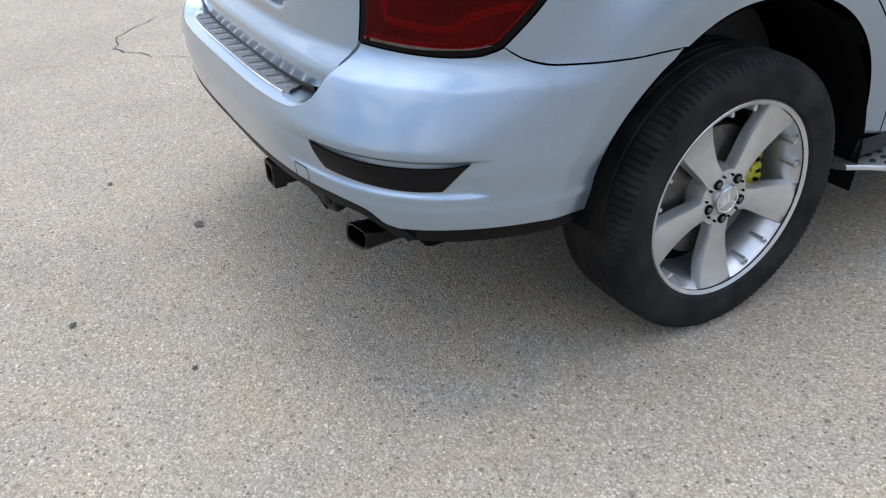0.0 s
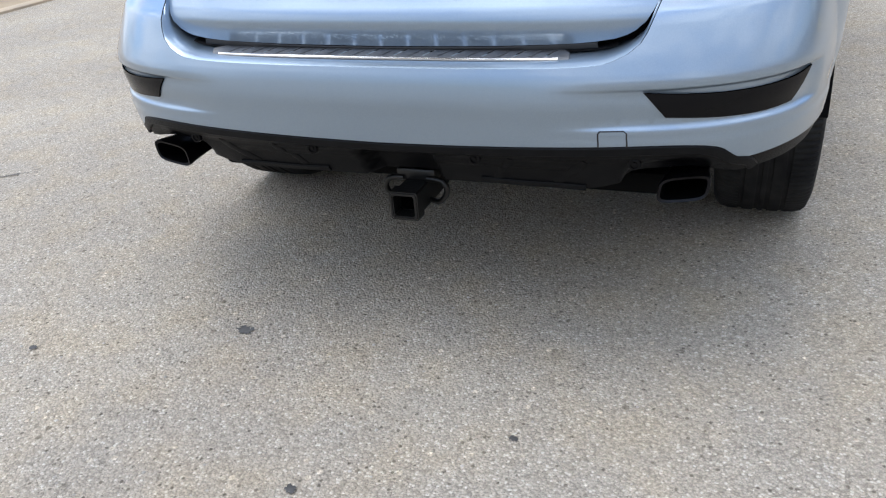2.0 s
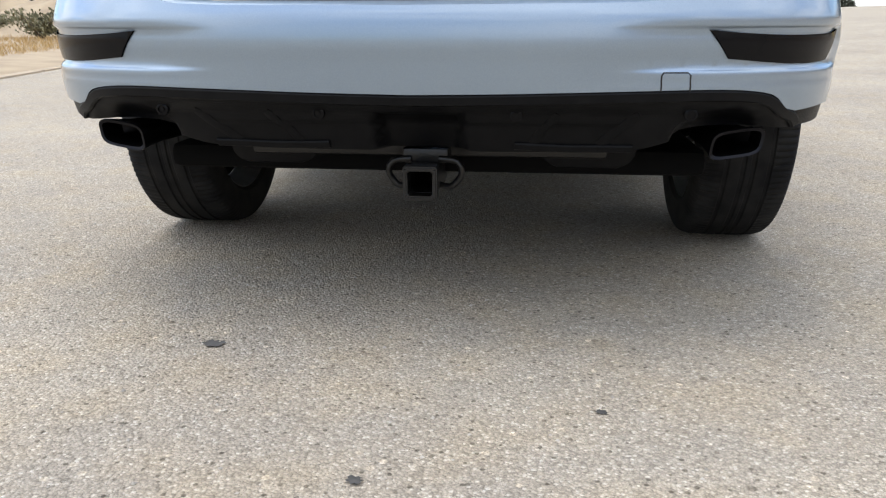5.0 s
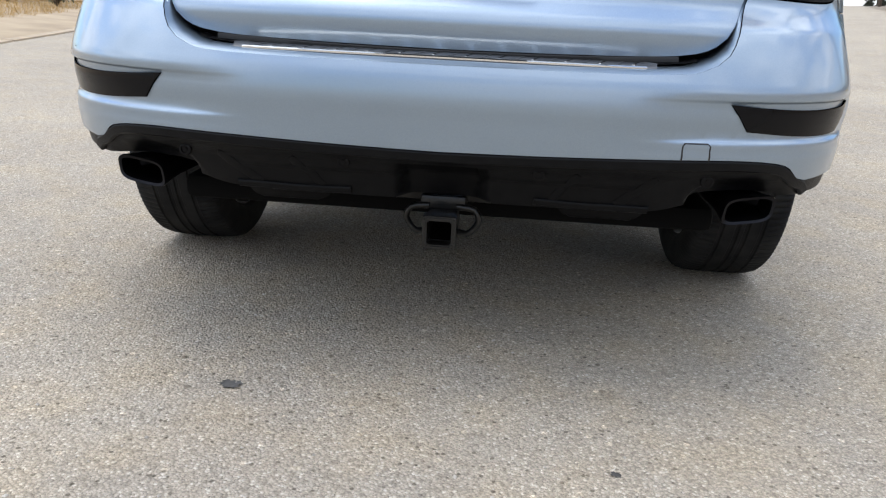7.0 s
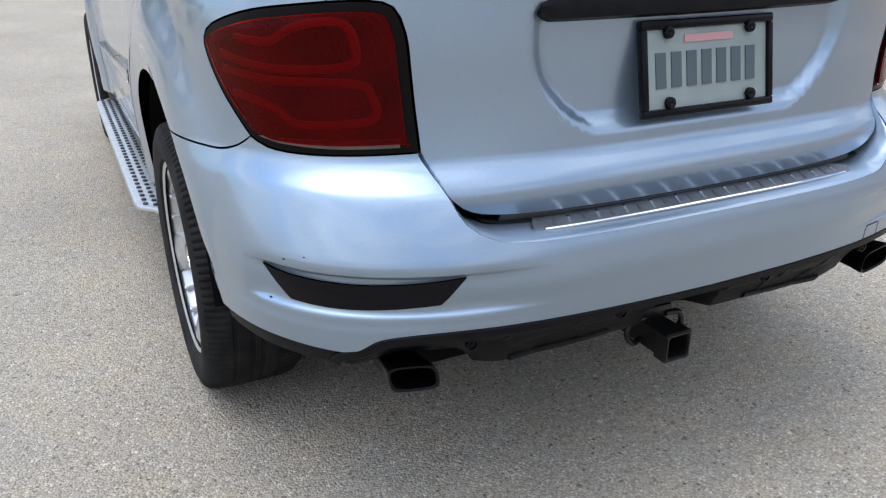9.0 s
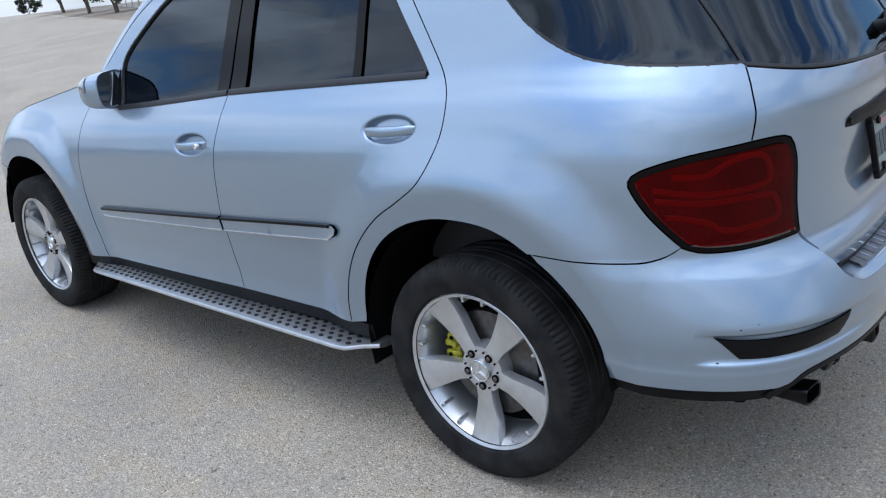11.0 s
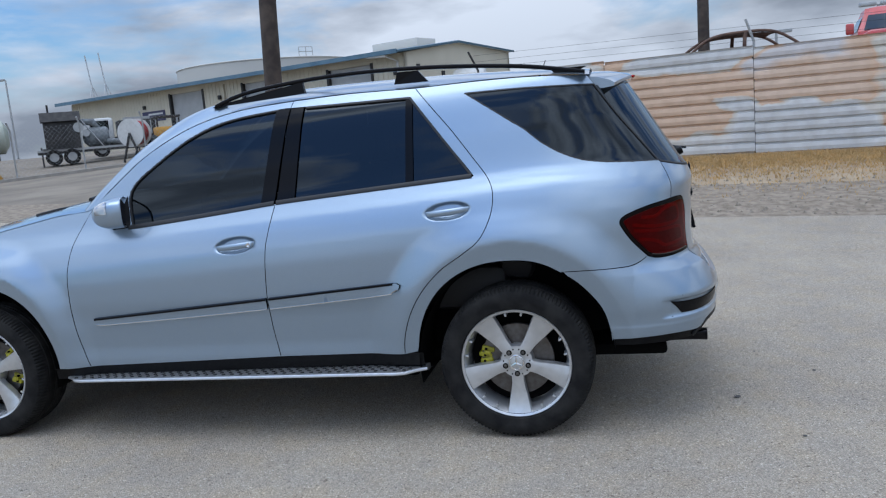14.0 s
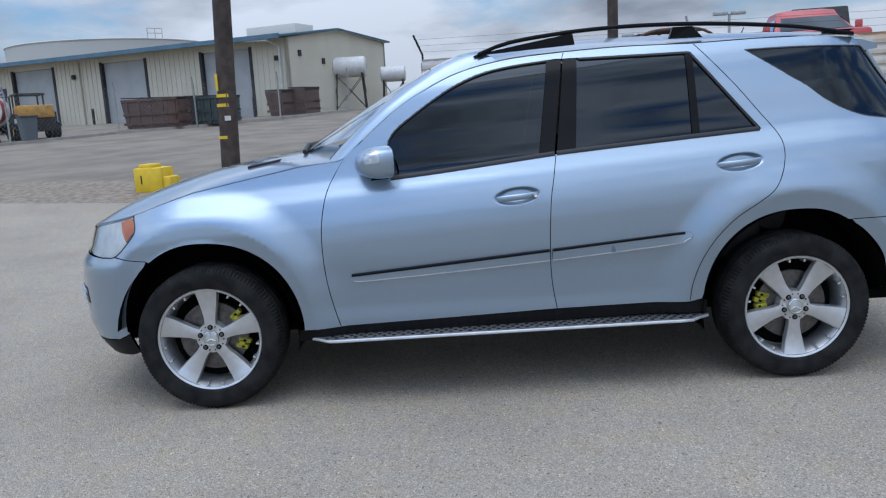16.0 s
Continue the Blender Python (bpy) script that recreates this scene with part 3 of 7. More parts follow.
    strip("window_seal", skin, smooth_line([Vector(q) for q in ((.185, 1.624), (-.026, 1.625), (-.30, 1.621), (-.63, 1.615))], .03), .009, SEAL, car, lift=-.004, high=.004, mirror=mir)
    panel("corner_frit", skin, outline([(-.56, 1.618), (-.64, 1.46), (-.69, 1.33), (-.71, 1.235)], [(-.71, 1.235), (-.90, 1.235)], [(-.90, 1.235), (-.85, 1.33), (-.78, 1.46), (-.68, 1.625)]), DARKIN, car, "black edge band behind the corner glass", lift=-.018, thick=.002, gap=0, mirror=mir)
    # tail lamp: smoked red lens with a dark rim and light bars behind it
    lamp = panel("tail_lamp", skin, tail_lamp, LAMP_DARK, car, "smoked dark red tail lamp, unlit", step=.016, thick=.03, mirror=mir)
    lens = inset(tail_lamp, .018)
    panel("lamp_bowl", skin, lens, LAMP_BOWL, lamp, "deep red ribbed reflector", step=.016, lift=.0012, gap=0, thick=.004, mirror=mir)
    for loop in ([(-.620, 1.004), (-.690, 1.002), (-.725, 1.023), (-.770, 1.037), (-.815, 1.034), (-.832, .996), (-.820, .966), (-.70, .957), (-.580, .974)],
                 [(-.585, .948), (-.690, .937), (-.830, .937), (-.856, .915), (-.862, .880), (-.83, .868), (-.740, .863), (-.70, .887), (-.640, .903), (-.610, .906)]):
        strip("light_bar", skin, smooth_line([Vector(q) for q in loop], .012), .014, LAMP_BAR, lamp, "red hairpin light bar", lift=.0016, high=.0024, mirror=mir)
    panel("red_lens", skin, lens, LAMP_RED, lamp, "smoked red lens", step=.016, lift=.0062, gap=0, thick=.004, mirror=mir)
    panel("reverse_light", skin, outline([(-.66, .834), (-.70, .826)], [(-.70, .826), (-.79, .822), (-.895, .826)], [(-.895, .842), (-.79, .837), (-.66, .834)]), STEEL, lamp, "dull clear reversing strip", lift=.0025, gap=0, thick=.004, mirror=mir)

# rear bumper
reflect = outline([(-.648, .618), (-.70, .611), (-.81, .609), (-.90, .613), (-.960, .619)], [(-.960, .619), (-.926, .567)], [(-.926, .567), (-.84, .558), (-.76, .555), (-.70, .558)], [(-.70, .558), (-.648, .618)])


def bumper_skin(s, z):
    x, y, h = skin(s, z, BUMPER)
    t = s if s > S_TAIL else 2 * S_TAIL - s
    n = 0.0
    # the pocket round the reflector, deep at the corner and fading to the middle
    n += .012 * ease(-.60, -.66, t) * ease(-1.12, -.96, t) * ease(.628, .620, z) * ease(.541, .552, z)
    # a soft lower swage
    n += .003 * ease(.515, .530, z) * ease(.60, .545, z) * ease(-1.20, -.95, t)
    away = math.atan2(-x, -(y + .3)) if y < 0 else math.pi / 2
    return x + n * math.sin(away), y + n * math.cos(away), h


def rev(line):
    return [(2 * S_TAIL - q[0], q[1]) for q in line][::-1]


BUMP_MID = [(-.79, .462), (-.815, .468), (-.838, .490), (-.868, .502), (-.94, .509), (-1.07, .507), (-1.27, .501), (S_TAIL, .498)]
BUMP_TOP = [(-.924, .812), (-.944, .765), (-.970, .708), (-1.01, .680), (-1.06, .671), (-1.2, .668), (S_TAIL, .667)]
rear_arch_back = [q for q in REAR_ARCH if q[0] < -.25 and q[1] < .79]
left = [BUMPER_SEAM, TAIL_LOW[::-1], BUMP_TOP]
far = lambda line: [(2 * S_TAIL - q[0], q[1]) for q in line]
pieces = left + [rev(p) for p in left[::-1]] + [far(rear_arch_back), far(BUMPER_LOW), far(BUMP_MID), BUMP_MID[::-1], BUMPER_LOW[::-1], rear_arch_back[::-1]]
# finer along the creases round the reflectors and below the lamps
fine = [(s_, z_) for z_ in (.619, .624, .629, .540, .546, .552) for s_ in (-.62 - .010 * k for k in range(52))]
fine += [(-.56 - .010 * k, z_) for z_ in (.747, .752, .757, .762, .769) for k in range(38)]
bumper = panel("rear_bumper", bumper_skin, outline(*pieces), PAINT, car, step=.0125, extra=fine + far(fine))
for mir in (False, True):
    panel("reflector", bumper_skin, reflect, GLOSS, bumper, "black smoked reflector", lift=.004, gap=.001, step=.02, mirror=mir)
for k, (s_, z_) in enumerate(((-.735, .650), (-.70, .640), (-.66, .548))):
    a_ = .0008 + .0005 * (k % 3)
    panel("paint_chip", bumper_skin, [Vector((s_ + a_ * 1.8 * math.cos(t_) * (1 + .3 * math.sin(3 * t_ + k)), z_ + a_ * math.sin(t_))) for t_ in (math.tau * j / 9 for j in range(9))], BLACK, bumper, "small dark paint chip", gap=0, thick=.001, lift=.0007)
# shelf and scuff plate
shelf, edge = [], [p for p in smooth_line([Vector(q) for q in BUMP_TOP], .02)]
edge = edge + [Vector((2 * S_TAIL - p.x, p.y)) for p in edge[-2::-1]]
for p in edge:
    o = Vector(bumper_skin(p.x, p.y))
    g = Vector(skin(p.x, max(p.y, .688), GATE))
    m = o.lerp(g, .6)
    shelf.append([o + Vector((0, .0, -.002)), o + Vector((0, .010, .004)), Vector((m.x, m.y, p.y + .008)), Vector((g.x, g.y + .06, p.y + .010)), Vector((g.x, g.y + .10, p.y - .02))])
loft("bumper_shelf", shelf, PAINT, bumper)
# black strip on the shelf draws the shaded gap under the tailgate
loft("shelf_shade", [[r[3] + Vector((0, -.064, .002)), r[3] + Vector((0, -.056, .0045)), r[3] + Vector((0, .0, .005))] for r in shelf[8:-8]], SEAL, bumper, "black strip for the shaded gap under the tailgate")
plate_rows = []
for k in range(41):
    u = -.41 + .82 * k / 40
    rear_y = skin(S_TAIL - u / flank(-.55, .68) * BEND, .667, BUMPER)[1] + .020
    z0, cut = .676, .055 * max(0, (abs(u) - .38) / .03)
    plate_rows.append([(u, rear_y + .004, z0 - .012), (u, rear_y + .008, z0), (u, rear_y + .014, z0 + .004), (u, rear_y + .074 - cut, z0 + .010), (u, rear_y + .078 - cut, z0)])
scuff = loft("scuff_plate", plate_rows, ALU, bumper, "ribbed aluminium sill protector", angle=30)
bar("scuff_edge", [Vector(r[1]) + Vector((0, 0, .001)) for r in plate_rows[1:-1]], .0032, CHROME, scuff, "bright front edge", sides=6)
for k in range(24):
    u = -.365 + .73 * k / 23
    ry = skin(S_TAIL - u / flank(-.55, .68) * BEND, .667, BUMPER)[1] + .020
    boxed("rib", (-.0028, -.001, 0), (.0028, .036, .0022), CHROME if k % 2 else ALU, scuff, m=Matrix.Translation((u, ry + .018, .6795)) @ pose(0, 0, 0, 5, 0, -24))
strip("tow_cover_line", bumper_skin, smooth_line([Vector(q) for q in ((2 * S_TAIL + 1.029, .508), (2 * S_TAIL + 1.029, .538))], .01) + smooth_line([Vector(q) for q in ((2 * S_TAIL + 1.026, .543), (2 * S_TAIL + .990, .543))], .01)
      + smooth_line([Vector(q) for q in ((2 * S_TAIL + .986, .538), (2 * S_TAIL + .986, .508))], .01), .0025, SEAL, bumper, "seam of the towing-eye cover", lift=0, high=.0006)

# tailgate
def gate_skin(s, z):
    x, y, h = skin(s, z, GATE)
    u = abs(x)
    # the hollow for the number plate
    top, low = 1.035, .842
    half = .375 - .11 * (max(0, 1.0 - z) / .16) ** 2.2
    d = .022 * ease(half + .022, half - .022, u) * ease(low - .024, low + .022, z) * ease(1.06, 1.05, z)
    return x, y + d, h


gate_low = [(-.926, .812), (-.949, .757), (-.98, .718), (-1.04, .698), (-1.2, .691), (S_TAIL, .688)]
gate_pieces = [GATE_SEAM[::-1], TAIL_IN, gate_low, rev(gate_low), rev(TAIL_IN), rev(GATE_SEAM[::-1]), rev([(-.78, 1.235), (-1.0, 1.200), (S_TAIL, 1.180)]), [(S_TAIL, 1.180), (-1.0, 1.200), (-.78, 1.235)]]
gate = panel("tailgate", gate_skin, outline(*gate_pieces), PAINT, car, step=.0115)
# black strip stands in for the shadow in the gap below the gate
strip("gate_gap_shade", lambda s, z: skin(s, z, GATE), smooth_line([Vector((q[0], q[1] - .006)) for q in gate_low[3:] + rev(gate_low[3:])[1:]], .02), .012, SEAL, gate, lift=-.003, high=.004)
gl = [(-.78, 1.240), (-1.0, 1.206), (S_TAIL, 1.186)]
glass_top = [(-.64, 1.61), (-.9, 1.63), (S_TAIL, 1.635)]
panel("rear_window", lambda s, z: skin(s, z, GATE), outline(GATE_GLASS_SEAM[::-1], gl, rev(gl), rev(GATE_GLASS_SEAM[::-1]), rev(glass_top), glass_top[::-1]), GLASS, gate, "dark tinted heated rear glass", step=.03, lift=-.002, thick=.004)
strip("window_seal", lambda s, z: skin(s, z, GATE), smooth_line([Vector(q) for q in gl + rev(gl)[1:]], .03), .009, SEAL, gate, lift=-.002, high=.004)
for mir in (False, True):
    strip("window_seal", lambda s, z: skin(s, z, GATE), smooth_line([Vector(q) for q in GATE_GLASS_SEAM], .03), .012, SEAL, gate, lift=-.003, high=.004, mirror=mir)
rows = []
for k in range(33):
    u = -.375 + .75 * k / 32
    yy = GATE(1.05) + .02 * (u / .375) ** 2
    e = .012 * max(0, (abs(u) - .35) / .025)
    rows.append([(u, yy + .01, 1.078 - e), (u, yy - .010, 1.072 - e), (u, yy - .015, 1.058), (u, yy - .013, 1.036 + e), (u, yy + .01, 1.028 + e)])
loft("plate_garnish", rows, BLACK, gate, "black grip bar over the plate", caps=True, angle=40)
# number plate in a black frame, its writing drawn as bars
plate_m = Matrix.Translation((.006, -.8635, .931)) @ pose(0, 0, 0, -11, 0, 0)
frame_bm = bmesh.new()
for a, b in (((-.165, -.014, .072), (.165, .004, .090)), ((-.165, -.014, -.090), (.165, .004, -.074)), ((-.165, -.014, -.075), (-.151, .004, .073)), ((.151, -.014, -.075), (.165, .004, .073))):
    block(frame_bm, a, b, .004, plate_m)
plate = part("number_plate", frame_bm, GLOSS, gate, "pale number plate in a black plastic frame", True)
PLATE = material("plate_face", (0.27, 0.31, 0.29), 0.4, second=(0.22, 0.26, 0.245), scale=12)
PLATE_INK = material("plate_ink", (0.07, 0.09, 0.10), 0.5)
PLATE_RED = material("plate_red_print", (0.50, 0.26, 0.26), 0.5)
boxed("plate_face", (-.153, -.006, -.076), (.153, 0, .074), PLATE, plate, "faded pale green-grey plate", m=plate_m)
for k in range(7):
    x0 = -.130 + k * .0375
    boxed("plate_bar", (x0, -.0085, -.036), (x0 + .024, -.005, .030), PLATE_INK, plate, m=plate_m)
boxed("plate_print", (-.06, -.0085, .046), (.062, -.005, .060), PLATE_RED, plate, m=plate_m)
for sx in (-.102, .102):
    for sz in (-.064, .066):
        bm = bmesh.new()
        revolve(bm, [(0, .0001), (.004, .006), (.003, .011), (-.004, .012)], 14)
        bmesh.ops.transform(bm, matrix=plate_m @ Matrix.Translation((sx, -.014, sz)) @ pose(0, 0, 0, 0, 0, -90), verts=bm.verts)
        part("screw_cap", bm, GLOSS, plate, smooth=True)
# round badge, spoiler, high brake light, wiper
bm = bmesh.new()
revolve(bm, [(.006, .052), (.010, .047), (.008, .042), (.004, .044)], 40)
for k in range(3):
    a = math.radians(90 + 120 * k)
    tube(bm, [(.007, 0, 0), (.007, .045 * math.cos(a), .045 * math.sin(a))], [.008, .003], 6)
bmesh.ops.transform(bm, matrix=Matrix.Translation((0, GATE(1.13) - .002, 1.130)) @ pose(0, 0, 0, 0, 0, -90) @ pose(0, 0, 0, 0, 0, 0), verts=bm.verts)
part("badge", bm, GLOSS, gate, "dark round badge", True)
rows = []
for k in range(41):
    u = -.606 + 1.212 * k / 40
    b = 1 - (abs(u) / .606) ** 4
    c = (u / .60) ** 2
    front, back = -.37 + .02 * c, -.615 + .10 * c
    zt = 1.700 - .035 * c - .01 * (1 - b)
    rows.append([(u, front + .03, zt - .02), (u, front, zt), (u, (front + back) / 2, zt - .008), (u, back + .02, zt - .028), (u, back, zt - .042), (u, back + .004, zt - .056), (u, back + .05, zt - .062), (u, front + .02, zt - .060)])
spoiler = loft("roof_spoiler", rows, PAINT, gate, close=True, caps=True, angle=40)
boxed("high_brake_light", (-.19, -.6185, 1.646), (.19, -.600, 1.656), LAMP_RED, spoiler, "slim dark red brake light", bevel=.003)
wiper = bar("rear_wiper", [(0, -.805, 1.235), (0, -.845, 1.245), (.02, -.842, 1.255), (.40, -.755, 1.275)], [.022, .020, .011, .007], BLACK, gate, "black rear wiper")
boxed("wiper_blade", (.06, -.828, 1.250), (.44, -.812, 1.262), SEAL, wiper, m=Matrix.Translation((0, -.01, .0)) @ Matrix.Translation((.25, -.8, 1.25)) @ pose(0, 0, 0, 0, 0, 13) @ Matrix.Translation((-.25, .8, -1.25)))

# black lower valance, pipes, parking sensors, hitch
def low_skin(s, z):
    x, y, h = skin(s, z, BUMPER)
    t = s if s > S_TAIL else 2 * S_TAIL - s
    d = .009 + .030 * ease(-.90, -.98, t) * ease(.485, .455, z)
    away = math.atan2(-x, -(y + .3)) if y < 0 else math.pi / 2
    # pocket for the pipe
    r = math.hypot((abs(x) - .634) / .082, (z - .412) / .052)
    d += .05 * (1 - ease(.7, 1.3, r)) + .016 * ease(.442, .430, z) * ease(-1.02, -1.10, t)
    # sunk behind the towing receiver
    d += .055 * ease(.105, .088, abs(x - .008)) * ease(.462, .450, z)
    return x + d * math.sin(away), y + d * math.cos(away), h


low = [(-.437, .468), (-.55, .472), (-.68, .474), (-.79, .470)]
lip = [(-.79, .470), (-.812, .477), (-.835, .497), (-.866, .508), (-.94, .514), (-1.07, .512), (-1.27, .506), (S_TAIL, .503)]
under = [(-.440, .432), (-.60, .432), (-.74, .430), (-.80, .428), (-.85, .434), (-.92, .432), (-.955, .414), (-1.0, .394), (-1.06, .382), (-1.25, .376), (S_TAIL, .376)]
valance = panel("lower_valance", low_skin, outline(low, lip, rev(lip), rev(low), far(under), under[::-1]), BLACK, car, "textured black plastic lower bumper", step=.0125, thick=.02, gap=.001)
def tail_s(x, z):
    """Where on the tail's outline the skin lies at a given x."""
    a, b = S_TAIL, -.5
    for _ in range(30):
        m = (a + b) / 2
        a, b = (a, m) if -skin(m, z, BUMPER)[0] > abs(x) else (m, b)
    return a if x < 0 else 2 * S_TAIL - a


rim_line = [(-.772, .436), (-.786, .452), (-.812, .463), (-.838, .482), (-.868, .494), (-.94, .500), (-1.07, .498), (-1.27, .492), (S_TAIL, .489)]
strip("valance_rim", low_skin, smooth_line([Vector(q) for q in rim_line + rev(rim_line)[1:]], .012), .022, BLACK, valance, "raised black rim along the bumper's edge", lift=.001, high=.008)
for x0, x1 in ((-.475, -.405), (-.315, -.265), (.46, .40), (.30, .26)):
    strip("valance_crease", low_skin, smooth_line([Vector((tail_s(x0, .45), .462)), Vector((tail_s(x1, .41), .396))], .012), .018, BLACK, valance, lift=-.001, high=.003)
for x0, x1 in ((-.45, -.20), (.22, .46)):
    strip("valance_ledge", low_skin, smooth_line([Vector((tail_s(x0, .40), .392)), Vector((tail_s((x0 + x1) / 2, .40), .388)), Vector((tail_s(x1, .40), .390))], .015), .016, BLACK, valance, lift=-.001, high=.006)
for s_x, s_z in ((-.525, .462), (-.19, .459), (.205, .459), (.538, .462)):
    yy = low_skin(tail_s(s_x, s_z), s_z)[1]
    bm = bmesh.new()
    revolve(bm, [(-.004, .0135), (.003, .0125), (.004, .0085), (.0005, .008), (.0005, .0045), (.003, .004), (.003, .0001)], 20)
    bmesh.ops.transform(bm, matrix=Matrix.Translation((s_x, yy - .006, s_z)) @ pose(0, 0, 0, 0, 0, -90), verts=bm.verts)
    part("parking_sensor", bm, GLOSS, valance, "round black parking sensor", True)
for sx in (-1, 1):
    def ring(w, h, y, cz, lean=.15):
        out = []
        for k in range(32):
            a = math.tau * k / 32
            c, q = math.cos(a), math.sin(a)
            u, v = w * math.copysign(abs(c) ** .5, c), h * math.copysign(abs(q) ** .5, q)
            # the outer end sits higher, and the foot is drawn inwards
            out.append((sx * (.634 + u + .14 * v), y + .05 * u, cz + v + lean * u))
        return out
    rows = [ring(.030, .022, -.55, .39), ring(.042, .022, -.78, .400), ring(.047, .026, -.84, .403), ring(.051, .0290, -.874, .404), ring(.050, .0280, -.881, .404), ring(.0445, .0225, -.879, .404), ring(.0435, .0215, -.80, .403), ring(.001, .001, -.77, .403)]
    loft("tailpipe", rows, PIPE, car, "dark rounded rectangular exhaust tip", close=True, angle=50)
    boxed("silencer", (sx * .36 - .12, -.72, .304), (sx * .36 + .12, -.42, .43), BLACK, car, bevel=.055)
hitch = boxed("tow_hitch", (-.40, -.74, .345), (.40, -.68, .400), HITCH, car, "black steel towing receiver", bevel=.008)
bm = bmesh.new()
cx = .008
for y0, y1, w, wi in ((-.885, -.845, .036, .026), (-.845, -.66, .031, .026)):
    rws = []
    for y, ww in ((y0, wi), (y0, w), (y1, w), (y1, wi)):
        rws.append([bm.verts.new((cx + a * ww, y, .311 + b * ww)) for a, b in ((-1, -1), (1, -1), (1, 1), (-1, 1))])
    for a, b in zip(rws, rws[1:] + rws[:1]):
        for k in range(4):
            bm.faces.new((a[k], a[(k + 1) % 4], b[(k + 1) % 4], b[k]))
bmesh.ops.bevel(bm, geom=bm.edges[:], offset=.003, segments=2, affect="EDGES")
part("receiver_tube", bm, HITCH, hitch, "square black receiver tube", True)
boxed("receiver_back", (cx - .03, -.70, .28), (cx + .03, -.69, .34), DARKIN, hitch)
for sx in (-1, 1):
    loop = [(cx + sx * .03, -.80, .350), (cx + sx * .070, -.80, .345), (cx + sx * .080, -.802, .322), (cx + sx * .070, -.80, .302), (cx + sx * .055, -.80, .290), (cx + sx * .03, -.79, .292)]
    bar("chain_loop", smooth_line([Vector(p) for p in loop], .012), .0075, HITCH, hitch, "safety chain loop")
boxed("receiver_bracket", (cx - .05, -.80, .34), (cx + .05, -.70, .372), HITCH, hitch, bevel=.006)

LAMPCLEAR = material("clear_lens_plastic", (.42, .43, .44), .12, .6, 1.0)
# roof, pillars, windscreen, bonnet
ROOF_MID = spline((-.60, 1.690), (-.436, 1.706), (.15, 1.742), (.47, 1.752), (.8, 1.755), (1.145, 1.752), (1.32, 1.742), (1.52, 1.705))
seam_line = smooth_line([Vector(q) for q in [(-.40, 1.655), (-.2, 1.672), (.1, 1.677)] + ROOF_SEAM[::-1]], .03)
roof_rows, pillar_rows = [], []
screen_edge = []
for p in seam_line:
    a = Vector(skin(p.x, p.y + .003))
    if p.x < 1.52:
        zc = ROOF_MID(p.x)
        xa = -a.x
        roof_rows.append([(xa * u, p.x + .10 * (1 - u * u) * ease(1.0, 1.5, p.x), a.z + (zc - a.z) * (1 - abs(u) ** 3.0)) for u in (math.sin(math.pi / 2 * (-1 + k / 12)) for k in range(25))])
    if p.x > 1.40:
        t = ease(1.40, 2.10, p.x)
        e = a + Vector((.050 + .03 * t, .085 - .02 * t, .052 - .03 * t))
        screen_edge.append(e)
        pillar_rows.append([a, a + Vector((.010, .02, .020)), a.lerp(e, .55) + Vector((-.004, .014, .012)), e, e + Vector((.02, -.02, -.02))])
# the pillar's foot runs on to the bonnet
for reach in (.06, .12, .19):
    way = (pillar_rows[-1][0] - pillar_rows[-4][0]).normalized() * .06
    pillar_rows.append([q + way + Vector((0, 0, -.004)) for q in pillar_rows[-1]])
roof = loft("roof", roof_rows, PAINT, car, angle=80)
for mir in (1, -1):
    loft("windscreen_pillar", [[(mir * q[0], q[1], q[2]) for q in r] for r in pillar_rows], PAINT, car, angle=80)
rows = []
top, base = screen_edge[0], Vector((-.70, 2.30, 1.205))
for k in range(17):
    t = k / 16
    i = t * (len(screen_edge) - 1)
    e = screen_edge[int(i)].lerp(screen_edge[min(int(i) + 1, len(screen_edge) - 1)], i % 1)
    cy, cz = 1.60 + .93 * t, 1.712 - .50 * t ** 1.12
    rows.append([(e.x * -u, cy + (e.y - cy) * abs(u) ** 2.2, cz + (e.z - cz) * abs(u) ** 2.2) for u in (math.sin(math.pi / 2 * (-1 + j / 10)) for j in range(21))])
loft("windscreen", rows, CLEAR, car, "clear laminated windscreen", angle=80)
hood_line = smooth_line([Vector(q) for q in HOOD_EDGE + [(3.56, .945), (3.80, .915), (3.95, .908), (4.10, .906), (S_NOSE - .02, .905)]], .04)
hood_mid = spline((2.10, 1.262), (2.3, 1.250), (2.5, 1.232), (2.88, 1.176), (3.1, 1.133), (3.37, 1.052), (3.52, .985), (3.60, .935), (3.66, .905))
rows = []
for p in hood_line:
    a = Vector(skin(p.x, p.y + .002))
    shift = .16 * ease(3.2, 2.3, a.y)
    row = []
    for k in range(21):
        u = math.sin(math.pi / 2 * (-1 + k / 10))
        y = a.y + shift * (1 - u * u)
        row.append((-a.x * u, y, a.z + (max(hood_mid(y), a.z) - a.z) * (1 - abs(u) ** 2.2)))
    rows.append(row)
hood = loft("bonnet", rows, PAINT, car, angle=80)
loft("bonnet_lip", [[(q[0] * .995, q[1], q[2] - .001), (q[0] * .985, q[1] - .01, q[2] - .03)] for q in [r[0] for r in rows] + [r[-1] for r in rows[::-1]]], PAINT, hood, angle=80)
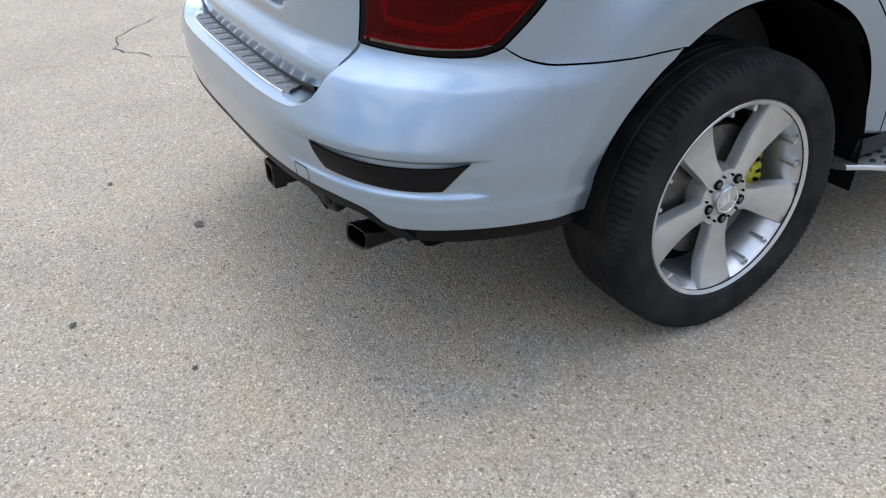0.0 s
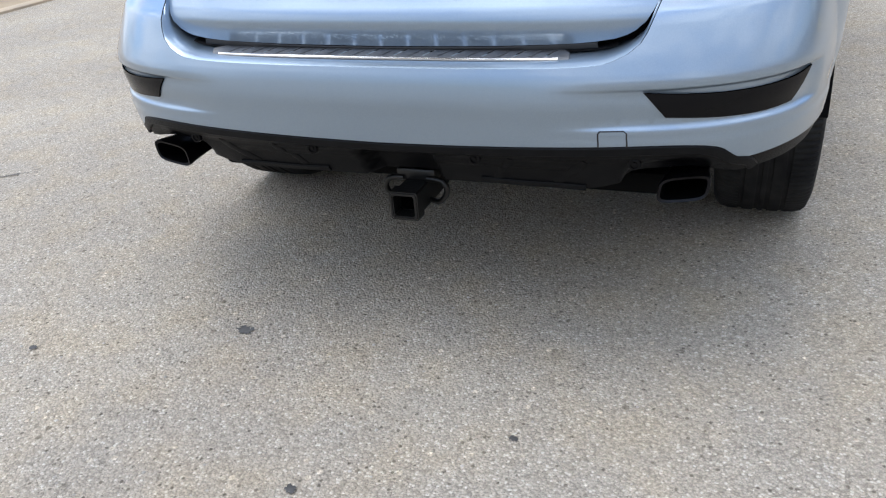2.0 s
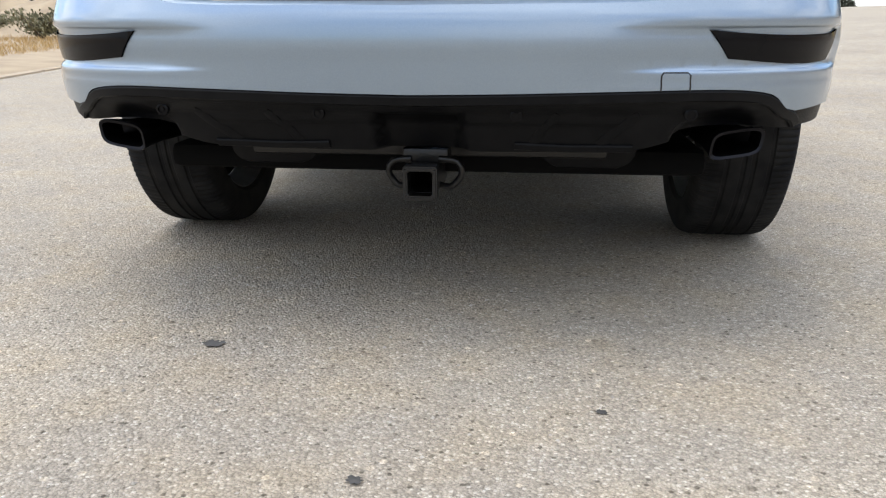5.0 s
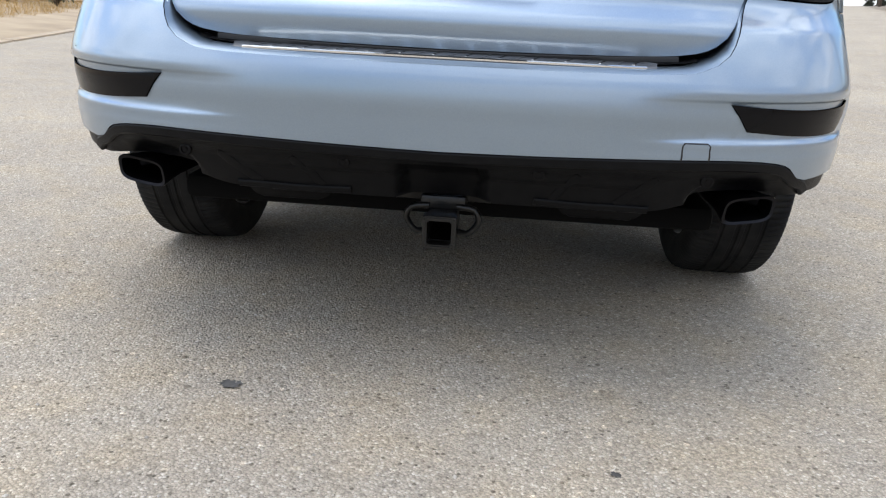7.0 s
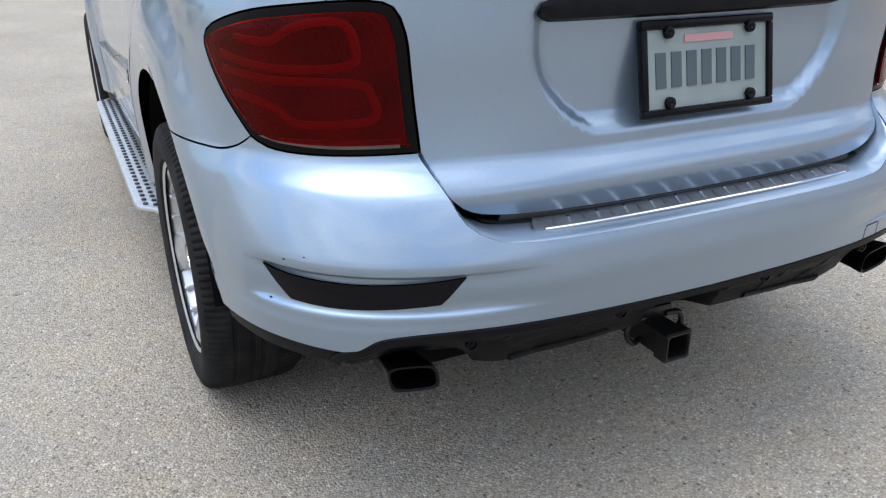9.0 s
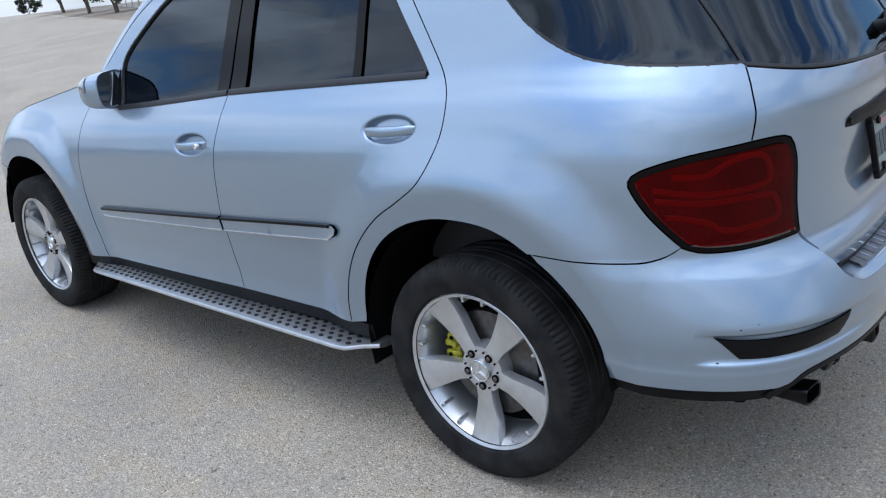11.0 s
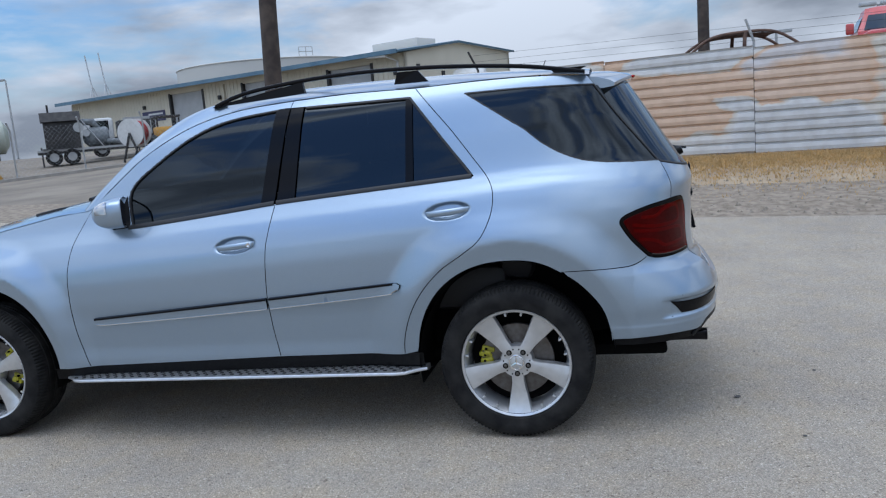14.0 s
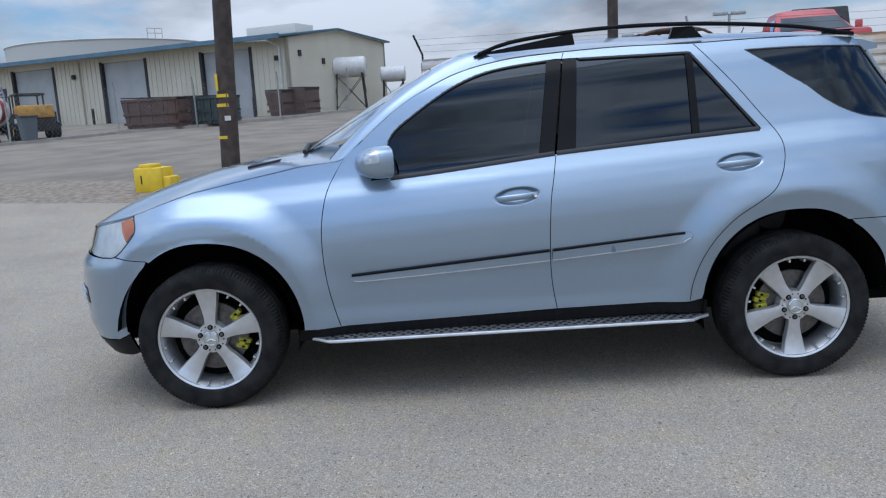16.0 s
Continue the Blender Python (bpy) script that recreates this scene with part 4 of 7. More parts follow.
for sx in (-1, 1):
    boxed("bonnet_vent", (sx * .50 - .06, 2.56, 1.196), (sx * .50 + .06, 2.73, 1.214), SEAL, hood, "black slatted bonnet vent", bevel=.005, m=Matrix.Translation((0, 2.64, 1.2)) @ pose(0, 0, 0, -9, 0, 0) @ Matrix.Translation((0, -2.64, -1.2)) @ Matrix.Translation((0, 0, -.018)))
    bar("windscreen_wiper", [(sx * .1 - .35, 2.44, 1.235), (sx * .1 - .05, 2.47, 1.262), (sx * .1 + .25, 2.46, 1.258)], .012, SEAL, car, "black windscreen wiper")
boxed("scuttle", (-.68, 2.16, 1.12), (.68, 2.50, 1.196), SEAL, car, bevel=.02)

# roof rails
for sx in (-1, 1):
    pts = smooth_line([Vector(q) for q in ((sx * .625, 1.50, 1.676), (sx * .612, 1.34, 1.728), (sx * .602, 1.05, 1.762), (sx * .598, .768, 1.775), (sx * .598, .484, 1.772), (sx * .602, .2, 1.756), (sx * .610, -.08, 1.728), (sx * .618, -.26, 1.698), (sx * .62, -.38, 1.674))], .05)
    rows = []
    for i, p in enumerate(pts):
        w = .013 if 2 < i < len(pts) - 3 else .010
        rows.append([(p.x + w * math.copysign(abs(math.cos(a)) ** .6, math.cos(a)), p.y, p.z + .0105 * math.copysign(abs(math.sin(a)) ** .6, math.sin(a))) for a in (math.tau * (j + .5) / 12 for j in range(12))])
    rail = loft("roof_rail", rows, GLOSS, car, "black arched roof rail", close=True, caps=True, angle=50)
    for y0, y1, z1 in ((1.50, 1.02, 1.757), (.52, .38, 1.757), (-.24, -.38, 1.68)):
        bm = bmesh.new()
        zb = [1.655, 1.655]
        q = [(sx * .612, y0 + .02, 1.672 if y0 > 1 else 1.70), (sx * .612, y0, (1.68 if y0 > 1 else z1)), (sx * .604, y1 + (.0 if y0 > 1 else .04), z1), (sx * .606, y1 - .01, 1.70)]
        a = [bm.verts.new((p[0] - .012, p[1], p[2])) for p in q]
        b = [bm.verts.new((p[0] + .012, p[1], p[2])) for p in q]
        bm.faces.new(a), bm.faces.new(b[::-1])
        for k in range(4):
            bm.faces.new((a[k], a[(k + 1) % 4], b[(k + 1) % 4], b[k]))
        part("rail_foot", bm, GLOSS, rail)
bar("aerial", [(.2, -.10, 1.71), (.2, -.14, 1.80)], [.006, .002], SEAL, car, "short black aerial")

# nose: lamps, grille, bumper
LAMPSHELL = material("lamp_reflector", (.95, .95, .95), .35, .15, second=(.80, .81, .83), scale=14)
lamp_line = outline(LAMP_REAR, LAMP_TOP, [(3.80, .90), (3.84, .85), (3.80, .79)], [(3.80, .79), (3.48, .782)])
nose_low = [(3.335, .40), (3.45, .36), (3.7, .345), (S_NOSE, .34)]
front_back = [q for q in FRONT_ARCH if q[0] > 3.19 and q[1] > .40]
mirror_n = lambda line: [(2 * S_NOSE - q[0], q[1]) for q in line][::-1]
seam = [(3.20, .766), (3.30, .775), (3.40, .787), (3.48, .780), (3.80, .787), (3.95, .80), (S_NOSE, .80)]
front_bumper = panel("front_bumper", skin, outline(seam, mirror_n(seam), mirror_n(front_back), mirror_n(nose_low), nose_low[::-1], front_back), PAINT, car, step=.03)
for mir in (False, True):
    hl = panel("headlamp", skin, lamp_line, LAMPSHELL, car, "clear headlamp with an amber corner", lift=-.014, step=.03, mirror=mir)
    panel("lens", skin, lamp_line, CLEAR, hl, "clear lens", lift=-.001, thick=.004, step=.03, mirror=mir)
    panel("indicator", skin, outline([(3.296, .915), (3.335, .974), (3.425, .958)], [(3.425, .958), (3.385, .90), (3.345, .862)], [(3.345, .862), (3.296, .915)]), material("amber", (.80, .26, .10), .25), hl, "amber indicator", lift=-.009, mirror=mir)
    bm = bmesh.new()
    bmesh.ops.create_uvsphere(bm, u_segments=20, v_segments=12, radius=.042)
    bmesh.ops.transform(bm, matrix=Matrix.Translation((-.66 if not mir else .66, 3.39, .865)), verts=bm.verts)
    part("projector", bm, CHROME, hl, smooth=True)
    strip("lamp_seal", skin, smooth_line([Vector(q) for q in LAMP_REAR], .02), .007, SEAL, hl, lift=0, high=.001, mirror=mir)
    panel("air_inlet", skin, outline([(3.64, .53), (3.66, .61)], [(3.66, .61), (4.0, .61)], [(4.0, .61), (4.0, .53)]), SEAL, front_bumper, "black air inlet", lift=.002, gap=0, step=.03, mirror=mir)
    for h in (.59, .55):
        strip("chrome_bar", skin, smooth_line([Vector((3.66, h)), Vector((3.98, h))], .03), .018, CHROME, front_bumper, "chrome bar", high=.012, mirror=mir)
grille_line = outline([(3.90, .80), (3.88, .90)], [(3.88, .90), (S_NOSE, .905), (2 * S_NOSE - 3.88, .90)], [(2 * S_NOSE - 3.88, .90), (2 * S_NOSE - 3.90, .80)])
panel("grille", skin, grille_line, GLOSS, car, "gloss black grille", step=.03, lift=.006)
low_line = outline([(3.34, .398), (3.45, .358), (3.7, .342), (S_NOSE, .336)], mirror_n([(3.34, .398), (3.45, .358), (3.7, .342), (S_NOSE, .336)]), mirror_n([(3.32, .30), (3.5, .27), (S_NOSE, .25)]), [(3.32, .30), (3.5, .27), (S_NOSE, .25)][::-1])
panel("front_valance", skin, low_line, BLACK, car, "black lower front lip", step=.03)

# sills and running boards
for sx in (-1, 1):
    rows = []
    for k in range(31):
        y = .44 + 2.02 * k / 30
        zt = .425 - .022 * (y - .5)
        w = flank(min(max(y, .55), 2.4), .42)
        rows.append([(sx * (w - .010), y, zt), (sx * (w - .016), y, zt - .006), (sx * (w - .024), y, zt - .06), (sx * (w - .09), y, .315), (sx * (w - .20), y, .30)])
    loft("sill", rows, BLACK, car, "black plastic sill cover", angle=60)
    rows = []
    for k in range(41):
        t = k / 40
        y = .43 + 1.98 * t
        taper = ease(0, .06, t) * ease(1, .94, t)
        xo, xi = .905 + .080 * taper, .835
        z = .350 - .012 * t
        rows.append([(sx * xi, y, z - .012), (sx * xi, y, z), (sx * (xo - .012), y, z), (sx * (xo - .004), y, z - .001), (sx * xo, y, z - .006), (sx * xo, y, z - .014), (sx * (xo - .03), y, z - .024), (sx * xi, y, z - .026)])
    board = loft("running_board", rows, BOARD, car, "aluminium running board with black rubber studs", close=True, caps=True, angle=40)
    stud_bm = bmesh.new()
    r = bmesh.ops.create_cone(stud_bm, segments=10, radius1=.0088, radius2=.0078, depth=.004, cap_ends=True)
    for v in stud_bm.verts:
        v.co.y *= 1.25
    stud = part("stud", stud_bm, SEAL, board)
    stud.location = (sx * .86, .62, .350)
    for row in range(4):
        for k in range(39):
            if row or k:
                o = new("stud", stud.data)
                o.parent = board
                y = .51 + .047 * (k + .5 * (row % 2))
                xx = .866 + .0285 * row
                o.location = (sx * xx, y, .3515 - .012 * (y - .43) / 1.98)
    stud.location = (sx * .866, .51, .351)
    # door mirror
    rows = []
    for k in range(13):
        t = k / 12
        y = 1.955 + .165 * t
        g = math.sqrt(max(0.0, 1 - (t / 1.02) ** 2.6))
        cx_, cz_ = .985 - .01 * t, 1.185 - .008 * t
        rows.append([(sx * (cx_ - .016 + .098 * g * math.copysign(abs(math.cos(a)) ** .58, math.cos(a))), y, cz_ + .082 * g * math.copysign(abs(math.sin(a)) ** .60, math.sin(a)) * (1 if math.sin(a) < 0 else .92 + .08 * math.cos(a) * -1)) for a in (math.tau * j / 28 for j in range(28))])
    mirror_ob = loft("door_mirror", rows, PAINT, car, "body-coloured door mirror", close=True, caps=True, angle=50)
    bm = bmesh.new()
    r0 = [bm.verts.new((sx * .969 + (p[0] - sx * .969) * .90, 1.952, 1.185 + (p[2] - 1.185) * .88)) for p in rows[0]]
    bm.faces.new(r0)
    part("mirror_glass", bm, material("mirror_silver", (.8, .8, .8), .02, 1.0), mirror_ob, "mirror glass")
    bm = bmesh.new()
    r0 = [[bm.verts.new((p[0] * k1 + sx * .969 * (1 - k1), y1, 1.185 + (p[2] - 1.185) * k1)) for p in rows[0]] for k1, y1 in ((1.0, 1.955), (1.008, 1.950), (.98, 1.946), (.90, 1.951))]
    for a, b in zip(r0, r0[1:]):
        for k in range(28):
            bm.faces.new((a[k], a[(k + 1) % 28], b[(k + 1) % 28], b[k]))
    part("mirror_rim", bm, PAINT, mirror_ob, "body-coloured rim", True)
    loft("repeater", [[(rows[k][jj][0] + sx * .003, rows[k][jj][1] + .002, rows[k][jj][2] + .001) for jj in (0, 1, 2, 3, 4, 5)] for k in (5, 6, 7, 8, 9, 10)], LAMPCLEAR, mirror_ob, "clear indicator lens")
    mirror_ob.matrix_basis = Matrix.Translation((0, .040, .002)) @ Matrix.Translation((sx * .90, 2.03, 0)) @ Matrix.Diagonal((1, .88, 1, 1)) @ pose(0, 0, 0, 0, 0, -24 * sx) @ Matrix.Translation((-sx * .90, -2.03, 0))
    boxed("mirror_foot", (sx * .86 - .05, 1.96, 1.095), (sx * .86 + .05, 2.05, 1.135), GLOSS, mirror_ob, bevel=.015)
    panel("mirror_sail", skin, outline([(1.955, 1.100), (2.06, 1.093)], [(2.06, 1.093), (1.985, 1.26)], [(1.98, 1.225), (1.955, 1.100)]), GLOSS, car, "black mirror base", lift=.001, gap=0, mirror=sx > 0)

# wheel houses, floor pan, inner liner
for sx in (-1, 1):
    for c in (0, AXLE):
        rows = []
        for k in range(25):
            a = math.pi * ((-.06 + 1.02 * k / 24) if c == 0 else (.04 + 1.02 * k / 24))
            rr = .485 if c == 0 else .475
            rows.append([(sx * x, c + rr * .95 * math.cos(a), WHEEL_R + rr * math.sin(a)) for x in (.915, .84, .55)] + [(sx * .55, c + .1 * math.cos(a), WHEEL_R + .1 * math.sin(a))])
        loft("wheel_house", rows, DARKIN, car)
liner = outline([(-1.40, .52), (-.46, .52)], [(-.46, .52), (-.40, .78), (-.2, .88), (.2, .88), (.42, .78), (.49, .44)], [(.49, .44), (2.42, .42)], [(2.42, .42), (2.52, .72), (2.70, .86), (3.1, .86), (3.3, .72), (3.36, .45)], [(3.36, .45), (4.2, .45)], [(4.2, .45), (4.2, .78)], [(4.2, .78), (3.3, .9)], [(3.3, .9), (2.25, 1.10), (.2, 1.17), (-.5, 1.19), (-1.40, 1.12)])
both("inner_shell", lambda s, z: skin(s, z, lambda h: max(BUMPER(h), GATE(max(h, .64)))), liner, DARKIN, car, step=.06, lift=-.035, gap=0, thick=.002)
bm = bmesh.new()
block(bm, (-.62, -.70, .30), (.62, 3.5, .36), .02)
block(bm, (-.80, .50, .27), (.80, 2.40, .34), .02)
block(bm, (-.70, -.12, .30), (.70, .12, .42), .03)
part("floor_pan", bm, DARKIN, car, smooth=True)

# dark cabin: dashboard, steering wheel, seats
boxed("dashboard", (-.70, 1.75, .80), (.70, 2.25, 1.14), LEATHER, car, bevel=.06)
bm = bmesh.new()
ring_m = Matrix.Translation((-.36, 1.66, 1.06)) @ pose(0, 0, 0, 65, 0, 0)
for k in range(32):
    a, b = math.tau * k / 32, math.tau * (k + 1) / 32
    tube(bm, [ring_m @ Vector((.185 * math.cos(a), .185 * math.sin(a), 0)), ring_m @ Vector((.185 * math.cos(b), .185 * math.sin(b), 0))], .016, 6, False)
part("steering_wheel", bm, LEATHER, car, smooth=True)
for sx in (-.37, .37):
    for y in (.95, .05):
        bm = bmesh.new()
        block(bm, (sx - .25, y, .55), (sx + .25, y + .52, .78), .06)
        block(bm, (sx - .24, y - .12, .70), (sx + .24, y + .06, 1.32), .06, Matrix.Translation((0, y, .7)) @ pose(0, 0, 0, 12, 0, 0) @ Matrix.Translation((0, -y, -.7)))
        block(bm, (sx - .14, y - .26, 1.33), (sx + .14, y - .14, 1.52), .04)
        part("seat", bm, LEATHER, car, "dark seat behind tinted glass", True)

# wheels
def make_wheel(turn, caliper_y):
    bm = bmesh.new()
    revolve(bm, [(.108, .246), (.113, .256), (.109, .260), (.098, .254), (.080, .238), (.02, .228), (-.08, .226), (-.112, .250), (-.108, .256)], 72)
    rim = part("wheel", bm, ALLOY, None, "silver five-spoke alloy wheel with black tyre", True, 40)
    # tyre with cut grooves and shoulder blocks
    prof = [(-.105, .246), (-.122, .262), (-.131, .295), (-.128, .325), (-.118, .346), (-.108, .355), (-.088, .3605), (-.062, .362), (-.059, .3585), (-.051, .3585), (-.048, .3625), (-.020, .363), (-.017, .359), (-.008, .359), (-.005, .363),
            (.005, .363), (.008, .359), (.017, .359), (.020, .363), (.048, .3625), (.051, .3585), (.059, .3585), (.062, .362), (.088, .3605), (.108, .355), (.118, .346), (.126, .325), (.126, .295), (.119, .266), (.107, .256), (.103, .246)]
    bm = bmesh.new()
    segs = 360
    rings = revolve(bm, prof, segs)
    for k, ring in enumerate(rings):
        if k % 3 == 0:
            for v in ring:
                if .085 < abs(v.co.x) < .124 and math.hypot(v.co.y, v.co.z) > .335:
                    f = 1 - .006 / math.hypot(v.co.y, v.co.z)
                    v.co.y *= f
                    v.co.z *= f
    # flattened where it stands
    for v in bm.verts:
        if v.co.z < -.352:
            v.co.x *= 1.01
    part("tyre", bm, TYRE, rim, "black tyre with worn tread", True, 28)
    for k in range(5):
        a0 = math.radians(turn + 72 * k)
        rows = []
        for r, w, x, d in ((.040, .034, .083, .03), (.075, .030, .084, .034), (.105, .031, .082, .034), (.14, .038, .082, .034), (.175, .046, .085, .034), (.205, .052, .090, .032), (.228, .057, .096, .028), (.244, .061, .102, .018)):
            row = []
            for c, h in ((-1.0, -d), (-.97, -.010), (-.90, -.002), (-.55, .000), (0, .0025), (.55, .000), (.90, -.002), (.97, -.010), (1.0, -d)):
                u = w * c
                row.append((x + h, r * math.cos(a0) - u * math.sin(a0), r * math.sin(a0) + u * math.cos(a0)))
            rows.append(row)
        loft("spoke", rows, ALLOY, rim, angle=35)
        a1 = a0
        # flat dark ring gives the shade of a sunk bolt hole; nothing is hollowed
        bm = bmesh.new()
        revolve(bm, [(.0885, .0070), (.0885, .0130), (.080, .0138)], 16)
        bmesh.ops.translate(bm, vec=(0, .056 * math.cos(a1), .056 * math.sin(a1)), verts=bm.verts)
        part("bolt_hole_shade", bm, DARKIN, rim, "dark ring for the shade in the bolt hole", True)
        bm = bmesh.new()
        revolve(bm, [(.0925, .0001), (.0925, .0056), (.0905, .0075), (.080, .0077)], 12)
        bmesh.ops.translate(bm, vec=(0, .056 * math.cos(a1), .056 * math.sin(a1)), verts=bm.verts)
        part("wheel_bolt", bm, STEEL, rim, "steel wheel bolt", True)
        # dark discs draw the shade of small dimples in the hub
        for j in (-1, 1):
            bm = bmesh.new()
            revolve(bm, [(.0880, .0001), (.0880, .0032), (.080, .0034)], 8)
            a3 = a0 + math.radians(36 + 13 * j)
            bmesh.ops.translate(bm, vec=(0, .062 * math.cos(a3), .062 * math.sin(a3)), verts=bm.verts)
            part("dimple_shade", bm, DARKIN, rim)
        for j in range(2):
            a2 = a0 + math.radians(36 - 9 + 18 * j)
            bm = bmesh.new()
            block(bm, (.050, .225, -.005), (.100, .243, .005), .003, pose(0, 0, 0, math.degrees(a2), 0, 0))
            part("rim_rib", bm, ALLOY, rim)
    bm = bmesh.new()
    revolve(bm, [(.094, .0001), (.094, .026), (.090, .034), (.082, .037), (.080, .075), (.060, .080), (.02, .08)], 40)
    part("hub", bm, ALLOY, rim, smooth=True)
    bm = bmesh.new()
    revolve(bm, [(.0965, .034), (.0955, .036), (.0945, .030), (.0955, .0305)], 40)
    for k in range(3):
        a = math.radians(90 + 120 * k)
        tube(bm, [(.0955, 0, 0), (.0955, .031 * math.cos(a), .031 * math.sin(a))], [.006, .002], 6)
    part("centre_cap", bm, CHROME, rim, "chrome ringed centre cap", True)
    bm = bmesh.new()
    revolve(bm, [(.030, .08), (.030, .172), (.006, .172), (.006, .08)], 56)
    part("brake_disc", bm, STEEL, rim, "dull steel brake disc", True, 40)
    bm = bmesh.new()
    revolve(bm, [(-.03, .0001), (-.03, .226)], 48)
    part("wheel_back", bm, DARKIN, rim)
    front = abs(caliper_y) > .14
    for a in ((36, -18) if front else (-8, 14)):
        a = a if caliper_y > 0 else 180 - a
        bm = bmesh.new()
        block(bm, (.000, .116, -.030), (.040, .178, -.004), .008, pose(0, 0, 0, a, 0, 0))
        block(bm, (.000, .122, .002), (.036, .186, .028), .008, pose(0, 0, 0, a, 0, 0))
        block(bm, (.030, .130, -.012), (.050, .162, .010), .006, pose(0, 0, 0, a, 0, 0))
        cal = part("brake_caliper", bm, CALIPER, rim, "bright yellow brake caliper", True)
        for q in (-.017, .015):
            bm = bmesh.new()
            block(bm, (.036, .150, q - .005), (.046, .162, q + .005), .002, pose(0, 0, 0, a, 0, 0))
            part("caliper_bolt", bm, DARKIN, cal)
    return rim


def fit_wheel(rim, x, y, flip):
    rim.parent = car
    rim.matrix_basis = pose(x, y, WHEEL_R, 0, 0, 180 if flip else 0)


# built with its face along +x; on the left the wheel is turned about
fit_wheel(make_wheel(90 + 36, -.12), -.808, 0, True)
fit_wheel(make_wheel(90, .15), -.822, AXLE - .012, True)
fit_wheel(make_wheel(90 + 36, .12), .798, 0, False)
fit_wheel(make_wheel(90, -.15), .800, AXLE - .012, False)

# ---- ground ----
LAND = spline((2.5, 0), (3.5, 0.0), (6, .2), (9, .5), (10, .55), (20, .95), (26, 1.25), (31, 1.56), (36, 1.68), (60, 1.75))
EDGE = spline((-60, -5.0), (-30, -.5), (-3.4, 5.03), (-1, 5.5), (7, 7.15), (14.9, 9.23), (19.4, 11.2), (33.3, 16.7), (60, 26), (100, 40))


def land(x):
    """The height of the ground: the road is level at the car and climbs gently to the yard."""
    return LAND(min(x, 60)) if x > 3.5 else 0.0


def road_edge(y):
    return EDGE(max(-60, min(100, y)))


def kerb_line(y):
    return -5.25 - .22 * max(0.0, y - 4)


bm = bmesh.new()
ys = [-600, -100, -45, -30, -20, -12, -8, -4, 0, 4, 8, 12, 16, 20, 25, 30, 36, 44, 54, 70, 100, 150, 250, 600]
grid = []
for y in ys:
    yy = min(y, 100)
    k, e = kerb_line(yy), max(road_edge(yy), kerb_line(yy) + 6)
    cols = [(-600, .12), (k - 40, .25), (k - 8, .20), (k - 1.5, .09), (k - .10, .012), (k - .08, 0), (k + .5, 0), (k + 3, None), ((k + e) / 2, None), (e - 1.6, None), (e - .8, None), (e, None), (e + .8, None), (e + 2.0, None)]
    cols += [(x, None) for x in (e + 3.2, e + 4.6, max(e + 6, 13), max(e + 8, 20), max(e + 11, 26), max(e + 14, 31), max(e + 17, 36), max(e + 20, 45), max(e + 24, 60), 600)]
    grid.append([bm.verts.new((x, y, land(x) if h is None else h)) for x, h in cols])
order = [0, 0, 0, 0, 0, 2, 2, 2, 2, 2, 2, 3, 3] + [4] * 10
mats = [DIRT, CONCRETE, ASPHALT, GRAVEL, GREYDIRT]
for a, b in zip(grid, grid[1:]):
    for k in range(len(a) - 1):
        f = bm.faces.new((a[k], a[k + 1], b[k + 1], b[k]))
        f.material_index = 0 if k in (13, 14, 15) and b[0].co.y < 5 else order[k]
ground = part("ground", bm, mats[0], None, "grey chip-seal road between a kerb and a dirt yard", True, 60)
for m in mats[1:]:
    ground.data.materials.append(m)
tagged(ground, "", "ground", "", "structure")

# kerb: concrete lengths with joints
kerb = group("kerb", "low sandy concrete kerb flush with the dirt verge", "kerb", kind="structure")
y = -8.0
while y < 60:
    d = kerb_line(y + 2.97) - kerb_line(y)
    boxed("kerb_stone", (-.16, 0, -.05), (0, 2.97, .022), KERBSTONE, kerb, bevel=.008, m=Matrix.Translation((kerb_line(y), y, 0)) @ pose(0, 0, 0, 0, 0, -math.degrees(math.atan2(d, 2.97))))
    y += 2.99

# oil drips, tar crack and loose stones on the road
STAIN = material("tar_stain", (0.035, 0.033, 0.031), 0.8, second=(0.09, 0.085, 0.08), scale=30)
def blot(name, x, y, r, label, seed):
    random.seed(seed)
    bm = bmesh.new()
    n = 22
    bm.faces.new([bm.verts.new((x + r * random.uniform(.55, 1.1) * math.cos(k * math.tau / n) * 1.25, y + r * random.uniform(.55, 1.1) * math.sin(k * math.tau / n), .004)) for k in range(n)])
    tagged(part(name, bm, STAIN, None, label), "", "stain", "stains on the road", "structure")
blot("tar_blot", -.397, -1.044, .022, "small black tar blot on the road", 1)
blot("tar_blot", .0, -1.497, .012, "tiny black tar speck on the road", 2)
blot("tar_blot", -.90, -1.25, .010, "tiny black tar speck on the road", 3)
blot("tar_blot", .37, -1.25, .009, "tiny black tar speck on the road", 4)
blot("tar_blot", -2.2, -1.6, .03, "small black tar blot on the road", 5)
blot("tar_blot", 1.55, -.95, .010, "tiny black tar speck on the road", 6)
blot("tar_blot", -1.5, -3.2, .05, "small black tar blot on the road", 7)
random.seed(11)
bm = bmesh.new()
pts = [Vector((-3.4 + .06 * k, -.55 - .35 * math.sin(k * .17) + random.uniform(-.03, .03), .004)) for k in range(26)]
for a, b in zip(pts, pts[1:]):
    w = Vector((0, random.uniform(.002, .006), 0))
    bm.faces.new([bm.verts.new(p) for p in (a - w, b - w, b + w, a + w)])
tagged(part("road_crack", bm, STAIN, None, "thin dark wandering crack in the road"), "", "crack", "", "structure")
random.seed(21)
STONE = material("loose_stone", (0.50, 0.46, 0.40), 0.9, second=(0.26, 0.24, 0.21), scale=40)
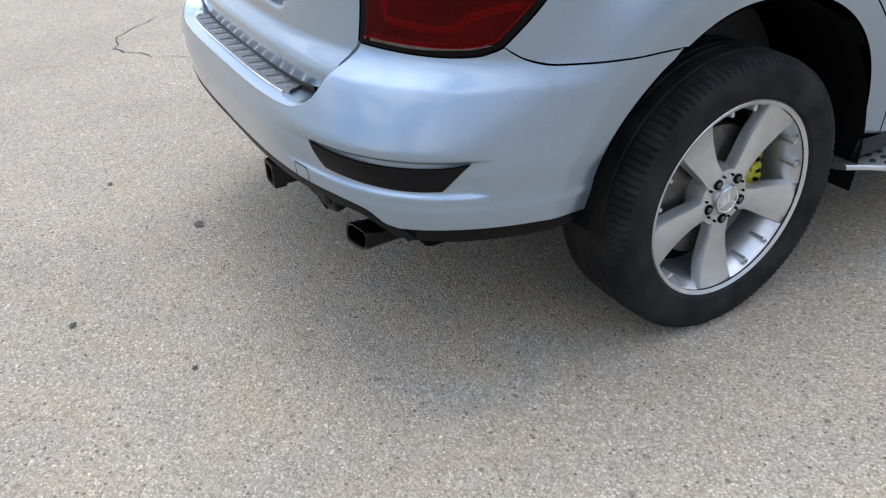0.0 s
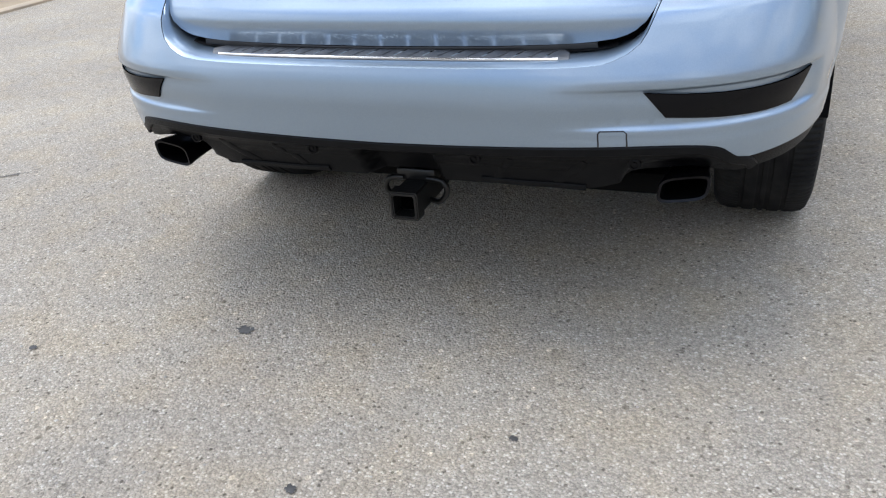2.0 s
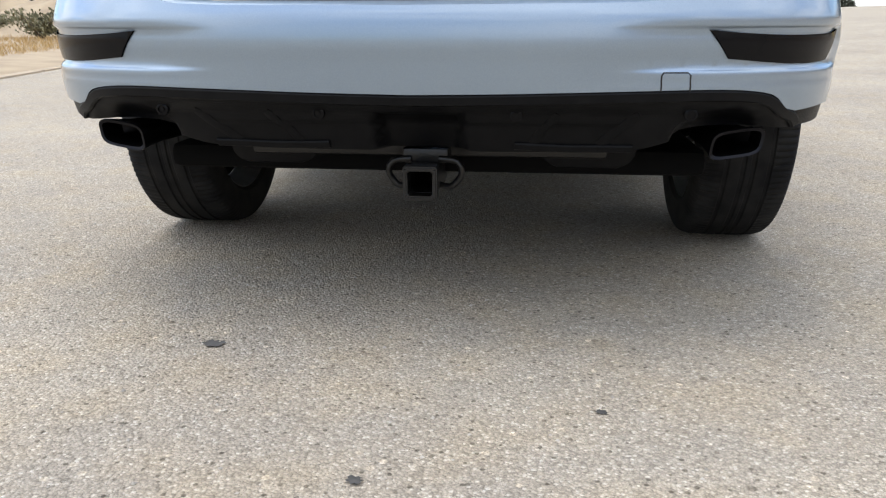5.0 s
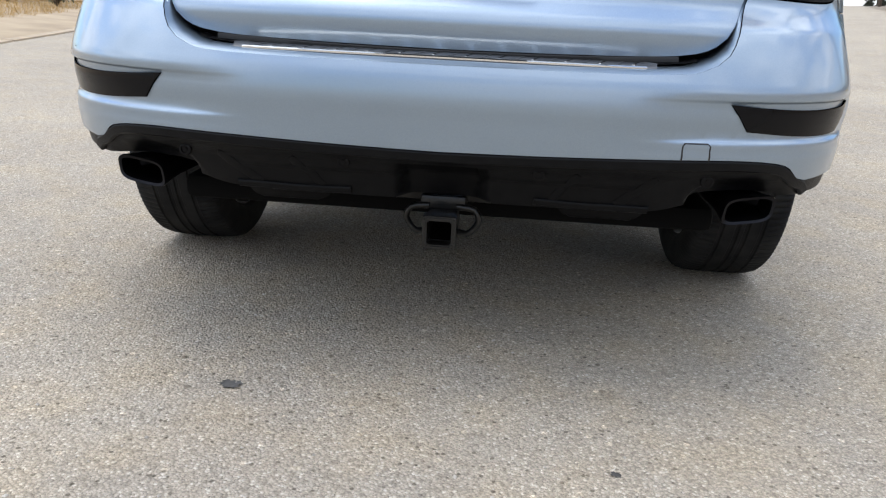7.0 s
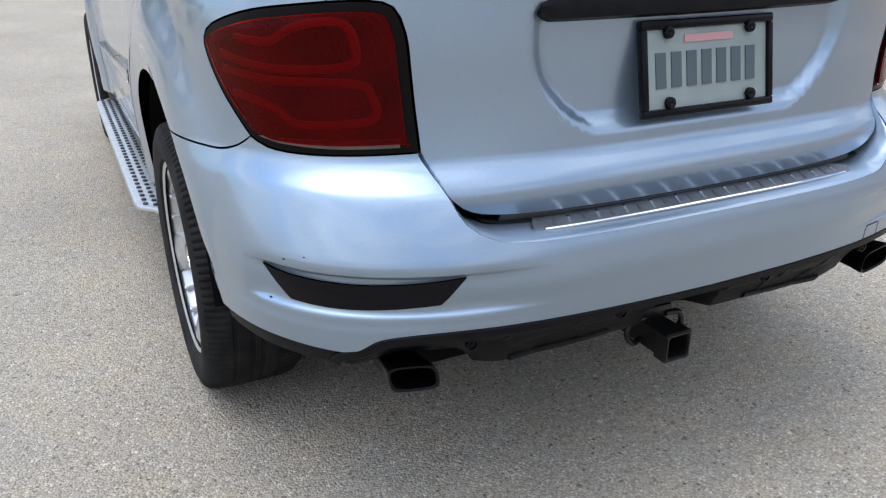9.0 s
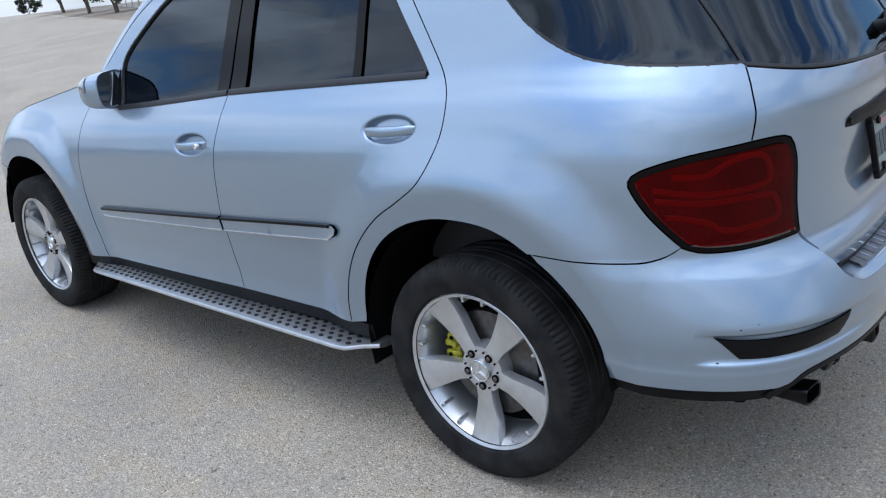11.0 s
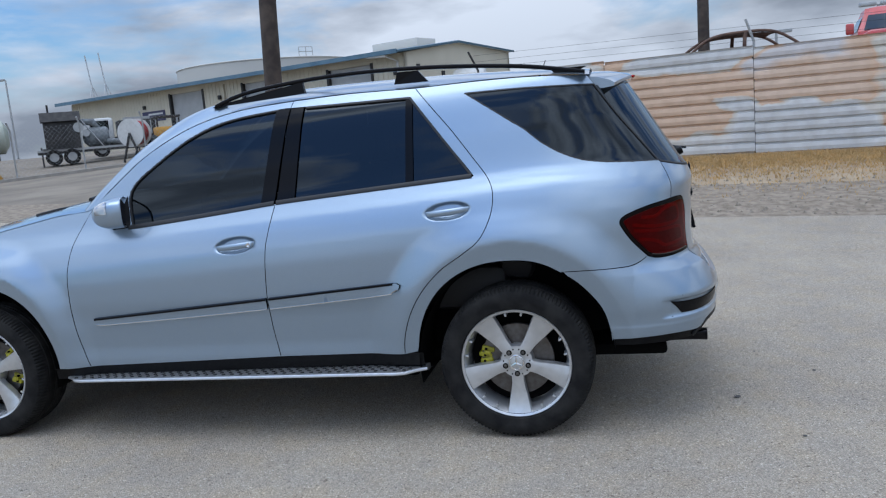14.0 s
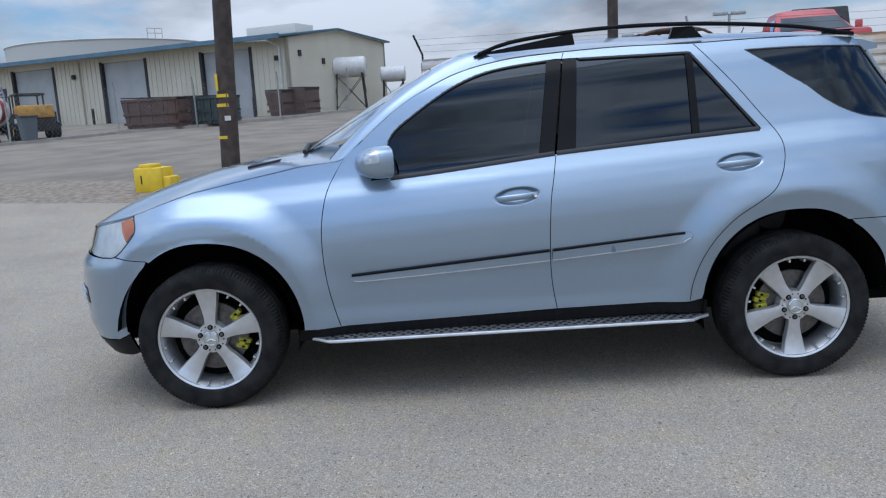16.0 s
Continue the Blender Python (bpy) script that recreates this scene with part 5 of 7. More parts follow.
verts, faces = [], []
for _ in range(9000):
    x, y = random.uniform(-4.5, 3.5), random.uniform(-3.6, 2.8)
    r = random.choice((.0018, .0022, .0028, .0032, .004, .0055))
    a = random.uniform(0, math.tau)
    b = len(verts)
    for k in range(4):
        verts.append((x + r * random.uniform(.7, 1.2) * math.cos(a + k * 1.57), y + r * random.uniform(.7, 1.2) * math.sin(a + k * 1.57), .001))
    verts.append((x, y, .001 + r * random.uniform(.5, .9)))
    faces += [(b + k, b + (k + 1) % 4, b + 4) for k in range(4)]
loose = put("loose_stones", mesh_of("loose_stones", verts, faces, smooth=False), STONE, None, "fine loose stone chips lying on the road")
tagged(loose, "", "gravel", "", "stuff")

# ---- materials of the yard ----
def sheet_material():
    """Painted steel: chalky grey-white with rust-orange overpaint in big soft-edged patches and streaks."""
    m = material("painted_sheet", (.56, .55, .53), .6)
    n, l = m.node_tree.nodes, m.node_tree.links
    p = n["Principled BSDF"]
    co, mp = n.new("ShaderNodeTexCoord"), n.new("ShaderNodeMapping")
    mp.inputs["Scale"].default_value = (.42, .42, .75)
    l.new(co.outputs["Object"], mp.inputs["Vector"])
    big, ramp = n.new("ShaderNodeTexVoronoi"), n.new("ShaderNodeValToRGB")
    big.feature, big.distance, big.inputs["Scale"].default_value = "SMOOTH_F1", "CHEBYCHEV", 1.1
    big.inputs["Smoothness"].default_value = 0.22
    warp, add = n.new("ShaderNodeTexNoise"), n.new("ShaderNodeMixRGB")
    warp.inputs["Scale"].default_value, warp.inputs["Detail"].default_value = 3.0, 6
    add.blend_type, add.inputs[0].default_value = "ADD", .35
    l.new(mp.outputs[0], warp.inputs["Vector"]), l.new(mp.outputs[0], add.inputs[1]), l.new(warp.outputs["Color"], add.inputs[2])
    l.new(add.outputs[0], big.inputs["Vector"])
    split = n.new("ShaderNodeSeparateColor")
    l.new(big.outputs["Color"], split.inputs[0])
    for pos, c in ((0, (.50, .50, .49)), (.30, (.60, .60, .59)), (.52, (.57, .53, .46)), (.62, (.58, .40, .27)), (.85, (.60, .46, .35)), (1, (.55, .55, .56))):
        e = ramp.color_ramp.elements[0] if pos == 0 else ramp.color_ramp.elements[-1] if pos == 1 else ramp.color_ramp.elements.new(pos)
        e.position, e.color = pos, (*c, 1)
    l.new(split.outputs[0], ramp.inputs["Fac"])
    st, sr, mul = n.new("ShaderNodeTexNoise"), n.new("ShaderNodeValToRGB"), n.new("ShaderNodeMix")
    st.inputs["Scale"].default_value, st.inputs["Detail"].default_value = 5, 9
    l.new(co.outputs["Object"], st.inputs["Vector"]), l.new(st.outputs["Fac"], sr.inputs["Fac"])
    sr.color_ramp.elements[0].position, sr.color_ramp.elements[0].color = .3, (.90, .88, .86, 1)
    sr.color_ramp.elements[1].position, sr.color_ramp.elements[1].color = .62, (1.05, 1.05, 1.05, 1)
    mul.data_type, mul.blend_type, mul.inputs["Factor"].default_value = "RGBA", "MULTIPLY", 1
    l.new(ramp.outputs[0], mul.inputs["A"]), l.new(sr.outputs[0], mul.inputs["B"]), l.new(mul.outputs["Result"], p.inputs["Base Color"])
    return m


SHEET = sheet_material()
WALL = material("cream_steel_wall", (.58, .54, .43), .7, second=(.52, .48, .38), scale=.6)
WALLDARK = material("cream_trim", (.48, .44, .34), .7)
ROLLDOOR = material("grey_roller_door", (.44, .45, .45), .55, second=(.38, .39, .39), scale=1.5)
BLUETRIM = material("blue_fascia", (.07, .14, .20), .5, second=(.10, .18, .24), scale=2)
ROOFSHEET = material("roof_sheet", (.50, .50, .47), .6)
TANK = material("tank_beige", (.42, .385, .32), .7, second=(.36, .33, .28), scale=.12)
TANKPALE = material("tank_pale", (.48, .48, .45), .7, second=(.43, .43, .41), scale=.12)
DARKMETAL = material("dark_metal", (.022, .022, .023), .6, second=(.045, .042, .04), scale=4, spec=.3)
GALV = material("galvanised_steel", (.42, .43, .43), .5, .5, second=(.35, .36, .36), scale=8)
WOODPOLE = material("creosoted_wood", (.035, .027, .023), .9, second=(.075, .057, .046), scale=5, bump=.5, bump_scale=20)
YELLOW = material("yellow_paint", (.72, .50, .02), .55, second=(.62, .42, .02), scale=5)
DIGYELLOW = material("machine_yellow", (.56, .29, .035), .6, second=(.30, .17, .05), scale=4)
RUST = material("rust", (.07, .040, .030), .9, second=(.15, .095, .07), scale=5)
BROWN = material("brown_bin_steel", (.07, .04, .032), .7, second=(.11, .068, .052), scale=3)
GREENBIN = material("dark_green_bin_steel", (.03, .045, .045), .6, second=(.05, .065, .06), scale=3)
REDPAINT = material("faded_red_paint", (.48, .05, .05), .4, coat=.4, second=(.42, .07, .06), scale=5)
WHITEPAINT = material("dull_white_paint", (.62, .62, .60), .5, second=(.52, .52, .50), scale=6)
TEAL = material("teal_spray_paint", (.02, .22, .21), .6)
LEAF = material("green_leaves", (.026, .052, .015), .75, second=(.072, .110, .034), scale=1.2)
LEAFDARK = material("dark_leaves", (.024, .030, .018), .8, second=(.045, .046, .030), scale=1.5)
SCRUB = material("dry_scrub", (.13, .125, .075), .9, second=(.22, .20, .11), scale=2)
BARK = material("bark", (.10, .075, .055), .95, second=(.16, .125, .095), scale=9, bump=.6, bump_scale=25)
HOUSE = material("pink_stucco", (.50, .43, .37), .9, second=(.46, .39, .34), scale=2)
TILE = material("red_roof", (.24, .10, .075), .9, second=(.30, .14, .10), scale=6)
SIGNBLUE = material("dark_blue_sign", (.03, .03, .08), .5)


# ---- corrugated metal fence ----
FENCE_TURN = -15.1
fence = group("metal_fence", "tall fence of pale and rust-orange ribbed steel sheets", "fence", (11.55, 2.1, 0), FENCE_TURN)
random.seed(5)
prof = []
z = 0.0
while z < 1.68:
    prof += [(z, 0.0), (z + .060, -.008), (z + .126, 0.0), (z + .138, .040), (z + .166, .040), (z + .179, 0.0)]
    z += .18
y = 0.0
k = 0
while y > -30:
    w = 2.6
    bm = bmesh.new()
    base = land(11.55 + .27 * y) + random.uniform(-.01, .02)
    lean = random.uniform(-.012, .012)
    rows = []
    for yy in (y, y - w + .01):
        rows.append([bm.verts.new((.03 * (k % 2) * .3 + d + lean * zz, yy, base + zz)) for zz, d in prof])
    for i in range(len(prof) - 1):
        bm.faces.new((rows[0][i], rows[0][i + 1], rows[1][i + 1], rows[1][i]))
    back = [[bm.verts.new((v.co.x + .02, v.co.y, v.co.z)) for v in r] for r in rows]
    for i in range(len(prof) - 1):
        bm.faces.new((back[0][i], back[1][i], back[1][i + 1], back[0][i + 1]))
    bm.faces.new((rows[0][-1], back[0][-1], back[1][-1], rows[1][-1]))
    part("steel_sheet", bm, SHEET, fence)
    boxed("fence_post", (.065, y - .03, base - .4), (.13, y + .03, base + 1.74), DARKMETAL, fence)
    if k % 2 == 0:
        bar("outrigger", [(.10, y, base + 1.6), (.10, y, base + 1.9), (-.06 + .05 * (k % 3), y + .12, base + 2.28)], .022, GALV if k % 4 else DARKMETAL, fence, "angled barbed-wire arm")
    y -= w
    k += 1
for h in (2.02, 2.14, 2.26):
    bar("barbed_wire", [(-.3 * (h - 1.9), .0, h + .55), (-.3 * (h - 1.9), -28, h + .05)], .0022, DARKMETAL, fence, sides=4)
# spray-paint tag: plain strokes
random.seed(8)
for k in range(17):
    cx, cz = -.35 - .155 * k, 1.58 - .028 * k + .26 * math.sin(k * 2.3)
    wd, hg = random.uniform(.14, .32), random.uniform(.4, .85)
    pts = []
    for j in range(5):
        pts.append(Vector((-.022, (cx + wd / 2 * random.uniform(-1, 1)) * .8 - .25, .62 + (cz - .45 + hg / 2 * random.uniform(-1, 1)) * .8)))
    bm = bmesh.new()
    line = smooth_line(pts, .04)
    for a, b in zip(line, line[1:]):
        d = (b - a).normalized()
        s = Vector((0, -d.z, d.y)) * .013
        bm.faces.new([bm.verts.new(p) for p in (a - s, b - s, b + s, a + s)])
    part("paint_stroke", bm, TEAL, fence, "teal spray-painted stroke")


# ---- junk behind the fence ----
def rusty_shell(o, deg):
    g = group("wrecked_car", "burnt rusty car shell propped behind the metal fence", "car", o, deg, "", "", .78)
    for sx in (-.62, .62):
        bar("roof_frame", smooth_line([Vector(p) for p in ((sx * 1.15, 1.55, .0), (sx, .85, .55), (sx, .0, .66), (sx, -.75, .58), (sx * 1.1, -1.5, .05))], .15), .036, RUST, g)
        bar("door_pillar", [(sx * 1.08, .05, 0), (sx, .0, .64)], .045, RUST, g)
    loft("roof_panel", [[(x, y, .67 - .14 * (y / 1.2) ** 2 - .1 * x * x) for x in (-.62, -.3, 0, .3, .62)] for y in (.85, .4, 0, -.4, -.8)], RUST, g)
    bm = bmesh.new()
    block(bm, (-.85, -2.0, -.75), (.85, 2.0, .02), .12)
    part("body", bm, RUST, g, smooth=True)
    boxed("stand", (-.6, -1.2, -2.0), (.6, 1.2, -.75), DARKMETAL, g)


rusty_shell((11.95, -2.95, 2.22), 5)


def pickup(o, deg):
    g = group("red_pickup", "faded red pickup cab raised behind the metal fence", "pickup truck", o, deg, "", "", .85)
    rows = []
    for z, hw, y0, y1 in ((0, .88, -.95, 1.2), (.28, .87, -.92, 1.1), (.62, .70, -.78, .45), (.80, .64, -.68, .25), (.84, .45, -.5, .1)):
        rows.append([(-hw, y0, z), (-hw, y1 - .08, z), (-hw + .08, y1, z), (hw - .08, y1, z), (hw, y1 - .08, z), (hw, y0, z)])
    loft("cab", rows, REDPAINT, g, close=True, caps=True, angle=30)
    loft("windscreen", [[(-.76, 1.10, .30), (0, 1.16, .30), (.76, 1.10, .30)], [(-.62, .52, .64), (0, .56, .64), (.62, .52, .64)]], GLASS, g, "dusty windscreen")
    for sx in (-1, 1):
        boxed("side_mirror", (sx * 1.0 - .08, .78, .25), (sx * 1.0 + .08, .86, .48), REDPAINT, g, bevel=.03)
        loft("side_window", [[(sx * .875, -.7, .30), (sx * .875, .85, .30)], [(sx * .725, -.65, .62), (sx * .725, .40, .62)]], GLASS, g)
    bm = bmesh.new()
    block(bm, (-.9, -2.6, -.75), (.9, 2.3, 0), .1)
    block(bm, (-.85, 1.1, -.2), (.85, 2.3, .22), .1)
    part("body", bm, REDPAINT, g, smooth=True)
    boxed("stand", (-.7, -2.0, -2.0), (.7, 1.8, -.75), DARKMETAL, g)


pickup((12.05, -5.75, 2.28), 80)
junk = group("wrecked_van", "white and black wrecked car with its bonnet raised", "car", (15.4, -7.5, 2.2), 80, "", "", .85)
bm = bmesh.new()
block(bm, (-.85, -2.2, -.7), (.85, 2.0, .25), .12)
block(bm, (-.75, -1.8, .2), (.75, .6, .75), .18)
part("body", bm, WHITEPAINT, junk, smooth=True)
boxed("raised_bonnet", (-.75, -.05, 0), (.75, .05, 1.1), DARKMETAL, junk, "black raised bonnet", bevel=.045, m=Matrix.Translation((0, 1.0, .3)) @ pose(0, 0, 0, 25, 0, 0))
boxed("stand", (-.7, -1.8, -1.9), (.7, 1.6, -.7), DARKMETAL, junk)


# ---- utility poles ----
def pole(o, height, r0, lean, label, arms=0, bands=False, cables=()):
    g = group("utility_pole", label, "utility pole", o)
    top = Vector((lean[0], lean[1], height))
    bar("pole", [(0, 0, -.5), tuple(top * .33), tuple(top * .66), tuple(top)], [r0, r0 * .92, r0 * .83, r0 * .72], WOODPOLE, g, sides=14)
    for k in range(arms):
        z = height - .35 - .9 * k
        a = boxed("crossarm", (-1.2, -.06, -.07), (1.2, .06, .07), WOODPOLE, g, m=Matrix.Translation(top * (z / height)) @ pose(0, 0, 0, 0, 0, -35))
        for x in (-1.1, -.6, .6, 1.1):
            bar("insulator", [(x, 0, .07), (x, 0, .25)], .04, DARKMETAL, a).matrix_basis = Matrix.Translation(top * (z / height)) @ pose(0, 0, 0, 0, 0, -35)
    if bands:
        for z, h in ((1.36, .055), (1.20, .055), (.66, .05)):
            c = top * (z / height)
            bm = bmesh.new()
            bmesh.ops.create_cone(bm, segments=16, radius1=r0 * .985, radius2=r0 * .98, depth=h, cap_ends=False)
            bmesh.ops.translate(bm, vec=(c.x, c.y, z), verts=bm.verts)
            part("reflective_band", bm, YELLOW, g, "yellow reflective band", True)
        boxed("marker_strip", (-r0 - .004, .01, 1.44), (-r0 + .02, .05, 1.72), YELLOW, g, "yellow marker strip")
        boxed("tag", (-r0 - .006, -.15, .94), (-r0 + .02, -.05, 1.02), WHITEPAINT, g, "small pale tag")
    return g


pole((9.02, 5.47, land(9)), 9.5, .165, (.0, -.48, 0), "dark wooden utility pole with yellow reflective bands", 1, True)
pole((16.8, -2.83, land(16.8)), 9.5, .150, (0, -.1, 0), "dark wooden utility pole behind the metal fence")
pole((37.7, 57.9, land(37)), 9.8, .20, (-1.0, .45, 0), "tall leaning wooden power pole with a crossarm", 2)
pole((38.6, 57.3, land(38)), 9.8, .18, (-.8, .4, 0), "tall leaning wooden power pole with a crossarm", 1)
pole((41.5, 80, land(41)), 8.0, .18, (-.4, .3, 0), "distant wooden power pole with crossarms", 2)
def transformer(o, label):
    g = group("transformer", label, "transformer", o)
    bm = bmesh.new()
    revolve(bm, [(-.55, .0001), (-.55, .26), (.45, .26), (.50, .22), (.55, .0001)], 18, "z")
    part("tank", bm, GALV, g, smooth=True, angle=40)
    bar("bracket", [(0, 0, .2), (.35, .1, .2)], .04, DARKMETAL, g)


transformer((36.7, 58.2, land(37) + 7.4), "grey drum transformer hung on a power pole")
transformer((37.7, 57.5, land(38) + 7.0), "grey drum transformer hung on a power pole")
wires = group("power_lines", "thin black overhead cables between the poles", "cable")
for o, p in (((9, 5.1, 9.8), (16.8, -2.7, 9.9)), ((9, 5.1, 9.5), (36.7, 58.3, 11.2)), ((16.8, -2.7, 9.9), (14.0, -60, 10.0)), ((36.7, 58.3, 11.3), (41.2, 80.2, 9.2)), ((16.9, -2.7, 7.0), (10, -30, 8.0))):
    a, b = Vector(o), Vector(p)
    bar("cable", [a.lerp(b, t) - Vector((0, 0, 1.2 * (1 - (2 * t - 1) ** 2))) for t in (k / 12 for k in range(13))], .014, SEAL, wires, sides=4)

# yellow guard box by the pole
guard = group("yellow_guard", "bright yellow steel utility guard box on the dirt verge", "guard box", (7.95, 6.40, land(8)), -12, "", "", .72)
boxed("body", (-.26, -.34, -.05), (.26, .34, .50), YELLOW, guard, bevel=.03)
boxed("cap", (-.20, -.10, .49), (.20, .24, .58), YELLOW, guard, bevel=.03)
boxed("shoulder", (-.22, -.52, -.05), (.22, -.32, .30), YELLOW, guard, bevel=.05)
boxed("slot", (-.266, .14, .15), (-.25, .17, .34), DARKMETAL, guard)


# ---- warehouse ----
wh = group("warehouse", "long cream steel warehouse with blue fascia and grey roller doors", "warehouse", (31.4, 8.6, 0), -23.3)
# local: y runs along the front, x goes back into the building
DOORS = [(1.95, 4.80), (8.20, 11.12), (14.45, 17.50), (21.0, 23.6)]
TOP, BASE, DOORTOP, LONG, DEEP = 4.98, 1.2, 4.66, 28.0, 9.5
edges = [0.0] + [v for d in DOORS[:3] for v in d] + [LONG]
for a, b in zip(edges[::2], edges[1::2]):
    boxed("wall_panel", (0, a, BASE), (.2, b, TOP), WALL, wh)
for a, b in DOORS[:3]:
    boxed("door_header", (0, a, DOORTOP), (.2, b, TOP), WALL, wh)
bm = bmesh.new()
tri = [(0, BASE), (DEEP, BASE), (DEEP, 5.2), (4.3, 5.55), (0, TOP)]
for yy, t in ((0, .15), (LONG, -.15)):
    a = [bm.verts.new((x, yy, z)) for x, z in tri]
    b = [bm.verts.new((x, yy + t, z)) for x, z in tri]
    bm.faces.new(a), bm.faces.new(b[::-1])
    for k in range(5):
        bm.faces.new((a[k], a[(k + 1) % 5], b[(k + 1) % 5], b[k]))
block(bm, (DEEP - .2, 0, BASE), (DEEP, LONG, 5.2))
part("end_wall", bm, WALL, wh)
loft("roof", [[(-.75, yy, 5.02), (4.3, yy, 5.62), (DEEP + .2, yy, 5.27), (DEEP + .2, yy, 5.22), (4.3, yy, 5.54), (-.75, yy, 4.96)] for yy in (-.15, LONG + .6)], ROOFSHEET, wh, smooth=False, close=True, caps=True)
boxed("fascia", (-.80, -.2, 4.90), (-.74, LONG + .65, 5.10), BLUETRIM, wh, "blue painted fascia")
for x0, z0, x1, z1 in ((-.75, 5.0, 4.3, 5.60), (4.3, 5.60, DEEP + .2, 5.26)):
    bar("verge_trim", [(x0, -.2, z0), (x1, -.2, z1)], .07, BLUETRIM, wh, "blue verge trim", sides=4)
for k in range(94):
    yy = .3 * k + .12
    if not any(a - .06 < yy < b + .06 for a, b in DOORS[:3]):
        boxed("wall_rib", (-.022, yy - .015, BASE), (.0, yy + .015, 4.9), WALL, wh)
for a, b in DOORS[:3]:
    d = boxed("roller_door", (.16, a, BASE), (.19, b, DOORTOP), ROLLDOOR, wh, "grey ribbed roller door, shut")
    for k in range(26):
        z = 1.52 + .12 * k
        boxed("slat", (.135, a + .08, z), (.16, b - .08, z + .10), ROLLDOOR, d)
    for yy in (a, b):
        boxed("door_jamb", (-.05, yy - .07, BASE), (.15, yy + .07, DOORTOP + .05), DARKMETAL, d)
    for yy in (a - .35, b + .35):
        bar("bollard", [(-.55, yy, BASE), (-.55, yy, 2.45)], .07, DARKMETAL, d)
for yy in (.5, 13.0, 20.0):
    lamp = boxed("wall_lamp", (-.14, yy - .1, 4.0), (0, yy + .1, 4.22), DARKMETAL, wh, bevel=.02)
bar("downpipe", [(-.06, .35, 1.4), (-.06, .35, 4.6), (-.7, .5, 4.85), (-.7, 1.6, 4.9)], .06, WHITEPAINT, wh, "pale downpipe")
bar("downpipe", [(-.06, 12.6, 1.4), (-.06, 12.6, 4.8)], .05, WALLDARK, wh)
boxed("roof_unit", (3.0, 1.4, 5.4), (4.6, 4.3, 5.95), ROOFSHEET, wh, "pale boxy roof unit", bevel=.03)
sign = boxed("sign", (-.05, 18.1, 3.25), (-.01, 20.3, 3.85), SIGNBLUE, wh, "dark blue sign board")
for z, a, b in ((3.62, 18.3, 19.7), (3.40, 18.3, 19.5)):
    boxed("sign_bar", (-.062, a, z), (-.048, b, z + .10), WHITEPAINT, sign)
for x, z in ((.9, 4.35), (2.9, 4.05)):
    boxed("vent", (x, -.06, z - .15), (x + .22, .0, z + .12), DARKMETAL, wh)
for yy in (26.0, 27.6):
    g = bar("aerial_mast", [(1.5, yy, 5.0), (1.5, yy + .5, 8.2)], .04, GALV, wh, "thin roof aerial")
    for s in (-.5, .5):
        bar("aerial_stay", [(1.5 + s, yy + s * .4, 5.1), (1.5, yy + .17, 6.2)], .025, GALV, g)

# ---- tanks ----
def big_tank(o, r, h, mat, label):
    g = group("storage_tank", label, "storage tank", o)
    bm = bmesh.new()
    revolve(bm, [(-1.0, r), (h * .38, r), (h * .385, r + .06), (h * .40, r), (h * .70, r), (h * .705, r + .06), (h * .72, r), (h, r), (h + .12, r + .08), (h + .18, r), (h + .18, r - .3), (h + .2 + r * .03, .01)], 72, "z")
    part("shell", bm, mat, g, smooth=True, angle=20)
    for k in range(36):
        a = k * math.tau / 36
        bar("plate_seam", [(r * 1.003 * math.cos(a), r * 1.003 * math.sin(a), 0), (r * 1.003 * math.cos(a), r * 1.003 * math.sin(a), h * .70)], .035, mat, g, sides=4)
    for z in (h + 1.0, h + .6):
        bar("hand_rail", [(-(r - .3) * math.cos(t), -(r - .3) * math.sin(t), z) for t in (.75 + .04 * j for j in range(5))], .03, GALV, g, sides=5)
    for t in (.75, .83, .91):
        bar("rail_post", [(-(r - .3) * math.cos(t), -(r - .3) * math.sin(t), h), (-(r - .3) * math.cos(t), -(r - .3) * math.sin(t), h + 1.0)], .03, GALV, g, sides=5)
    return g


big_tank((67.6, 80.6, .8), 11.3, 10.9, TANK, "huge beige steel storage tank with a domed top")
big_tank((69.2, 31.8, 1.0), 8.6, 7.5, TANKPALE, "huge pale steel storage tank behind the warehouse")
cyl = group("white_tank", "long white cylindrical tank lying in the yard", "tank", (41.5, 41.5, 1.7), -43)
bm = bmesh.new()
revolve(bm, [(-2.2, .01), (-2.1, .7), (-1.8, 1.15), (1.8, 1.15), (2.1, .7), (2.2, .01)], 28)
bmesh.ops.translate(bm, vec=(0, 0, 1.6), verts=bm.verts)
part("shell", bm, material("old_white_tank", (.42, .44, .38), .6, second=(.33, .37, .31), scale=.9), cyl, smooth=True)
for x in (-1.2, 1.2):
    boxed("saddle", (x - .15, -.9, -.3), (x + .15, .9, .8), DARKMETAL, cyl)


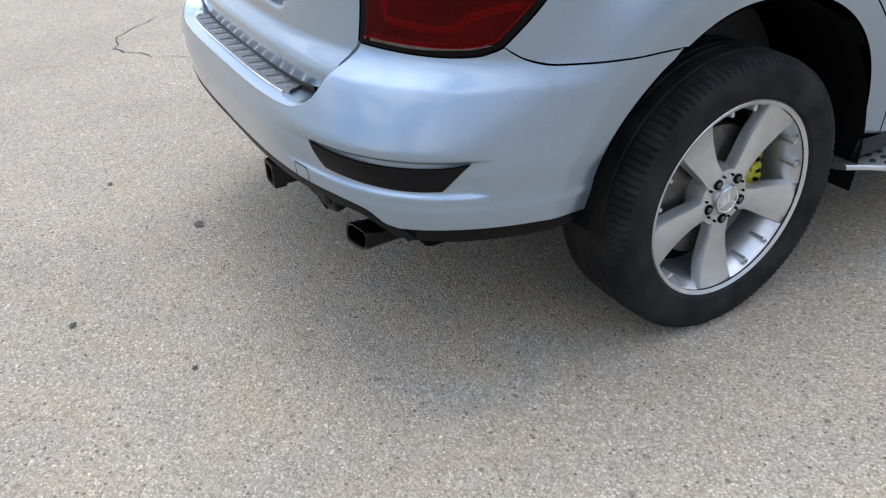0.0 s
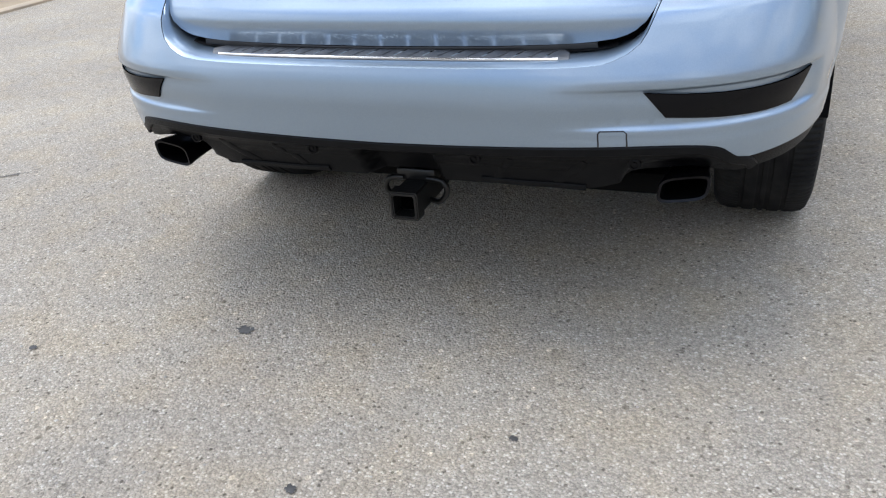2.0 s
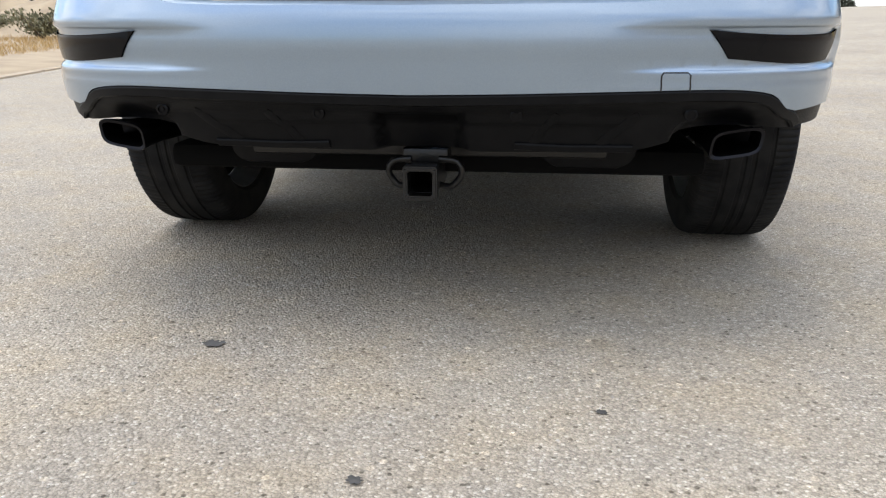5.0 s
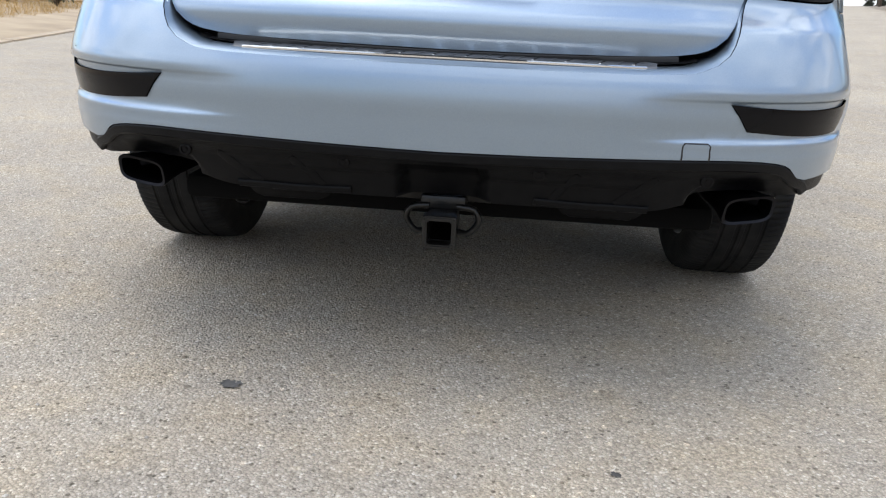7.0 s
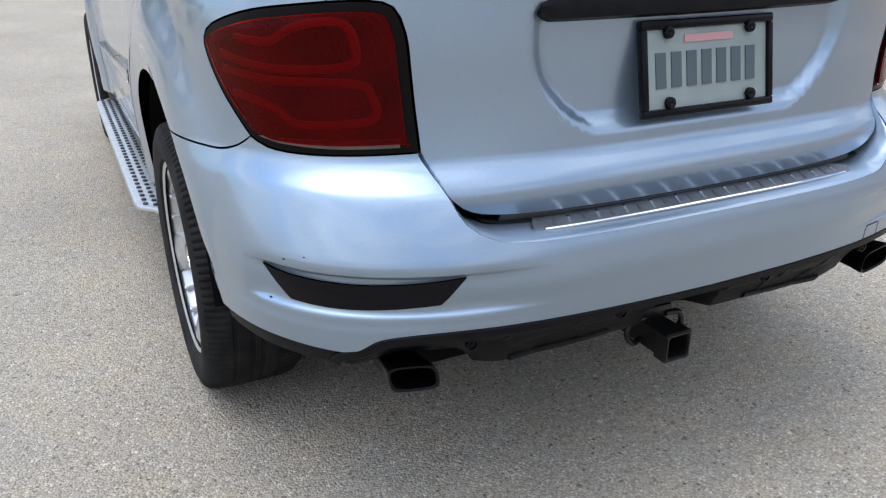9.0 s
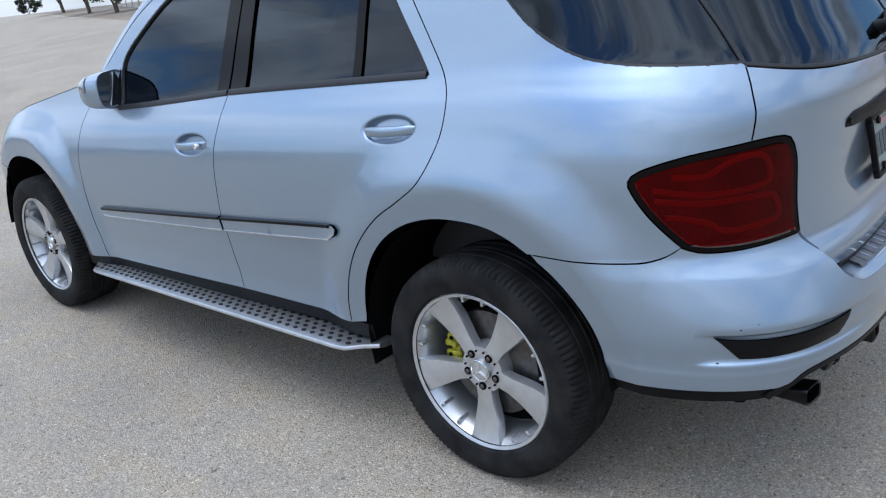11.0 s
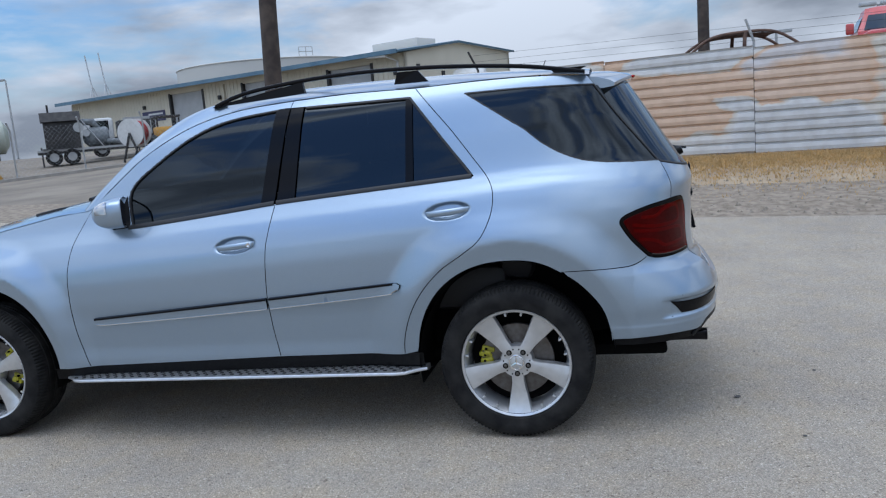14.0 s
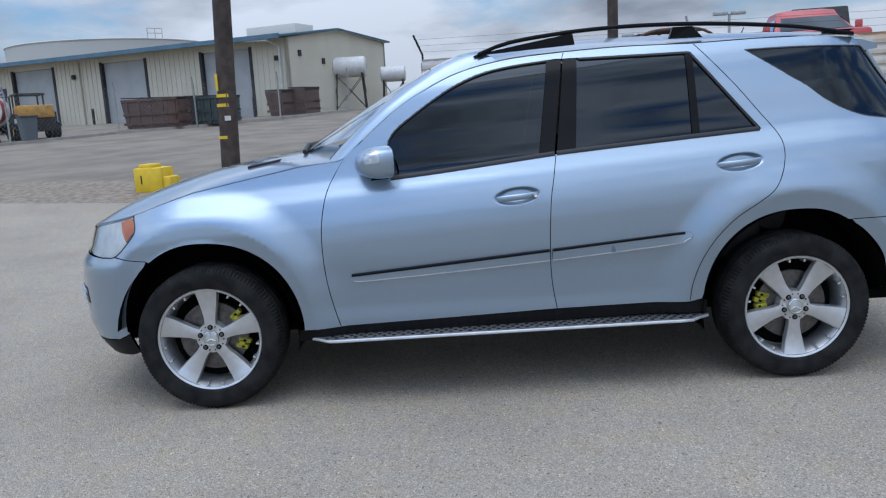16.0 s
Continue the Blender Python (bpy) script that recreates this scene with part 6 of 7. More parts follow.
def stand_tank(o, deg, s):
    g = group("water_tank", "white cylindrical fuel tank on a tall black stand", "tank", o, deg, "tanks on stands")
    bm = bmesh.new()
    revolve(bm, [(-.85 * s, .01), (-.82 * s, .40 * s), (-.76 * s, .5 * s), (.76 * s, .5 * s), (.82 * s, .40 * s), (.85 * s, .01)], 26)
    bmesh.ops.translate(bm, vec=(0, 0, 2.2), verts=bm.verts)
    t = part("drum", bm, WHITEPAINT, g, smooth=True)
    for x in (-.6 * s, .6 * s):
        for y in (-.4 * s, .4 * s):
            bar("leg", [(x * 1.25, y * 1.35, -.2), (x, y, 1.9)], .035, DARKMETAL, g, sides=6)
        for z in (.1, .95):
            bar("brace", [(x * 1.2, -.5 * s, z), (x * 1.1, .45 * s, z + .9)], .02, DARKMETAL, g, sides=4)
            bar("brace", [(x * 1.2, .5 * s, z), (x * 1.1, -.45 * s, z + .9)], .02, DARKMETAL, g, sides=4)
    for y in (-.45 * s, .45 * s):
        bar("brace", [(-.7 * s, y, .2), (.65 * s, y, 1.8)], .02, DARKMETAL, g, sides=4)
        bar("brace", [(.7 * s, y, .2), (-.65 * s, y, 1.8)], .02, DARKMETAL, g, sides=4)
    bm = bmesh.new()
    bm.faces.new([bm.verts.new((-.856 * s, .16 * s * math.cos(a), 2.2 + .16 * s * math.sin(a))) for a in (math.pi / 2, math.pi * 7 / 6, math.pi * 11 / 6)])
    part("triangle_mark", bm, DARKMETAL, t)


stand_tank((35.4, 6.3, 1.55), 92, 1.0)
stand_tank((37.5, 4.3, 1.2), 92, .8)


# ---- rubbish skips and bins ----
def skip(o, deg, L, W, H, mat, label, size=1.0):
    g = group("skip", label, "skip", o, deg, "skips in the yard", "", size)
    bm = bmesh.new()
    block(bm, (-W / 2, -L / 2, .05), (W / 2, L / 2, H))
    for v in bm.verts:
        if v.co.z < .2 and v.co.y > 0:
            v.co.y -= .25
    part("body", bm, mat, g)
    for z in (.25, H * .5, H - .06):
        boxed("rib", (-W / 2 - .05, -L / 2, z - .05), (W / 2 + .05, L / 2 - .1, z + .05), mat, g)
    for k in range(5):
        yy = -L / 2 + .15 + (L - .5) * k / 4
        boxed("upright", (-W / 2 - .045, yy - .04, .1), (W / 2 + .045, yy + .04, H - .05), mat, g)
    boxed("lid", (-W / 2 - .02, -L / 2, H), (W / 2 + .02, L / 2, H + .05), DARKMETAL, g, m=pose(0, 0, 0, 2, 0, 0))


skip((27.0, 12.9, land(27)), -20, 3.05, 1.6, 1.32, BROWN, "brown rusty steel skip behind the wire fence", .89)
skip((27.2, 10.95, land(27.2)), -20, 1.9, 1.5, 1.25, GREENBIN, "dark green steel bin behind the wire fence", .9)
skip((29.9, 8.7, land(29.9)), -30, .95, 1.0, 1.1, BROWN, "brown steel bin against the warehouse corner")
skip((30.3, 7.8, land(30.3)), -30, .9, 1.0, 1.15, BROWN, "brown steel bin against the warehouse corner")


# ---- wire fence along the yard ----
def wire_fence(name, pts, h, label):
    g = group(name, label, "fence")
    for a, b in zip(pts, pts[1:]):
        a, b = Vector((*a, land(a[0]))), Vector((*b, land(b[0])))
        n = max(1, round((b - a).length / 3.0))
        for k in range(n):
            p = a.lerp(b, k / n)
            bar("fence_post", [p - Vector((0, 0, .3)), p + Vector((0, 0, h)), p + Vector((-.12, 0, h + .28))], .032, GALV, g, sides=6)
        bar("bottom_rail", [a + Vector((0, 0, .06)), b + Vector((0, 0, .06))], .03, GALV, g, sides=5)
        verts, faces = [], []
        L = (b - a).length
        d = (b - a) / L
        s = .16
        m = int(L / s)
        for k in range(-int(h / s), m):
            for sg in (0, 1):
                u0, u1 = k * s, k * s + h
                p, q = (u0, 0), (u1, h)
                if p[0] < 0:
                    p = (0, -u0)
                if q[0] > L:
                    q = (L, h - (u1 - L))
                z0, z1 = (p[1], q[1]) if sg == 0 else (h - p[1], h - q[1])
                A, B = a + d * p[0] + Vector((0, 0, z0 + .05)), a + d * q[0] + Vector((0, 0, z1 + .05))
                i = len(verts)
                verts += [A + Vector((0, 0, .003)), A - Vector((0, 0, .003)), B - Vector((0, 0, .003)), B + Vector((0, 0, .003))]
                faces.append((i, i + 1, i + 2, i + 3))
        w = put("wire_mesh", mesh_of("wire_mesh", verts, faces, smooth=False), GALV, g)
        tagged(w, kind="stuff")
    return g


wire_fence("wire_fence", [(31.6, 6.0), (28.4, 8.5), (26.5, 11.4), (25.3, 14.0), (22.3, 16.5), (18.5, 19.0), (15.6, 21.0)], 1.65, "galvanised chain-link fence along the yard")
wire_fence("wire_fence", [(15.6, 21.0), (18.2, 29.3), (21.0, 36.6), (25.0, 47.0), (30.0, 60.0)], 1.75, "galvanised chain-link fence behind the trees")
bm = bmesh.new()
for a, b in (((31.6, 6.0), (28.4, 8.5)), ((28.4, 8.5), (26.5, 11.4)), ((26.5, 11.4), (25.3, 14.0)), ((25.3, 14.0), (22.3, 16.5)), ((22.3, 16.5), (18.5, 19.0)), ((18.5, 19.0), (15.6, 21.0))):
    a, b = Vector((*a, land(a[0]))), Vector((*b, land(b[0])))
    d = (b - a).normalized()
    s = Vector((-d.y, d.x, 0)) * .18
    vs = [bm.verts.new(p + Vector((0, 0, h))) for h in (-.2, .10) for p in (a - s, b - s, b + s, a + s)]
    bm.faces.new(vs[4:])
    for k in range(4):
        bm.faces.new((vs[k], vs[(k + 1) % 4], vs[4 + (k + 1) % 4], vs[4 + k]))
tagged(part("fence_footing", bm, CONCRETE, None, "low concrete strip under the wire fence"), "", "kerb", "", "structure")


# ---- machines ----
def tyre_ring(bm, x, y, z, r, w):
    rings = []
    for k in range(22):
        c, s = math.cos(k * math.tau / 22), math.sin(k * math.tau / 22)
        rings.append([bm.verts.new((x + a, y + rr * c, z + rr * s)) for a, rr in ((-w, r * .55), (-w, r * .92), (-w * .6, r), (w * .6, r), (w, r * .92), (w, r * .55))])
    for k in range(22):
        p, q = rings[k], rings[(k + 1) % 22]
        for i in range(5):
            bm.faces.new((p[i], p[i + 1], q[i + 1], q[i]))


def wheel_at(g, x, y, r, w, hub=GALV):
    bm = bmesh.new()
    tyre_ring(bm, x, y, r, r, w)
    t = part("wheel", bm, TYRE, g, "black tyre", True, 40)
    bm = bmesh.new()
    for sx in (-1, 1):
        bm.faces.new([bm.verts.new((x + sx * w * .7, y + r * .58 * math.cos(a), r + r * .58 * math.sin(a))) for a in (k * math.tau / 16 for k in range(16))])
    part("rim", bm, hub, t)


# backhoe loader with its digging arm folded up
dig = group("backhoe", "yellow backhoe loader with its arm folded up behind a fence", "excavator", (19.2, 22.1, land(19.2)), -20, "", "", .77)
boxed("chassis", (-.5, -1.8, .5), (.5, 1.9, 1.1), DIGYELLOW, dig, bevel=.06)
boxed("engine_hood", (-.45, .5, 1.05), (.45, 1.9, 1.65), DIGYELLOW, dig, bevel=.08)
cab = boxed("cab", (-.70, -1.0, 1.0), (.70, .45, 1.55), DIGYELLOW, dig, bevel=.05)
boxed("cab_roof", (-.80, -1.1, 2.55), (.80, .55, 2.68), DIGYELLOW, cab, bevel=.05)
for x in (-.68, .68):
    for y in (-.95, .4):
        bar("cab_post", [(x, y, 1.5), (x * .97, y, 2.58)], .045, DARKMETAL, cab, sides=6)
    boxed("cab_glass", (x - .006, -.9, 1.56), (x + .006, .36, 2.54), glass_material("green_cab_glass", (.30, .42, .38)) if x < 0 else CLEAR, cab)
for y in (-.97, .42):
    boxed("cab_glass", (-.62, y - .006, 1.56), (.62, y + .006, 2.54), CLEAR, cab)
boxed("operator_seat", (-.25, -.5, 1.3), (.25, 0, 2.1), DARKMETAL, cab, bevel=.05)
for x in (-.75, .75):
    wheel_at(dig, x, -.85, .68, .22, DIGYELLOW)
    wheel_at(dig, x, 1.45, .45, .17, DIGYELLOW)
bar("boom", [(0, -1.8, .9), (0, -2.35, 2.0), (0, -2.0, 3.55)], [.20, .25, .17], DIGYELLOW, dig, "yellow boom", sides=4)
bar("dipper", [(0, -2.0, 3.5), (0, -2.75, 1.9), (0, -2.7, 1.3)], [.18, .14, .12], DIGYELLOW, dig, "yellow dipper arm", sides=4)
bar("hydraulic_ram", [(.16, -2.1, 1.1), (.16, -2.1, 3.0)], .05, GALV, dig)
boxed("bucket", (-.35, -2.95, .75), (.35, -2.3, 1.3), DARKMETAL, dig, bevel=.08)
boxed("loader_bucket", (-1.05, 2.3, .15), (1.05, 2.9, .85), DIGYELLOW, dig, bevel=.06)
for x in (-.5, .5):
    bar("loader_arm", [(x, .7, 1.3), (x, 1.9, 1.05), (x, 2.5, .5)], .09, DIGYELLOW, dig, sides=4)
for x in (-1, 1):
    bar("outrigger", [(x * .5, -1.9, .9), (x * 1.0, -2.0, .05)], .08, DIGYELLOW, dig, sides=4)

PUMPGREY = material("grimy_grey_paint", (.16, .18, .19), .6, second=(.09, .10, .105), scale=5)
# twin-axle trailer with a pump engine
trl = group("pump_trailer", "grey twin-axle trailer carrying a diesel pump", "trailer", (25.75, 21.5, land(25.75)), 38, "", "", .86)
boxed("deck", (-.8, -2.6, .55), (.8, 2.2, .68), DARKMETAL, trl, bevel=.02)
bar("drawbar", [(0, -2.6, .6), (0, -3.9, .55)], .06, DARKMETAL, trl)
for x in (-.85, .85):
    for y in (.7, 1.5):
        wheel_at(trl, x, y, .38, .12)
    boxed("mudguard", (x - .15, .25, .78), (x + .15, 1.95, .82), DARKMETAL, trl)
boxed("engine", (-.55, .2, .68), (.55, 1.8, 2.1), DARKMETAL, trl, "dark diesel engine", bevel=.06)
loft("engine_canopy", [[(-.7, y, 2.1), (-.35, y, 2.55), (.35, y, 2.45), (.7, y, 2.1)] for y in (.1, 1.9)], DARKMETAL, trl, smooth=False)
bar("exhaust_stack", [(.3, 1.5, 2.3), (.3, 1.5, 2.95)], .05, DARKMETAL, trl)
bm = bmesh.new()
revolve(bm, [(-.55, .05), (-.55, .42), (-.45, .50), (.35, .50), (.50, .36), (.62, .20), (.66, .04)], 24)
bmesh.ops.transform(bm, matrix=Matrix.Translation((-.1, -.55, 1.22)) @ pose(0, 0, 0, 0, 0, 90), verts=bm.verts)
part("pump_housing", bm, PUMPGREY, trl, "grey drum-shaped pump housing", True)
bar("pump_pipe", [(-.1, -.6, 1.65), (-.1, -.45, 1.98), (-.05, .2, 2.02)], .17, PUMPGREY, trl, sides=10)
bar("outlet_pipe", [(-.5, -1.0, 1.0), (-.75, -1.5, .95), (-.75, -2.3, .85)], .13, PUMPGREY, trl, sides=10)
for y, z, r in ((.25, 1.75, .24), (-.05, 1.45, .17)):
    bm = bmesh.new()
    revolve(bm, [(-.04, .01), (-.04, r), (.04, r), (.04, .01)], 20)
    bmesh.ops.translate(bm, vec=(-.64, y, z), verts=bm.verts)
    part("pulley", bm, GALV, trl, "grey belt pulley", True, 40)
for y in (.45, .75, 1.05, 1.35):
    boxed("engine_louvre", (-.575, y, 1.0), (-.55, y + .18, 1.9), DARKMETAL, trl, bevel=.01)
for y in (-2.4, 2.0):
    bar("jack_leg", [(-.7, y, -.05), (-.7, y, .9)], .04, DARKMETAL, trl, sides=6)
boxed("deck_rail", (-.84, -2.6, .66), (-.78, 2.2, .76), GALV, trl)
bar("stay", [(-.6, .1, 2.1), (-.7, -.8, .7)], .03, GALV, trl)

# flat-bed truck with a hose reel
trk = group("service_truck", "white service truck with black side bins", "truck", (28.5, 21.2, land(28.5)), 38, "", "", .78)
boxed("chassis", (-.5, -2.4, .55), (.5, 2.2, .8), DARKMETAL, trk)
boxed("bed", (-1.0, -2.5, .85), (1.0, .8, 1.1), DARKMETAL, trk, bevel=.03)
boxed("side_bin", (-1.0, -1.6, 1.1), (-.1, .6, 2.0), DARKMETAL, trk, "black louvred side bin", bevel=.04)
boxed("side_bin", (.1, -1.6, 1.1), (1.0, .6, 2.0), DARKMETAL, trk, "black louvred side bin", bevel=.04)
c = boxed("truck_cab", (-.95, .85, .8), (.95, 2.5, 2.2), WHITEPAINT, trk, "white cab", bevel=.15)
for x in (-.96, .96):
    boxed("cab_window", (x - .01, 1.1, 1.5), (x + .01, 2.1, 2.05), GLASS, c)
for x in (-.8, .8):
    for y in (-1.5, 1.6):
        wheel_at(trk, x, y, .42, .14)
for k in range(7):
    boxed("louvre", (-1.03, -1.5 + .29 * k, 1.15), (-1.0, -1.44 + .29 * k, 1.92), GALV, trk)
boxed("side_panel", (-1.05, -.35, .86), (-1.02, .62, 1.18), WHITEPAINT, trk, "white toolbox door")
boxed("cargo_rail", (-.8, -1.2, 2.02), (.8, .2, 2.16), GALV, trk)
reel = group("hose_reel", "white drum reel wound with red hose", "hose reel", (24.1, 18.05, land(24.1)), 2, "", "", .9)
bm = bmesh.new()
revolve(bm, [(-.34, .02), (-.34, .62), (-.30, .62), (-.30, .1)], 32)
part("flange", bm, WHITEPAINT, reel, "white round flange", True).location = (0, 0, 1.25)
bm = bmesh.new()
revolve(bm, [(.30, .1), (.30, .62), (.34, .62), (.34, .02)], 32)
part("flange", bm, WHITEPAINT, reel, "white round flange", True).location = (0, 0, 1.25)
bm = bmesh.new()
for k in range(7):
    revolve(bm, [(-.28 + .08 * k, .44), (-.26 + .08 * k, .53), (-.22 + .08 * k, .53), (-.20 + .08 * k, .44)], 28)
part("hose", bm, material("red_hose", (.35, .04, .04), .6), reel, "red hose coils", True).location = (0, 0, 1.25)
for x in (-.42, .42):
    bar("reel_stand", [(x, -.45, -.1), (x, 0, 1.25)], .05, DARKMETAL, reel)
    bar("reel_stand", [(x, .45, -.1), (x, 0, 1.25)], .05, DARKMETAL, reel)
skid = group("skid_steer", "small yellow and black skid-steer loader", "loader", (24.6, 16.85, land(24.6)), -50, "", "", .82)
boxed("body", (-.75, -.9, .35), (.75, .9, 1.15), DARKMETAL, skid, bevel=.06)
boxed("engine_cover", (-.72, -1.05, .95), (.72, -.1, 1.5), DIGYELLOW, skid, "yellow engine cover", bevel=.06)
scab = boxed("cab", (-.55, -.2, 1.1), (.55, .85, 1.25), DARKMETAL, skid)
boxed("cab_roof", (-.6, -.3, 1.95), (.6, .9, 2.05), DARKMETAL, scab, bevel=.03)
for x in (-.52, .52):
    for y in (-.2, .8):
        bar("cab_post", [(x, y, 1.2), (x, y, 1.97)], .04, DARKMETAL, scab, sides=5)
for x in (-.8, .8):
    for y in (-.5, .5):
        wheel_at(skid, x, y, .38, .15, DIGYELLOW)
boxed("white_bar", (-.764, -.8, .75), (-.752, -.2, .95), WHITEPAINT, skid)
bin_ = group("wheeled_bin", "grey plastic wheeled refuse bin by the wire fence", "bin", (22.9, 16.15, land(22.9)), -40, "", "", .92)
loft("bin_body", [[(-.25 * s, -.28 * s, z), (.25 * s, -.28 * s, z), (.25 * s, .28 * s, z), (-.25 * s, .28 * s, z)] for s, z in ((.8, .0), (1.05, .95))], material("grey_bin", (.10, .12, .13), .6), bin_, smooth=False, close=True, caps=True)
boxed("bin_lid", (-.30, -.33, .95), (.30, .33, 1.02), GREENBIN, bin_, bevel=.02)

# ---- little house, lamp posts ----
ho = group("house", "small pale house with a red roof beyond the trees", "house", (37.5, 44.2, land(37)), -40, "", "", 1.06)
boxed("wall", (-2.2, -2.0, -.3), (2.2, 2.0, 2.2), HOUSE, ho)
loft("roof", [[(-2.6, y, 2.1), (0, y, 3.3), (2.6, y, 2.1), (2.4, y, 2.05), (0, y, 3.1), (-2.4, y, 2.05)] for y in (-2.3, 2.3)], TILE, ho, smooth=False, close=True, caps=True)
w_ = boxed("window", (-2.23, -.9, 1.0), (-2.20, -.1, 1.7), WHITEPAINT, ho, "white framed window")
boxed("pane", (-2.24, -.82, 1.06), (-2.232, -.18, 1.64), GLASS, w_)


def lamp_post(o, h, label, heads=1):
    g = group("lamp_post", label, "street lamp", o, 0, "lamp posts")
    bar("post", [(0, 0, -.3), (0, 0, h)], [.09, .06], GALV, g)
    for k in range(heads):
        s = -1 if k else 1
        boxed("lamp_head", (-.15, s * .1 if s > 0 else -.75, h - .05), (.15, .75 if s > 0 else -.1, h + .12), GALV, g, bevel=.03)


lamp_post((52.5, 47.5, 1.6), 6.6, "tall grey lamp post in the yard")
lamp_post((78, 76, 1.6), 7.4, "distant twin-headed lamp post", 2)
lamp_post((84, 66, 1.6), 5.4, "distant twin-headed lamp post", 2)
lamp_post((34, -12, 1.5), 3.6, "twin-headed floodlight post behind the fence", 2)
lamp_post((40, -9, 1.6), 3.2, "twin-headed floodlight post behind the fence", 2)


# ---- trees and plants ----
def leaves(pts, size, rnd, flat=.6):
    verts, faces = [], []
    for p in pts:
        n = Vector((rnd.gauss(0, 1), rnd.gauss(0, 1), rnd.gauss(0, 1) * flat + .5)).normalized()
        a = n.cross(Vector((rnd.random(), rnd.random(), rnd.random() + .1))).normalized()
        b = n.cross(a)
        s = size * rnd.uniform(.6, 1.35)
        i = len(verts)
        verts += [p - a * s, p + b * s * .5 + n * s * .18, p + a * s, p - b * s * .5 + n * s * .18]
        faces.append((i, i + 1, i + 2, i + 3))
    return verts, faces


def tree(o, h, spread, stem, mat, label, seed, n=2600, size=.10):
    rnd = random.Random(seed)
    g = group("tree", label, "tree", o, 0, "trees along the fence")
    bm = bmesh.new()
    tips = []
    for k in range(3):
        a = rnd.uniform(0, math.tau)
        lean = Vector((math.cos(a), math.sin(a), 0)) * spread * .22
        pts = [Vector((.06 * k, .05 * k, -.2)), Vector((0, 0, stem * .6)) + lean * .2, Vector((0, 0, stem)) + lean * .6, Vector((0, 0, stem + (h - stem) * .45)) + lean * 1.3]
        tube(bm, pts, [.11, .08, .06, .03], 8)
        for j in range(6):
            b = rnd.uniform(0, math.tau)
            s = pts[2].lerp(pts[3], rnd.uniform(0, 1))
            e = s + Vector((math.cos(b) * spread * rnd.uniform(.35, .8), math.sin(b) * spread * rnd.uniform(.35, .8), (h - stem) * rnd.uniform(.05, .42)))
            tube(bm, [s, s.lerp(e, .5) + Vector((0, 0, .1)), e], [.035, .022, .010], 5)
            tips.append(e)
        tips.append(pts[3] + Vector((0, 0, (h - stem) * .4)))
    part("trunk", bm, BARK, g, "slim branching trunk", True)
    clumps = []
    for t in tips:
        clumps.append((t, rnd.uniform(.35, .62) * spread * .55))
        for _ in range(2):
            clumps.append((t + Vector((rnd.gauss(0, .28), rnd.gauss(0, .28), rnd.gauss(0, .25))) * spread * .6, rnd.uniform(.22, .42) * spread * .5))
    pts = []
    for _ in range(n):
        c, r = rnd.choice(clumps)
        v = Vector((rnd.gauss(0, 1), rnd.gauss(0, 1), rnd.gauss(0, .8))).normalized() * r * rnd.uniform(.55, 1.08)
        p = c + v
        if p.z > stem * .75:
            pts.append(p)
    v, f = leaves(pts, size, rnd)
    put("crown", mesh_of("crown", v, f, smooth=False), mat, g, "loose leafy crown")


tree((16.6, 25.8, land(16.6)), 3.7, 1.95, .95, LEAF, "bushy green street tree with several stems", 3, 9000, .075)
tree((14.5, 20.5, land(14.5)), 2.65, 1.5, .85, LEAFDARK, "small dark purple-green street tree", 4, 6500, .065)
tree((22.3, 41.2, land(22.3)), 3.6, 2.0, 1.0, LEAF, "bushy green street tree with several stems", 5, 7000, .10)
tree((23.6, 47.4, land(23.6)), 3.5, 2.4, .9, LEAF, "bushy green street tree with several stems", 6, 7000, .10)
tree((25.4, 54.5, land(25.4)), 4.0, 2.3, 1.2, LEAF, "bushy green street tree with several stems", 7, 6000, .11)
tree((20.3, 33.5, land(20.3)), 2.3, .9, .8, LEAFDARK, "small dark purple-green street tree", 8, 1200, .10)
tree((29.0, 66.0, land(29)), 5.2, 3.0, 1.2, LEAF, "bushy green street tree with several stems", 9, 2600, .17)


def shrub(o, r, h, mat, label, seed, n, size, name="shrub", sort="shrubs"):
    rnd = random.Random(seed)
    g = group(name, label, "shrub", o, 0, sort)
    bm = bmesh.new()
    pts = []
    for k in range(14):
        a = rnd.uniform(0, math.tau)
        e = Vector((math.cos(a) * r * rnd.uniform(.2, .9), math.sin(a) * r * rnd.uniform(.2, .9), h * rnd.uniform(.6, 1)))
        tube(bm, [Vector((0, 0, -.1)), e * .5 + Vector((0, 0, .1 * h)), e], [.02, .014, .006], 4)
        for _ in range(n // 14):
            t = rnd.uniform(.25, 1.05)
            pts.append(e * t + Vector((rnd.gauss(0, .2 * r), rnd.gauss(0, .2 * r), rnd.gauss(0, .10 * h))))
    part("stems", bm, BARK, g)
    v, f = leaves(pts, size, rnd)
    put("foliage", mesh_of("foliage", v, f, smooth=False), mat, g)


shrub((15.25, 22.6, land(15.2)), .27, .95, LEAFDARK, "dark spiky shrub on the verge", 31, 280, .10)
shrub((14.1, 20.1, land(14.1)), .30, .8, LEAFDARK, "dark spiky shrub on the verge", 32, 300, .10)
shrub((21.5, 38.2, land(21.5)), .45, 1.1, LEAFDARK, "dark spiky shrub on the verge", 33, 300, .12)

